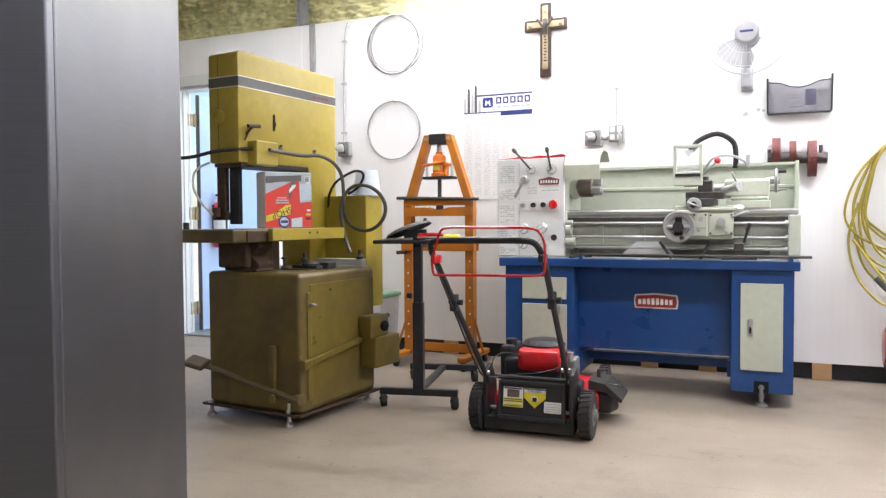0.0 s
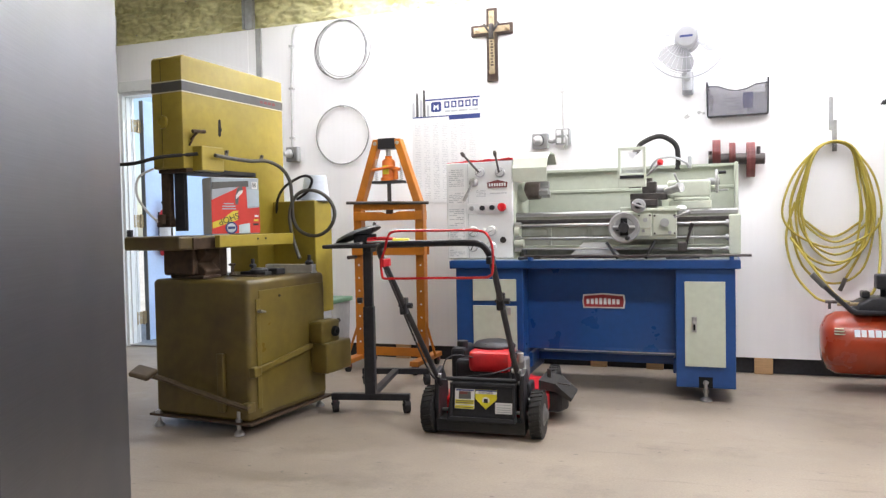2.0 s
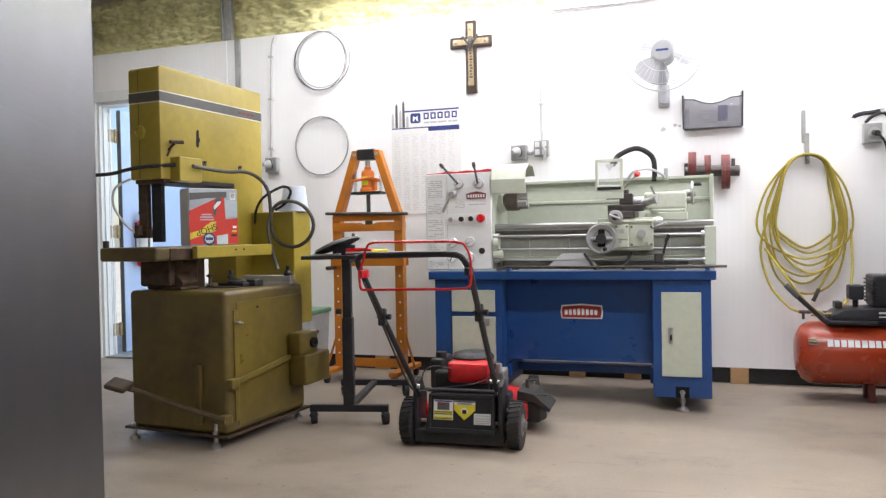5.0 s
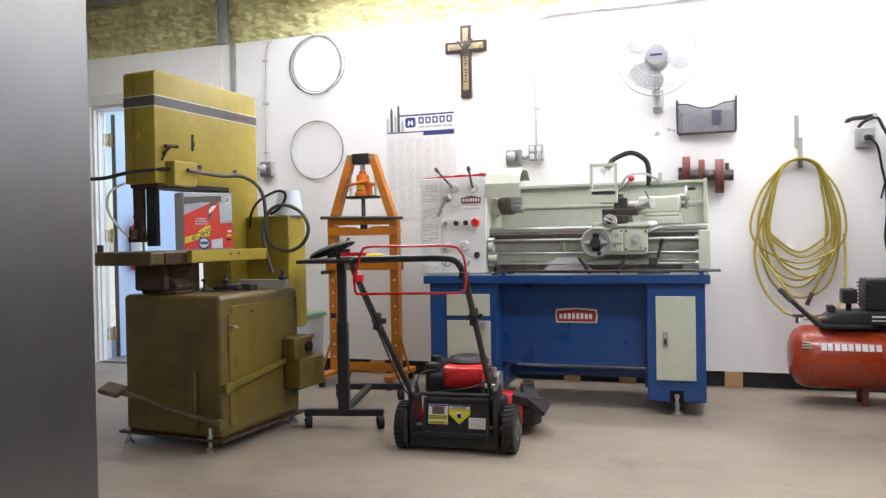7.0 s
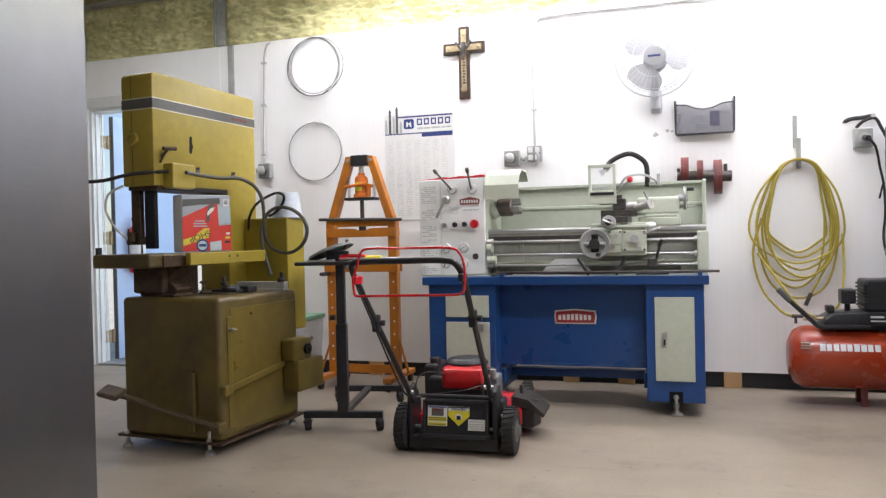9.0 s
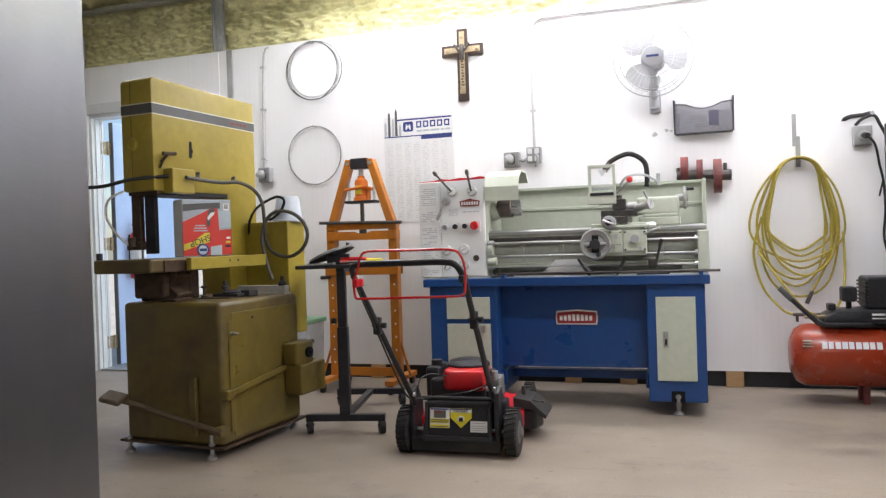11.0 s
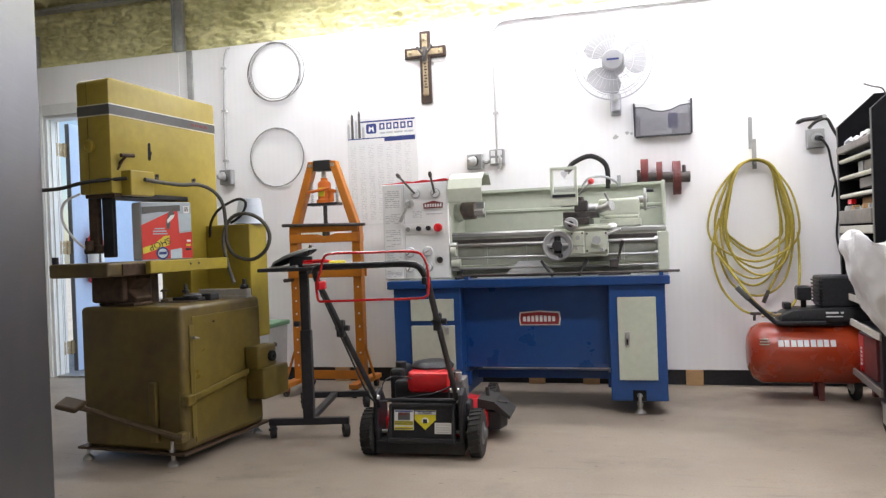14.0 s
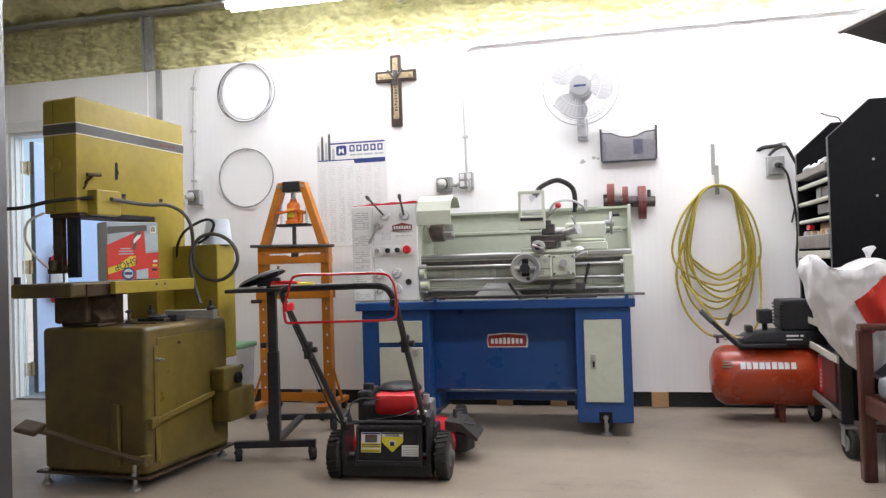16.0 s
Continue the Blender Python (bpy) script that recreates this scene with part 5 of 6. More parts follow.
    on_door(-0.115, -0.032, -0.012, 0.006, 0.0062, M_YELLOW, "label_band")
    on_door(-0.115, -0.032, -0.031, -0.018, 0.0062, M_YELLOW, "label_band")
    part("print_bar", join(*[box(-0.112, -0.035, -0.0076, -0.0066, z, z + 0.003, m=tilt) for z in (-0.027, -0.008, 0.0)]), M_STRIPE, door)
    dg = part("danger_label", prism([(-0.026, 0.052), (0.068, 0.052), (0.068, 0.012), (0.021, -0.030), (-0.026, 0.012)], "y", -0.0062, -0.0050), M_YELLOW, door, "yellow danger sticker")
    dg.data.transform(tilt)
    on_door(-0.025, 0.067, 0.034, 0.051, 0.0072, M_PAPER, "danger_band")
    on_door(-0.025, 0.067, 0.046, 0.051, 0.0082, M_BLUE_PRINT, "danger_band")
    lettering("DANGER", 0.0150, tilt @ pose(0.021, -0.0078, 0.040, 90, 0, 0), M_BLACK, door)
    part("danger_sign", turned([(0.016, 0), (0.016, 0.001)], tilt @ Vector((0.021, -0.0062, 0.006)), (0, -1, 0), 18), M_PAPER, door)
    on_door(0.012, 0.030, -0.003, 0.014, 0.0085, M_BLACK, "danger_mark")
    on_door(0.062, 0.137, -0.046, 0.0, 0.0050, M_PAPER, "white_sticker")
    part("print_bar", join(*[box(0.068, 0.130, -0.0066, -0.0056, z, z + 0.003, m=tilt) for z in (-0.040, -0.031, -0.022, -0.010)]), M_GREY_PRINT, door)
    part("trail_shield", prism([(-0.060, 0.020), (-0.055, 0.07), (0.02, 0.075), (0.02, 0.03)], "x", -0.19, 0.20), M_RUBBER, t, "black rubber trailing shield")
    for sx in (-1, 1):
        part("side_bracket", prism([(-0.05, 0.06), (0.10, 0.06), (0.09, 0.20), (0.02, 0.29), (-0.05, 0.27), (-0.06, 0.12)], "x", sx * 0.188 - 0.01, sx * 0.188 + 0.01, 0.004), M_BLACK_METAL, t, "black height bracket")
        part("height_lever", join(rod((sx * 0.205, 0.05, 0.12), (sx * 0.215, -0.03, 0.17), 0.006, 8)), M_STEEL, t)
    # engine
    part("engine_block", box(-0.155, 0.105, 0.12, 0.42, 0.19, 0.30, 0.02, 3), M_BLACK, t, "black engine body", smooth=True)
    part("muffler", box(-0.185, -0.12, 0.16, 0.34, 0.20, 0.345, 0.015), M_BLACK, t)
    part("filler_cap", rod((-0.145, 0.22, 0.335), (-0.145, 0.22, 0.37), 0.026, 16, bevel=0.004), M_BLACK, t)
    part("engine_cover", prism([(-0.080, 0.10), (0.100, 0.10), (0.106, 0.15), (0.092, 0.30), (0.06, 0.36), (-0.06, 0.36), (-0.098, 0.30), (-0.098, 0.15)], "z", 0.245, 0.338, 0.02), M_RED, t, "glossy red engine cover", smooth=True)
    part("recoil_cover", turned([(0.098, 0), (0.10, 0.012), (0.085, 0.028), (0.05, 0.036), (0.0, 0.037)], (-0.005, 0.27, 0.334), (0, 0, 1), 30), M_BLACK, t, "black domed recoil cover", smooth=True)
    for i in range(14):
        a = 2 * math.pi * i / 14
        part("vent_rib", box(0.055, 0.088, -0.003, 0.003, 0.350, 0.361, 0.001, m=Matrix.Translation((-0.005, 0.27, 0)) @ Matrix.Rotation(a, 4, "Z")), M_RUBBER, t)
    part("carburettor", join(box(0.11, 0.165, 0.15, 0.26, 0.20, 0.30, 0.008), rod((0.14, 0.16, 0.29), (0.14, 0.16, 0.33), 0.016, 12)), M_STEEL, t, "bare metal carburettor")
    part("oil_stick", join(rod((0.12, 0.10, 0.20), (0.125, 0.09, 0.32), 0.010, 10), rod((0.125, 0.09, 0.32), (0.126, 0.088, 0.345), 0.017, 12)), M_BLACK, t)
    # side discharge
    part("chute", prism([(0.24, 0.27), (0.30, 0.28), (0.325, 0.36), (0.31, 0.45), (0.23, 0.48)], "z", 0.040, 0.135, 0.012), M_BLACK, t, "black side discharge chute")
    part("chute_flap", prism([(0.205, 0.192), (0.28, 0.178), (0.355, 0.112), (0.35, 0.098), (0.28, 0.140), (0.205, 0.150)], "y", 0.25, 0.46), M_RUBBER, t)
    part("chute_spring", join(rod((0.235, 0.36, 0.17), (0.235, 0.36, 0.225), 0.010, 10), rod((0.21, 0.30, 0.18), (0.34, 0.30, 0.165), 0.004, 8)), M_DARK_STEEL, t)
    part("corner_housing", box(0.140, 0.212, 0.015, 0.12, 0.10, 0.225, 0.012), M_BLACK, t)
    part("front_skirt", box(0.10, 0.19, 0.50, 0.58, 0.06, 0.145, 0.01), M_RED, t)
    # handle
    lo_l, lo_r = (-0.172, -0.045, 0.22), (0.172, -0.045, 0.255)
    hi_l, hi_r = (-0.215, -0.60, 0.805), (0.200, -0.60, 0.79)
    path = [lo_l, tuple(Vector(lo_l).lerp(Vector(hi_l), 0.5)), hi_l, (-0.205, -0.628, 0.836), (-0.16, -0.635, 0.846), (0.0, -0.635, 0.847), (0.13, -0.635, 0.847), (0.178, -0.628, 0.836), hi_r, tuple(Vector(hi_r).lerp(Vector(lo_r), 0.5)), lo_r]
    pts = [Vector(path[0]), Vector(path[1])] + spline(path[2:9], 6) + [Vector(path[9]), Vector(path[10])]
    part("handle", sweep(pts, 0.0115, 12), M_BLACK_METAL, t, "black tubular steel handle")
    for lo, hi in ((lo_l, hi_l), (lo_r, hi_r)):
        a, b = Vector(lo), Vector(hi)
        p = a.lerp(b, 0.65 if lo[0] < 0 else 0.69)
        part("fold_knob", join(rod(p + Vector((0.010, 0, 0)), p + Vector((0.034, 0, 0)), 0.011, 10), rod(p - Vector((0.022, 0, 0)), p + Vector((0.01, 0, 0)), 0.006, 10), box(p.x - 0.015, p.x + 0.015, p.y - 0.016, p.y + 0.016, p.z - 0.035, p.z + 0.032, 0.006)), M_BLACK, t, "black folding knob")
        part("pivot_bolt", rod(a.lerp(b, 0.08) + Vector((-0.02, 0, 0)), a.lerp(b, 0.08) + Vector((0.02, 0, 0)), 0.010, 6), M_STEEL, t)
    bail = [(-0.185, -0.67, 0.784), (-0.168, -0.672, 0.832), (-0.158, -0.67, 0.87), (-0.13, -0.67, 0.892), (0.0, -0.67, 0.892), (0.168, -0.67, 0.890), (0.208, -0.67, 0.868), (0.222, -0.67, 0.82), (0.220, -0.67, 0.75), (0.21, -0.67, 0.735), (0.178, -0.67, 0.729), (0.0, -0.67, 0.727), (-0.15, -0.668, 0.725), (-0.178, -0.665, 0.726), (-0.185, -0.665, 0.74)]
    part("bail", sweep(spline(bail, 4, True), 0.0045, 8, True), M_RED, t, "thin red bail wire")
    part("bail_bracket", join(box(-0.192, -0.174, -0.672, -0.60, 0.765, 0.795, 0.004)), M_RED, t)
    part("bail_bracket", box(0.198, 0.215, -0.672, -0.60, 0.775, 0.80, 0.003), M_BLACK, t)
    part("control_cable", sweep(spline([(-0.19, -0.62, 0.75), (-0.20, -0.40, 0.56), (-0.185, -0.15, 0.29), (-0.16, -0.05, 0.24), (-0.08, 0.0, 0.245), (0.05, 0.03, 0.26), (0.13, 0.14, 0.28)], 6), 0.004, 6), M_BLACK, t, "black throttle cable")
    part("starter_rope", sweep(spline([(-0.16, -0.05, 0.27), (-0.155, -0.02, 0.32), (-0.12, 0.03, 0.335), (-0.06, 0.09, 0.315)], 6), 0.003, 6), M_BLACK, t)
    return t


mower()

# ---- on the back wall ----
def hoop(x, z, rx, rz, turns, seed, label, r=0.0035):
    rnd = random.Random(seed)
    t = thing("wire_coil", pose(x, WALL_Y - 0.012, z), label, "saw blade", "hung saw blades")
    for i in range(turns):
        loose = 0.89 if turns > 2 else 0.97
        ax, az = rx * rnd.uniform(loose, 1.03), rz * rnd.uniform(loose + 0.03, 1.02)
        ox, oz, tl = rnd.uniform(-0.018, 0.018), (rz - az) + rnd.uniform(-0.018, 0.0), rnd.uniform(-0.4, 0.4)
        pts = [(ox + ax * math.cos(a) * math.cos(tl) - az * math.sin(a) * math.sin(tl), -0.006 * i + 0.004 * math.sin(2 * a + i), oz + ax * math.cos(a) * math.sin(tl) + az * math.sin(a) * math.cos(tl)) for a in [2 * math.pi * k / 56 for k in range(56)]]
        part("coil", sweep(pts, r, 6, True), M_BEAM if i % 2 else M_DARK_STEEL, t)
    part("peg", rod((0, 0.012, rz - 0.012), (0, -0.04, rz - 0.006), 0.004, 8), M_STEEL, t)
    return t


hoop(-2.461, 2.140, 0.209, 0.208, 4, 3, "coiled bright saw blades hung on the white wall", 0.0028)
hoop(-2.456, 1.558, 0.206, 0.198, 2, 8, "single looped dark saw blade hung on the wall", 0.0042)

# poster: drill sizes chart, maker's header drawn as plain shapes
ps = thing("wall_chart", pose(-1.70, WALL_Y - 0.003, 1.40), "white printed drill size chart with a navy header", "poster")
part("sheet", box(-0.245, 0.245, -0.0015, 0.0, -0.345, 0.365), M_PAPER, ps)
part("header_line", box(-0.150, 0.235, -0.0026, -0.0018, 0.338, 0.348), M_BLUE_PRINT, ps)
part("header_line", box(-0.24, 0.235, -0.0026, -0.0018, 0.228, 0.235), M_BLUE_PRINT, ps)
part("header_line", box(0.02, 0.235, -0.0030, -0.0027, 0.205, 0.232), M_BLUE_PRINT, ps)
part("logo", prism([(-0.098, 0.262), (-0.042, 0.262), (-0.034, 0.27), (-0.034, 0.32), (-0.042, 0.328), (-0.098, 0.328), (-0.106, 0.32), (-0.106, 0.27)], "y", -0.003, -0.0018), M_BLUE_PRINT, ps)
part("logo_mark", prism([(-0.09, 0.275), (-0.08, 0.275), (-0.07, 0.295), (-0.06, 0.275), (-0.05, 0.275), (-0.055, 0.312), (-0.07, 0.300), (-0.085, 0.312)], "y", -0.0036, -0.0031), M_PAPER, ps)
for i in range(5):
    x = -0.012 + i * 0.049
    part("letter_bar", join(box(x, x + 0.036, -0.003, -0.0018, 0.318, 0.327), box(x, x + 0.036, -0.003, -0.0018, 0.284, 0.293), box(x, x + 0.009, -0.003, -0.0018, 0.293, 0.318), box(x + 0.027, x + 0.036, -0.003, -0.0018, 0.293, 0.318)), M_BLUE_PRINT, ps)
part("print_bar", bars(-0.01, 0.23, 0.252, 0.272, -0.0024, 1, 3, 1.0, 0.6), M_GREY_PRINT, ps)
for i, (x, z1) in enumerate(((-0.232, 0.32), (-0.205, 0.385), (-0.178, 0.34), (-0.155, 0.402), (-0.128, 0.30))):
    part("drill_picture", prism([(x - 0.009, 0.236), (x + 0.009, 0.236), (x + 0.008, z1), (x, z1 + 0.018), (x - 0.008, z1)], "y", -0.0034, -0.0018), M_STRIPE if i % 2 else M_GREY_PRINT, ps)
for i in range(7):
    x = -0.225 + i * 0.064
    part("print_bar", bars(x, x + 0.042, -0.32, 0.19, -0.0022, 44, 20 + i, 0.75, 0.35), M_FAINT, ps)

# wall cross, plain relief on it
cr = thing("wall_cross", pose(-1.372, WALL_Y - 0.003, 2.065), "dark wood and brass crucifix hung on the wall", "crucifix")
part("back_board", join(box(-0.036, 0.036, -0.022, 0.0, -0.235, 0.235, 0.004), box(-0.14, -0.036, -0.022, 0.0, 0.06, 0.132, 0.004), box(0.036, 0.14, -0.022, 0.0, 0.06, 0.132, 0.004)), M_CROSS, cr)
part("inlay", join(box(-0.018, 0.018, -0.027, -0.0225, -0.19, 0.215, 0.002), box(-0.120, -0.018, -0.027, -0.0225, 0.077, 0.115, 0.002), box(0.018, 0.120, -0.027, -0.0225, 0.077, 0.115, 0.002)), M_BRASS, cr, "brass inlay")
for x, z in ((-0.1, 0.096), (0.1, 0.096), (0.0, 0.18)):
    part("stud", turned([(0.013, 0), (0.011, 0.006), (0.004, 0.01)], (x, -0.027, z), (0, -1, 0), 14), M_BRASS, cr)
part("relief", join(sweep(spline([(0.0, -0.034, 0.125), (0.004, -0.038, 0.10), (0.0, -0.036, 0.07), (0.0, -0.032, 0.035)], 4), 0.016, 8), sweep(spline([(-0.05, -0.032, 0.135), (-0.02, -0.036, 0.09), (0.0, -0.036, 0.08), (0.02, -0.036, 0.09), (0.05, -0.032, 0.138)], 4), 0.007, 8)), M_DARK_STEEL, cr, "dark cast relief")
for i in range(9):
    part("scroll_mark", box(-0.008 + 0.004 * (i % 2), 0.006 + 0.003 * (i % 3), -0.0295, -0.0268, 0.015 - i * 0.019, 0.024 - i * 0.019), M_CROSS, cr)
part("foot_plate", box(-0.02, 0.02, -0.032, -0.0265, -0.185, -0.165, 0.002), M_BRASS, cr)


def outlet(x, z, w, h, label, plug=True):
    t = thing("power_outlet", pose(x, WALL_Y - 0.001, z), label, "outlet", "wall outlets")
    part("box", box(-w / 2, w / 2, -0.05, 0.0, -h / 2, h / 2, 0.006), M_GREY_PLASTIC, t)
    part("cover", box(-w / 2 + 0.004, w / 2 - 0.004, -0.054, -0.049, -h / 2 + 0.004, h / 2 - 0.004, 0.002), M_BEAM, t)
    if plug:
        p = part("plug", turned([(0.030, 0), (0.030, 0.03), (0.022, 0.045), (0.014, 0.06)], (0.004, -0.053, 0.005), (-0.5, -0.8, -0.1), 18), M_CONDUIT, t)
        part("plug_face", rod((0.004, -0.053, 0.005), (-0.0, -0.058, 0.004), 0.034, 18), M_BLACK, p)
    return t


outlet(-2.852, 1.432, 0.094, 0.105, "grey socket box with a white plug")
outlet(-1.062, 1.425, 0.10, 0.098, "grey round socket on the wall")
o2 = outlet(-0.918, 1.446, 0.092, 0.10, "grey double socket with a white cord adapter", False)
for dx in (-0.022, 0.022):
    for dz in (-0.024, 0.024):
        part("socket", box(dx - 0.014, dx + 0.014, -0.058, -0.054, dz - 0.017, dz + 0.017, 0.003), M_WHITE, o2)
part("cord", sweep(spline([(0.02, -0.06, 0.0), (0.03, -0.075, -0.02), (0.028, -0.07, -0.05), (0.015, -0.06, -0.075)], 5), 0.009, 8), M_CONDUIT, o2)
part("nipple", sweep(spline([(-0.046, -0.03, -0.02), (-0.07, -0.03, -0.03), (-0.095, -0.03, -0.02)], 4), 0.010, 8), M_BEAM, o2)
o3 = outlet(0.935, 1.432, 0.094, 0.11, "grey socket box with a black cable", False)
part("socket", turned([(0.03, 0), (0.03, 0.006), (0.018, 0.008), (0.018, 0.003)], (0.004, -0.054, 0.0), (0, -1, 0), 20), M_GREY_PLASTIC, o3)
part("plug", rod((0.004, -0.058, 0.0), (0.012, -0.10, -0.008), 0.016, 12), M_BLACK, o3)
part("cable", sweep(spline([(0.012, -0.10, -0.008), (0.05, -0.09, -0.06), (0.075, -0.06, -0.17), (0.095, -0.05, -0.27), (0.10, -0.05, -0.42), (0.09, -0.05, -0.56), (0.11, -0.06, -0.68), (0.14, -0.08, -0.76)], 6), 0.0065, 8), M_RUBBER, o3)
part("tie_tail", rod((0.093, -0.05, -0.25), (0.070, -0.06, -0.34), 0.005, 8), M_RUBBER, o3)
bg = thing("cord_end", pose(0.955, WALL_Y - 0.012, 1.535), "black cord end hooked over the socket box", "cord")
part("grip", sweep(spline([(-0.12, 0, -0.01), (-0.08, -0.01, 0.008), (-0.02, -0.015, 0.012), (0.03, -0.01, 0.02)], 5), [0.004] * 2 + [0.012] * 10 + [0.013] * 4, 8), M_BLACK, bg)
part("cord", sweep(spline([(-0.055, -0.02, -0.045), (-0.02, -0.03, -0.01), (0.04, -0.02, 0.005), (0.07, -0.02, -0.05), (0.12, -0.02, -0.15), (0.17, -0.03, -0.22)], 6), 0.009, 8), M_RUBBER, bg)
part("clip", rod((0.03, 0.012, 0.02), (0.03, -0.03, 0.02), 0.012, 10), M_STEEL, bg)


def conduit(pts, label, straps=()):
    t = thing("conduit", pose(0, WALL_Y, 0), label, "conduit")
    part("pipe", sweep(pts, 0.0072, 10), M_CONDUIT, t)
    for x, z in straps:
        part("strap", box(x - 0.018, x + 0.018, -0.026, 0.0, z - 0.008, z + 0.008, 0.002), M_CONDUIT, t)
    return t


arc = [(-0.921 + 0.09 * (1 - math.cos(a)), -0.013, 2.22 + 0.09 * math.sin(a)) for a in [i * math.pi / 20 for i in range(11)]]
conduit([(-0.918, -0.013, 1.49), (-0.921, -0.013, 1.8)] + arc + [(0.5, -0.013, 2.311), (3.9, -0.013, 2.311)], "white painted conduit running up and along the wall", ((-0.919, 1.73), (-0.3, 2.311), (0.9, 2.311), (2.1, 2.311)))
conduit([(-2.868, -0.013, 1.48), (-2.862, -0.013, 1.9), (-2.85, -0.013, 2.22), (-2.842, -0.013, 2.29), (-2.825, -0.013, 2.33), (-2.80, 0.02, 2.355)], "thin white conduit above the saw socket", ((-2.864, 1.55), (-2.853, 2.2), (-2.86, 1.9)))

# wall fan, at rest
fn = thing("wall_fan", pose(-0.172, WALL_Y, 1.95), "white wall fan with clear blades and a wire guard", "fan")
part("wall_plate", box(-0.034, 0.034, -0.025, -0.001, -0.30, -0.16, 0.012, 3), M_FAN, fn)
part("arm", join(rod((0, -0.02, -0.26), (0, -0.10, -0.20), 0.026, 14), rod((0, -0.10, -0.28), (0, -0.11, -0.06), 0.027, 18, r2=0.021)), M_FAN, fn, "white fan neck with a pull switch")
part("switch_ring", turned([(0.020, 0), (0.020, 0.006), (0.012, 0.008)], (0, -0.132, -0.22), (0, -1, 0), 16), M_GREY_PLASTIC, fn)
part("motor", turned([(0.045, 0), (0.068, 0.02), (0.072, 0.06), (0.06, 0.09)], (0, -0.06, 0), (0, -1, 0), 26), M_FAN, fn, smooth=True)
part("hub", turned([(0.062, 0), (0.065, 0.012), (0.055, 0.022), (0.0, 0.025)], (0, -0.215, 0.0), (0, -1, 0), 30), M_FAN, fn, smooth=True)
part("hub_print", box(-0.035, 0.035, -0.2425, -0.2405, -0.006, 0.006), M_BLUE_PRINT, fn)
M_BLADE = clear("clear_fan_blade", (0.34, 0.345, 0.36), 0.35, 0.58)
for k in range(3):
    bm = bmesh.new()
    rows = []
    for i in range(9):
        rr = 0.045 + 0.145 * i / 8
        half = 0.42 + 0.28 * math.sin(math.pi * i / 8) + 0.1 * i / 8
        rows.append([bm.verts.new((rr * math.sin(a - 0.6), -0.19 - 0.030 * math.sin((j / 6 - 0.5) * 2.2), rr * math.cos(a - 0.6))) for j, a in enumerate([2 * math.pi * k / 3 - half + 2 * half * j / 6 for j in range(7)])])
    for a, b in zip(rows, rows[1:]):
        for j in range(6):
            bm.faces.new((a[j], a[j + 1], b[j + 1], b[j]))
    bmesh.ops.solidify(bm, geom=bm.faces[:], thickness=0.002)
    part("blade", bm, M_BLADE, fn, "clear plastic fan blade", smooth=True)
for r, y in ((0.225, -0.175), (0.19, -0.228), (0.19, -0.13), (0.12, -0.24), (0.225, -0.182)):
    part("guard_ring", sweep([(r * math.sin(a), y, r * math.cos(a)) for a in [2 * math.pi * i / 48 for i in range(48)]], 0.0018 if r < 0.2 else 0.0036, 5, True), M_FAN, fn)
for k in range(40):
    a = 2 * math.pi * k / 40
    c, s_ = math.sin(a), math.cos(a)
    part("guard_wire", sweep([(0.06 * c, -0.24, 0.06 * s_), (0.12 * c, -0.24, 0.12 * s_), (0.19 * c, -0.228, 0.19 * s_), (0.225 * c, -0.18, 0.225 * s_), (0.19 * c, -0.13, 0.19 * s_), (0.07 * c, -0.10, 0.07 * s_)], 0.0009, 4), M_FAN, fn)

# smoky file pocket
pk = thing("file_pocket", pose(0.10, WALL_Y - 0.001, 1.61), "smoky clear plastic file pocket with loose papers", "file pocket")
part("back", box(-0.158, 0.158, -0.004, 0.0, -0.10, 0.105, 0.001), M_SHIELD, pk)
fp = [(-0.158, -0.10), (0.158, -0.10), (0.165, 0.075), (0.10, 0.07), (0.05, 0.048), (0.0, 0.04), (-0.05, 0.048), (-0.10, 0.07), (-0.165, 0.075)]
part("front", prism(fp, "y", -0.062, -0.058), M_SMOKE, pk)
part("side", box(-0.162, -0.157, -0.062, 0.0, -0.10, 0.10), M_SMOKE, pk)
part("side", box(0.157, 0.162, -0.062, 0.0, -0.10, 0.105), M_SMOKE, pk)
part("bottom", box(-0.16, 0.16, -0.062, 0.0, -0.104, -0.099), M_SMOKE, pk)
part("rim", sweep([(u, -0.060, v) for u, v in fp[2:]], 0.0035, 6), M_BLACK, pk)
part("edge", join(rod((-0.162, -0.060, -0.10), (-0.165, -0.06, 0.10), 0.005, 8), rod((0.162, -0.060, -0.10), (0.166, -0.06, 0.105), 0.005, 8), rod((-0.16, -0.06, -0.101), (0.16, -0.06, -0.101), 0.005, 8)), M_BLACK, pk)
part("paper", box(-0.13, 0.05, -0.03, -0.028, -0.095, 0.03), M_PAPER, pk)
part("title_strip", box(-0.150, 0.150, -0.012, -0.010, 0.03, 0.098), M_PAPER, pk, "white paper standing in the pocket")
part("print_bar", bars(-0.10, 0.03, -0.07, 0.01, -0.0305, 5, 40), M_GREY_PRINT, pk)
part("card", box(0.03, 0.085, -0.040, -0.038, -0.06, 0.03), M_BLUE_PRINT, pk)

# belt pulleys on a bar
pu = thing("pulley_bar", pose(0.09, WALL_Y - 0.07, 1.257), "dull red pulleys on a short steel bar fixed to the wall", "pulleys")
part("bar", join(rod((-0.15, 0, 0.005), (0.155, 0, -0.005), 0.032, 20, bevel=0.004)), M_DARK_STEEL, pu)
part("bracket", box(-0.05, 0.05, 0.0, 0.069, -0.02, 0.02, 0.004), M_DARK_STEEL, pu)
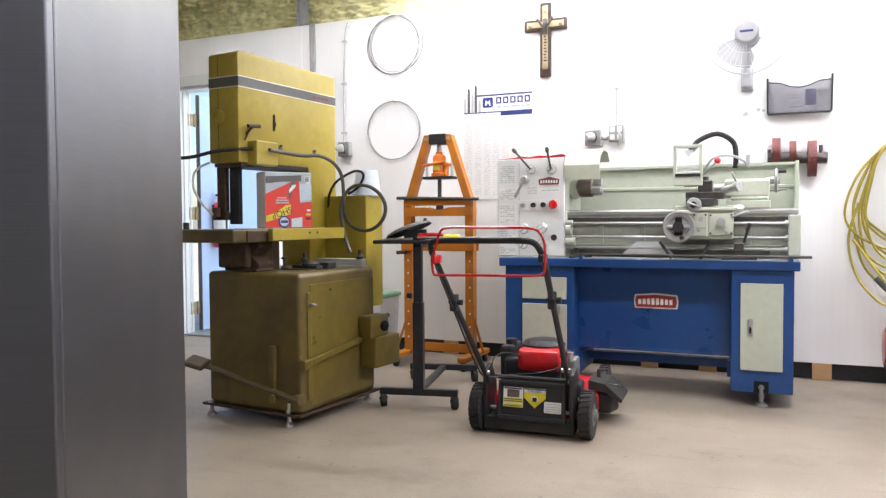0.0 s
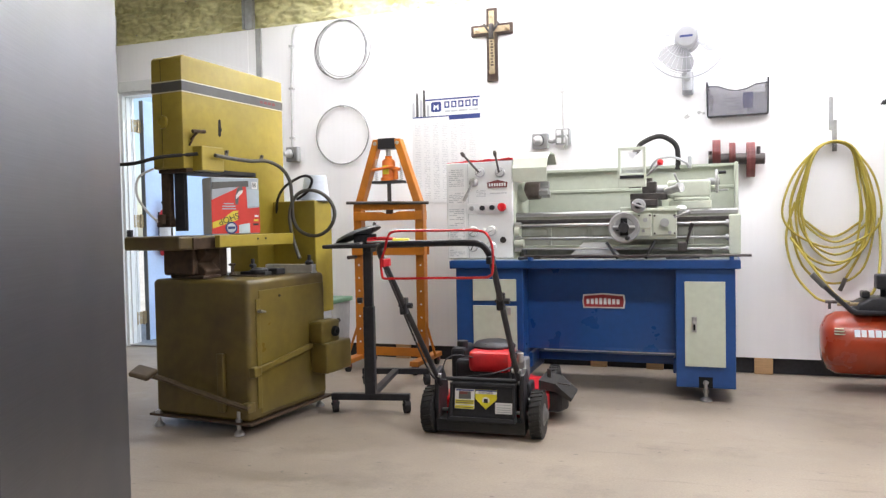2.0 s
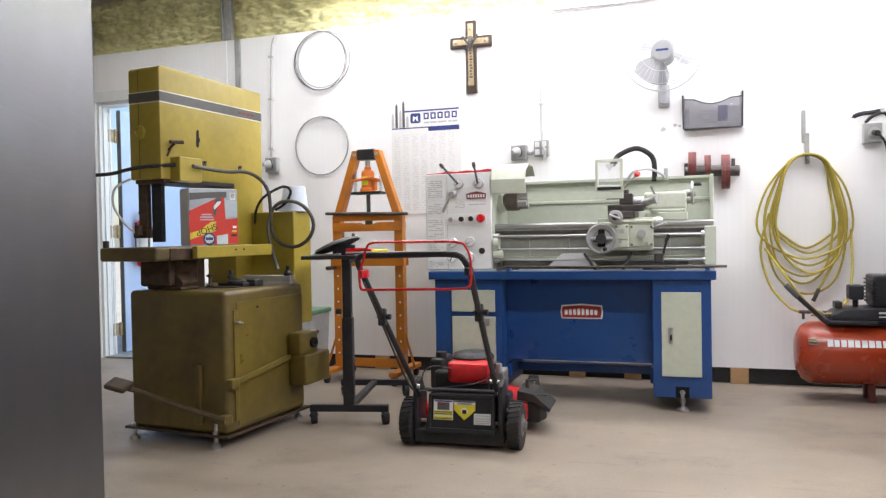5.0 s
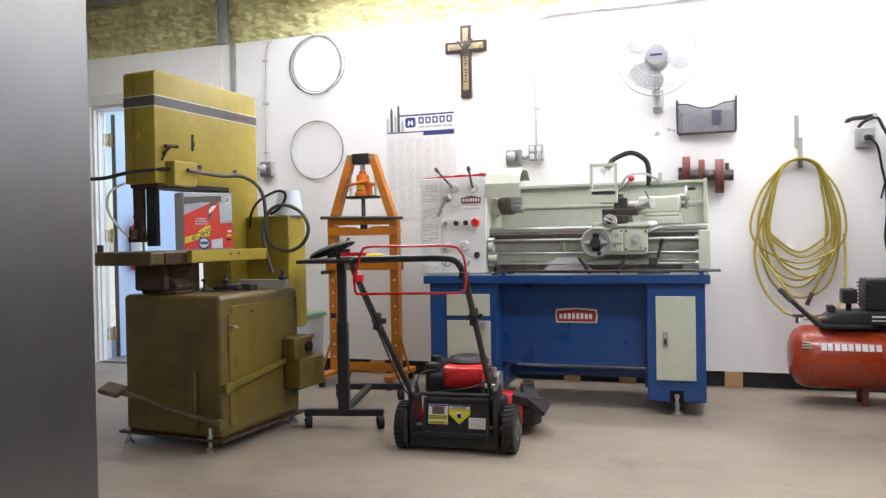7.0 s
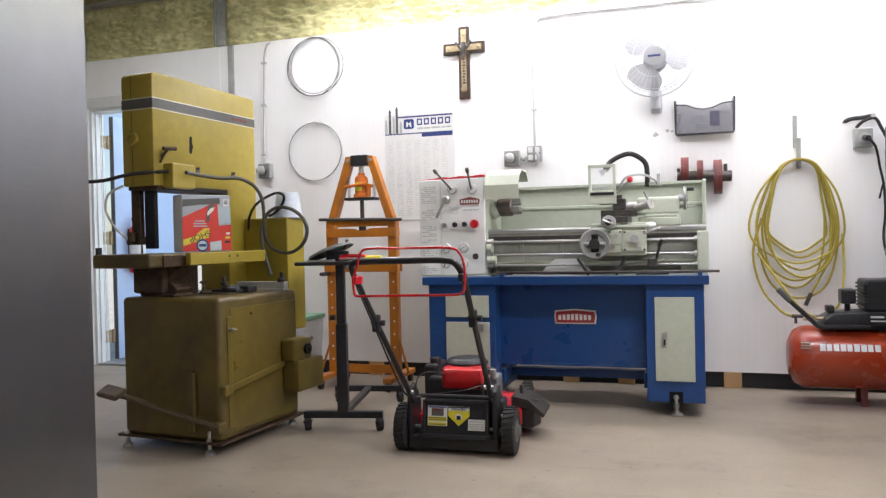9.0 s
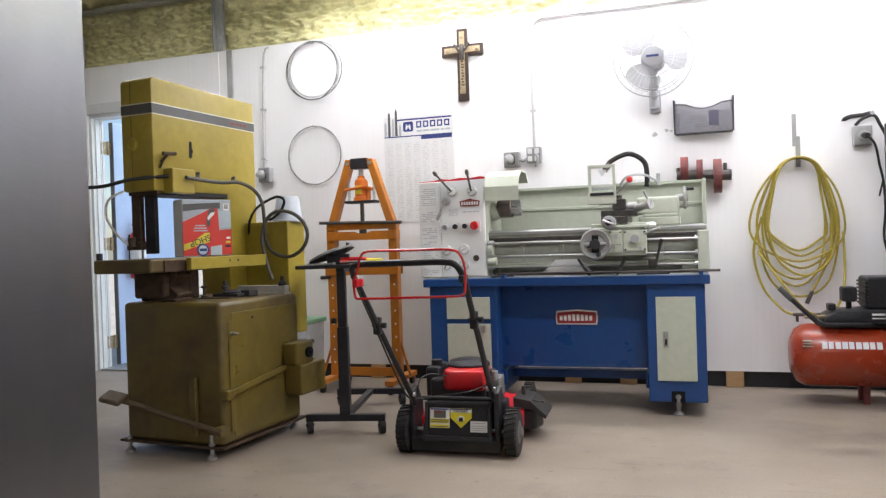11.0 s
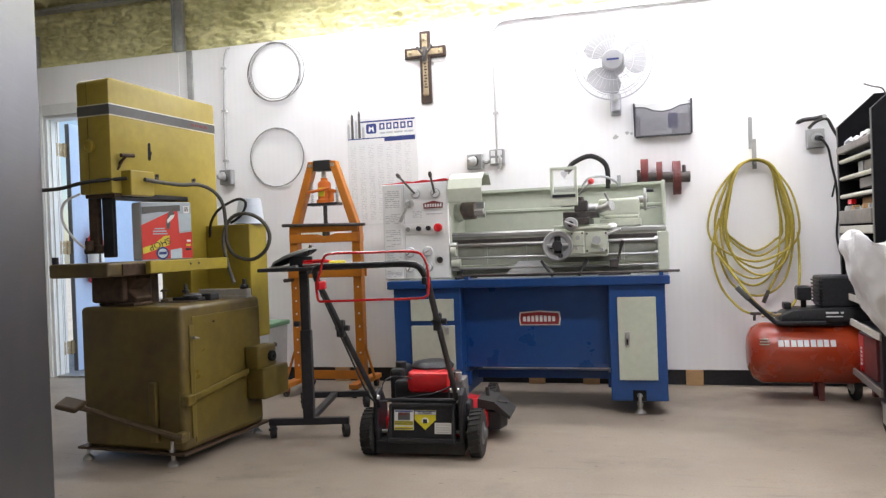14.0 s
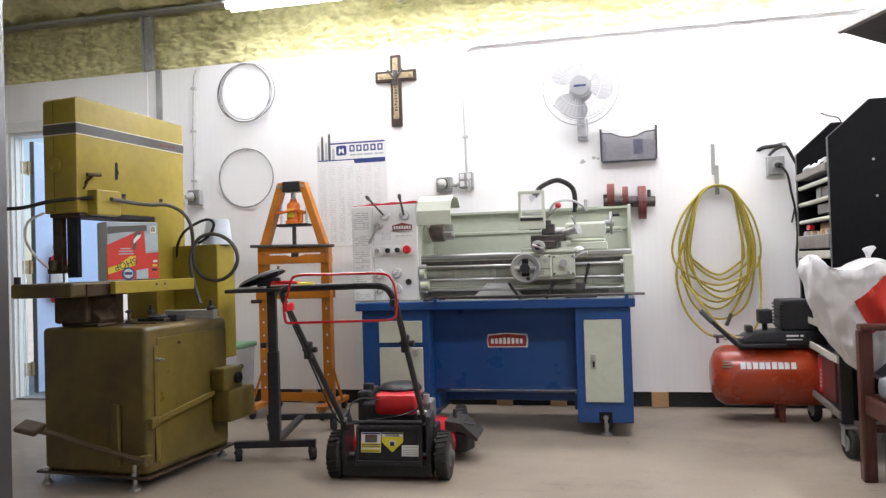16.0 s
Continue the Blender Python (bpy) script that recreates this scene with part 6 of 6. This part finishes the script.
for x, z, r, w in ((-0.105, 0.040, 0.075, 0.044), (-0.02, 0.030, 0.064, 0.034), (0.078, -0.008, 0.100, 0.044)):
    part("pulley", turned([(r * 0.5, -w / 2), (r, -w / 2), (r, -w / 4), (r * 0.985, 0), (r, w / 4), (r, w / 2), (r * 0.5, w / 2)], (x, 0, z), (1, 0, 0), 30), M_RED_DULL, pu, "dull red painted pulley")
for x, z in ((-0.14, 0.05), (0.12, 0.065)):
    part("set_screw", rod((x, -0.01, 0.02), (x, -0.01, z), 0.011, 8), M_DARK_STEEL, pu)

# torn paint marks
mk = thing("wall_mark", pose(-0.13, WALL_Y - 0.001, 1.535), "small torn patches on the wall panel", "mark")
for i, (x, z, r) in enumerate(((-0.05, -0.01, 0.018), (0.02, 0.01, 0.013), (0.045, 0.005, 0.010))):
    pts = [(x + r * random.Random(i * 20 + k).uniform(0.6, 1.3) * math.cos(k * 0.7), z + r * random.Random(i * 31 + k).uniform(0.5, 1.0) * math.sin(k * 0.7)) for k in range(9)]
    part("chip", prism(pts, "y", -0.0012, 0.0), M_CONDUIT, mk)

# yellow air hose on its hook
hs = thing("air_hose", pose(0.592, WALL_Y, 1.30), "long yellow rubber air hose coiled on a wall hook", "hose")
part("hook", join(box(-0.012, 0.010, -0.010, -0.001, 0.10, 0.285, 0.002), box(0.004, 0.028, -0.014, -0.004, -0.02, 0.155, 0.002), rod((0.012, -0.005, 0.012), (0.012, -0.085, 0.004), 0.008, 10)), M_BEAM, hs, "grey metal hook strip")
rnd = random.Random(12)
for i in range(8):
    w = (0.155, 0.17, 0.185, 0.20, 0.165, 0.215, 0.25, 0.18)[i]
    drop = (0.50, 0.53, 0.60, 0.66, 0.70, 0.76, 0.56, 0.64)[i]
    y = -0.018 - 0.010 * i
    sh = rnd.uniform(-0.025, 0.03)
    pts = [(0.01, y, 0.03), (-0.085 + sh * 0.3, y, -0.015), (-w * 0.80 + sh * 0.5, y - 0.003, -0.16), (-w + sh, y, -0.36), (-w * 0.72 + sh, y, -drop * 0.86), (sh, y - 0.004, -drop), (w * 0.72 + sh, y, -drop * 0.88), (w * 0.98 + sh, y, -0.38), (w * 0.82 + sh * 0.5, y + 0.003, -0.17), (0.10 + sh * 0.3, y, -0.018)]
    part("coil", sweep(spline(pts, 6, True), 0.0064, 8, True), M_HOSE, hs)
part("loose_end", sweep(spline([(0.17, -0.05, -0.35), (0.16, -0.06, -0.52), (0.11, -0.07, -0.64), (0.06, -0.08, -0.73)], 6), 0.0070, 8), M_HOSE, hs)
part("coupling", rod((0.06, -0.08, -0.73), (0.03, -0.082, -0.80), 0.012, 10), M_DARK_STEEL, hs)
part("supply_end", sweep(spline([(-0.19, -0.05, -0.30), (-0.24, -0.07, -0.50), (-0.20, -0.12, -0.70), (-0.11, -0.18, -0.82), (-0.06, -0.23, -0.845)], 6), 0.0070, 8), M_HOSE, hs)
part("supply_end", sweep(spline([(0.23, -0.05, -0.40), (0.22, -0.12, -0.65), (0.17, -0.20, -0.80), (0.06, -0.25, -0.845), (-0.02, -0.28, -0.80), (-0.12, -0.24, -0.66), (-0.22, -0.12, -0.5)], 6), 0.0070, 8), M_HOSE, hs)
part("valve", join(rod((-0.06, -0.23, -0.845), (0.10, -0.26, -0.845), 0.010, 10), rod((-0.04, -0.235, -0.845), (-0.04, -0.235, -0.885), 0.008, 8)), M_DARK_STEEL, hs)

# ---- air compressor ----
cp = thing("air_compressor", pose(0.82, 4.47, 0), "rust red tank air compressor with a black motor on top", "compressor")
tank = part("tank", turned([(0.02, 0.0), (0.09, 0.004), (0.14, 0.028), (0.163, 0.07), (0.165, 0.10), (0.165, 0.52), (0.163, 0.56), (0.14, 0.60), (0.09, 0.622), (0.02, 0.626)], (-0.325, 0, 0.25), (1, 0, 0), 40), M_TANK, cp, "rust red painted air tank", smooth=True)
for i in range(9):
    x = -0.185 + i * 0.0315
    segs = [box(x, x + (0.026, 0.023, 0.025)[i % 3], -0.172, -0.148, 0.303, 0.336)]
    for b in segs:
        for v in b.verts:
            v.co.y = -math.sqrt(max(0.0001, 0.1665 ** 2 - (v.co.z - 0.25) ** 2)) - 0.0012 if v.co.y < -0.16 else -0.13
    part("letter_bar", join(*segs), M_WHITE, tank)
part("pinstripe", join(*[box(-0.275, -0.235 + 0.004 * i, -0.158, -0.140, 0.340 - i * 0.014, 0.344 - i * 0.014, 0) for i in range(3)]), M_LINE, tank)
for x in (0.035, 0.33):
    part("foot", prism([(-0.055, 0.0), (-0.035, 0.0), (-0.03, 0.10), (0.05, 0.10), (0.07, 0.0), (0.11, 0.0), (0.10, 0.13), (-0.07, 0.13)], "x", x - 0.014, x + 0.014), M_RED_DULL, cp)
part("saddle", box(-0.18, 0.30, -0.10, 0.10, 0.405, 0.430, 0.006), M_BLACK_METAL, cp)
part("shroud", prism([(-0.165, 0.428), (-0.155, 0.465), (-0.10, 0.492), (0.06, 0.500), (0.30, 0.500), (0.30, 0.428)], "y", -0.12, 0.10, 0.012), M_BLACK, cp, "black belt shroud", smooth=True)
part("motor", join(box(0.035, 0.29, -0.10, 0.10, 0.50, 0.665, 0.014, 3)), M_BLACK, cp, "black finned motor")
for i in range(7):
    part("cooling_fin", box(0.028, 0.05, -0.104, 0.104, 0.52 + i * 0.019, 0.528 + i * 0.019), M_BLACK, cp)
part("air_filter", join(box(-0.068, 0.004, -0.05, 0.04, 0.535, 0.612, 0.010), rod((-0.03, 0, 0.49), (-0.03, 0, 0.54), 0.014, 12)), M_BLACK, cp)
part("pressure_switch", box(-0.135, -0.098, -0.05, 0.03, 0.49, 0.525, 0.006), M_BLACK, cp)
part("print_bar", join(box(0.055, 0.115, -0.1225, -0.1200, 0.470, 0.480), box(0.055, 0.135, -0.1225, -0.1200, 0.452, 0.458), box(0.125, 0.14, -0.1225, -0.1200, 0.470, 0.480)), M_PAPER, cp)
part("manifold", join(rod((-0.25, -0.05, 0.455), (-0.13, -0.05, 0.46), 0.009, 10), rod((-0.20, -0.05, 0.43), (-0.20, -0.05, 0.47), 0.012, 8)), M_BRASS, cp)
part("carry_handle", sweep([(-0.365, -0.13, 0.605), (-0.30, -0.13, 0.535), (-0.21, -0.13, 0.445), (-0.195, -0.13, 0.430), (-0.17, -0.13, 0.423), (0.05, -0.13, 0.423)], 0.012, 10), M_BLACK_METAL, cp, "black tubular handle")
part("handle_grip", rod((-0.378, -0.13, 0.619), (-0.32, -0.13, 0.556), 0.0150, 12), M_STRIPE, cp)

# ---- tool cart with rack ----
M_SLAT = surface("pale_plastic_rail", (0.55, 0.53, 0.47), 0.5, spread=0.08)
M_RACK = surface("black_laminate", (0.006, 0.006, 0.007), 0.85, grain=30, spread=0.2, amount=0.3, dirt=(0.014, 0.012, 0.011), bump=0.05)
M_RACK.node_tree.nodes["Principled BSDF"].inputs["Specular IOR Level"].default_value = 0.15
M_BIN = surface("clear_grey_bin", (0.22, 0.20, 0.18), 0.4, spread=0.15)
rkx = 0.992
rack = thing("parts_rack", pose(rkx, 4.19, 0.60), "black parts rack with pale rails and full drawers on the cart", "rack")
side = [(0.0, -0.042), (0.0, 0.855), (0.185, 1.022), (0.52, 1.022), (0.52, -0.042)]
for y in (-0.335, 0.31):
    sp = part("side_panel", prism(side, "y", y, y + 0.018, 0.002), M_RACK, rack, "black side panel with a chamfered top")
    part("panel_edge", join(box(-0.004, 0.0, y + 0.001, y + 0.017, -0.042, 0.855), prism([(-0.004, 0.855), (0.181, 1.022), (0.185, 1.022), (0.0, 0.855)], "y", y + 0.001, y + 0.017)), M_STRIPE, sp)
    for x, z in ((0.19, 0.74), (0.20, 0.57)):
        part("screw_cap", rod((x, y - 0.001, z), (x, y - 0.004, z), 0.006, 10), M_CHROME, sp)
part("back_panel", box(0.505, 0.52, -0.317, 0.31, 0.0, 1.02), M_RACK, rack)
for i, z in enumerate((0.665, 0.575, 0.480)):
    part("rail", sweep([(0.012, -0.317, z), (0.012, 0.31, z)], 0.0115, 10), M_SLAT, rack, "pale round rail")
    part("shelf", box(0.02, 0.50, -0.316, 0.309, z - 0.012, z - 0.004, m=pose(0, 0, 0)), M_RACK, rack)
for i, (y0, y1, z0, z1, mm) in enumerate(((-0.30, 0.05, 0.51, 0.56, M_BIN), (-0.20, -0.02, 0.595, 0.645, M_BIN), (0.02, 0.12, 0.595, 0.65, M_GREY_PLASTIC), (-0.30, 0.08, 0.40, 0.465, M_PINE), (-0.15, 0.06, 0.415, 0.46, M_BIN))):
    part("drawer", box(0.035 + 0.006 * i, 0.30, y0, y1, z0, z1, 0.004), mm, rack, "half-full parts drawer")
part("top_bin", box(-0.012, 0.06, -0.315, 0.308, 0.705, 0.742, 0.006), M_BIN, rack, "grey bin lip heaped with small parts")
rnd = random.Random(5)
for i in range(14):
    y, r = rnd.uniform(-0.29, 0.25), rnd.uniform(0.010, 0.024)
    part("small_part", rod((0.02, y, 0.742), (0.02 + rnd.uniform(-0.02, 0.03), y + rnd.uniform(-0.02, 0.02), 0.742 + r), r, 8), (M_STEEL, M_GREY_PLASTIC, M_WHITE)[i % 3], rack)
part("low_bin", box(-0.010, 0.06, -0.315, 0.308, 0.335, 0.405, 0.006), M_BIN, rack)
part("low_bin", box(-0.008, 0.06, -0.315, 0.308, 0.285, 0.325, 0.006), M_SLAT, rack)
for i in range(12):
    y, q = rnd.uniform(-0.29, 0.25), rnd.uniform(0.008, 0.02)
    part("small_part", box(0.0, 0.03, y, y + 2 * q, 0.402, 0.408 + q, 0.002, m=pose(0, 0, 0, 0, 0, rnd.uniform(-4, 4))), (M_STEEL, M_PINE, M_GREY_PLASTIC)[i % 3], rack)
part("base_shelf", box(0.0, 0.505, -0.317, 0.31, -0.042, -0.022), M_RACK, rack)
part("red_tag", box(0.005, 0.03, 0.10, 0.17, 0.435, 0.46, 0.003), M_RED, rack)
part("wire", sweep(spline([(0.23, 0.30, 1.018), (0.215, 0.30, 1.045), (0.17, 0.30, 1.058), (0.13, 0.30, 1.075)], 5), 0.0035, 6), M_CABLE, rack)

cart = thing("tool_cart", pose(0.986, 4.13, 0, 0, 0, -2.65), "black steel tool cart on rubber casters", "cart")
for x0, y0 in ((0.0, -0.42), (0.0, 0.36), (0.46, -0.42), (0.46, 0.36)):
    part("leg", box(x0, x0 + 0.05, y0, y0 + 0.05, 0.14, 0.556, 0.004), M_BLACK_METAL, cart)
    c = part("caster", turned([(0.03, -0.016), (0.060, -0.016), (0.066, -0.008), (0.066, 0.008), (0.060, 0.016), (0.03, 0.016)], (x0 + 0.025, y0 - 0.03, 0.066), (1, 0.2, 0), 26), M_RUBBER, cart, "rubber caster with a grey rim")
    part("caster_rim", rod((x0 + 0.006, y0 - 0.03, 0.066), (x0 + 0.044, y0 - 0.03, 0.066), 0.036, 20), M_GREY_PLASTIC, c)
    part("caster_fork", join(box(x0 - 0.002, x0 + 0.003, y0 - 0.05, y0 + 0.02, 0.05, 0.14, 0.002), box(x0 + 0.047, x0 + 0.052, y0 - 0.05, y0 + 0.02, 0.05, 0.14, 0.002), box(x0 - 0.002, x0 + 0.052, y0 - 0.05, y0 + 0.04, 0.13, 0.142, 0.002)), M_CHROME, c)
for z in (0.165, 0.415, 0.544):
    sh = part("shelf", box(0.004, 0.505, -0.415, 0.405, z, z + 0.012), M_BLACK_METAL, cart)
    part("shelf_lip", box(-0.008, 0.004, -0.415, 0.405, z - 0.004, z + 0.030, 0.003), M_SLAT if z > 0.4 else M_BIN, sh)
part("end_panel", box(0.05, 0.46, -0.419, -0.405, 0.16, 0.54), M_RACK, cart)
rb = thing("red_box", pose(1.02, 4.17, 0.178), "dark red cardboard box on the lower cart shelf", "box")
part("box_body", box(0.0, 0.22, -0.16, 0.16, 0.0, 0.20, 0.004), M_RED_DULL, rb)
part("label", box(-0.0015, 0.0, 0.06, 0.155, 0.01, 0.19), M_RED, rb)
part("print_bar", join(*[box(-0.003, -0.0018, 0.085, 0.115, z, z + 0.012) for z in (0.04, 0.06, 0.08, 0.10, 0.12)]), M_PAPER, rb)
part("top_flap", box(0.0, 0.22, -0.10, 0.14, 0.2, 0.206), M_CARTON, rb)


# ---- plastic bag on the cart's end shelf ----
def carrier_bag():
    t = thing("plastic_bag", pose(1.008, 3.53, 0.41), "white plastic carrier bag with a red print, tied and full", "bag")
    # height, half width and sideways lean of the filled bag, foot to shoulder
    rows = [(0.0, 0.035, 0.015), (0.03, 0.072, 0.012), (0.12, 0.125, 0.005), (0.22, 0.162, -0.005), (0.32, 0.190, -0.012), (0.39, 0.205, -0.015), (0.43, 0.200, -0.016)]

    def at(z):
        for (z0, w0, c0), (z1, w1, c1) in zip(rows, rows[1:]):
            if z <= z1:
                f = (z - z0) / (z1 - z0)
                return w0 + (w1 - w0) * f, c0 + (c1 - c0) * f
        return rows[-1][1:]

    def skin(a, v):
        """A point of the bag's skin: a round the bag, v from foot (0) to the tied mouth (1)."""
        z = 0.43 * min(1.0, v / 0.72)
        w, c = at(z)
        close = max(0.0, (v - 0.72) / 0.28)
        x, y = math.cos(a), math.sin(a)
        k = math.sqrt(max(0.0, 1 - close ** 2 * 0.98))
        side = x * k
        lobe = 0.085 * math.exp(-((side + 0.84) / 0.20) ** 2) + 0.048 * math.exp(-((side - 0.28) / 0.33) ** 2) - 0.02 * max(0.0, side - 0.5)
        rise = max(0.0, (v - 0.55) / 0.45) ** 0.7
        p = Vector((c + x * w * max(k, 0.03), y * (0.035 + w * 0.62) * k, z + lobe * rise))
        n = noise.fractal(Vector((x * 1.9, y * 1.9, v * 2.6)), 0.9, 2.0, 4)
        fold = math.sin(a * 11 + v * 7 + 4 * n) * 0.004 + math.sin(a * 5 - v * 13 + 3 * n) * 0.003
        crease = -abs(noise.noise(Vector((x * 3.1 + v * 2.0, y * 3.1, v * 6.0)))) * 0.022
        return p + Vector((x, y * 0.8, 0.15)) * (0.014 * n + fold + crease + 0.006) * min(1, v * 6)
    bm = bmesh.new()
    n, k = 84, 54
    rings = [[bm.verts.new(skin(2 * math.pi * j / n, i / (k - 1))) for j in range(n)] for i in range(k)]
    for a, b in zip(rings, rings[1:]):
        for j in range(n):
            bm.faces.new((a[j], a[(j + 1) % n], b[(j + 1) % n], b[j]))
    bm.faces.new(rings[0][::-1])
    bm.faces.new(rings[-1])
    part("bag_body", bm, M_BAG, t, smooth=True)
    ear = prism([(0.022, 0.470), (0.034, 0.470), (0.040, 0.492), (0.060, 0.520), (0.048, 0.528), (0.022, 0.524), (0.004, 0.514), (0.014, 0.500)], "y", -0.052, -0.040, 0.004)
    part("knot_ear", ear, M_BAG, t, smooth=True)
    # red print, laid on the skin and turned
    bm = bmesh.new()
    m = 18
    grid = []
    for i in range(m):
        row = []
        for j in range(m):
            u, q = 1.2 * i / (m - 1), j / (m - 1)
            x, z = -0.060 + 0.126 * u + 0.070 * q, 0.300 + 0.098 * u - 0.133 * q
            w, c = at(z)
            a, v = -math.acos(max(-0.97, min(0.97, (x - c) / w))), min(0.70, z * 0.72 / 0.43)
            p = skin(a, v)
            row.append(bm.verts.new(p + Vector((math.cos(a), math.sin(a), 0.1)) * 0.003))
        grid.append(row)
    for i in range(m - 1):
        for j in range(m - 1):
            bm.faces.new((grid[i][j], grid[i + 1][j], grid[i + 1][j + 1], grid[i][j + 1]))
    part("red_print", bm, M_CARTON_RED, t, "red printed square", smooth=True)
    return t


carrier_bag()
es = thing("end_shelf", pose(1.0, 3.50, 0.01), "black end shelf of the cart under the bag", "shelf")
part("board", box(0.02, 0.42, -0.19, 0.20, 0.385, 0.400, 0.003), M_BLACK_METAL, es)
for x, y in ((0.03, -0.17), (0.38, -0.17), (0.38, 0.15)):
    part("leg", box(x, x + 0.03, y, y + 0.03, -0.01, 0.386, 0.003), M_BLACK_METAL, es)

# ---- wooden armchair ----
ch = thing("armchair", pose(0.957, 3.315, 0), "dark red wooden armchair with a grey cushion", "chair")
M_CUSHION = surface("grey_cloth", (0.20, 0.21, 0.23), 0.85, grain=120, spread=0.15, bump=0.4)
for x, y, h in ((0.0, 0.0, 0.60), (0.0, -0.56, 0.60), (0.55, 0.0, 0.92), (0.55, -0.56, 0.92)):
    part("leg", box(x - 0.024, x + 0.028, y - 0.024, y + 0.024, 0.0, h, 0.006), M_WOOD, ch)
for y in (0.0, -0.56):
    part("arm", box(-0.018, 0.58, y - 0.035, y + 0.035, 0.60, 0.625, 0.008), M_WOOD, ch)
    part("side_rail", box(0.026, 0.53, y - 0.012, y + 0.012, 0.275, 0.345, 0.004), M_WOOD, ch)
    part("stretcher", box(0.026, 0.53, y - 0.012, y + 0.012, 0.195, 0.225, 0.004), M_WOOD, ch)
part("front_rail", box(-0.012, 0.012, -0.537, -0.024, 0.275, 0.345, 0.004), M_WOOD, ch)
part("back_rail", box(0.54, 0.565, -0.537, -0.024, 0.86, 0.91, 0.004), M_WOOD, ch)
for i in range(5):
    part("back_slat", box(0.545, 0.56, -0.48 + i * 0.095, -0.44 + i * 0.095, 0.38, 0.865, 0.003), M_WOOD, ch)
part("cushion", box(0.03, 0.53, -0.53, -0.03, 0.335, 0.425, 0.028, 4), M_CUSHION, ch, "grey seat cushion", smooth=True)

# ---- tilted panel hung from the ceiling ----
M_PANEL = surface("dark_grey_panel", (0.075, 0.075, 0.08), 0.5, spread=0.1)
corner, up_side, low_side = Vector((0.891, 3.256, 1.788)), Vector((0.935, 2.967, 1.813)), Vector((1.090, 3.339, 1.738))
ex = (low_side - corner).normalized()
ez = ex.cross(up_side - corner).normalized()
ey = ez.cross(ex)
hp = thing("hanging_panel", Matrix.Translation(corner) @ Matrix((ex, ey, ez)).transposed().to_4x4(), "dark grey flat panel with a pale edge hung from the ceiling", "panel")
part("panel_body", box(0.02, 0.62, 0.0, 0.50, -0.03, 0.0, 0.004), M_PANEL, hp)
part("panel_edge", box(0.0, 0.02, -0.004, 0.505, -0.038, 0.006, 0.003), M_BEAM, hp)
part("hanger", rod((0.30, 0.25, -0.015), hp.matrix_world.inverted() @ (hp.matrix_world @ Vector((0.30, 0.25, 0)) + Vector((0, 0, 2.84 - (hp.matrix_world @ Vector((0.30, 0.25, 0))).z))), 0.012, 10), M_BEAM, hp)

# ---- stainless cabinet beside the camera ----
sc = thing("steel_cabinet", pose(-0.834, 0.683, 0, 0, 0, 28.5), "tall brushed stainless steel cabinet, smudged and faintly reflecting", "cabinet")
part("body", box(-0.78, 0.0, 0.0, 0.60, 0.08, 1.95, 0.003), M_STAINLESS, sc)
part("front_door", box(-0.779, -0.0006, -0.022, -0.0008, 0.10, 1.93, 0.0025), M_STAINLESS, sc, "flat stainless door")
part("plinth", box(-0.75, -0.03, 0.03, 0.57, 0.0, 0.081), M_BLACK, sc)
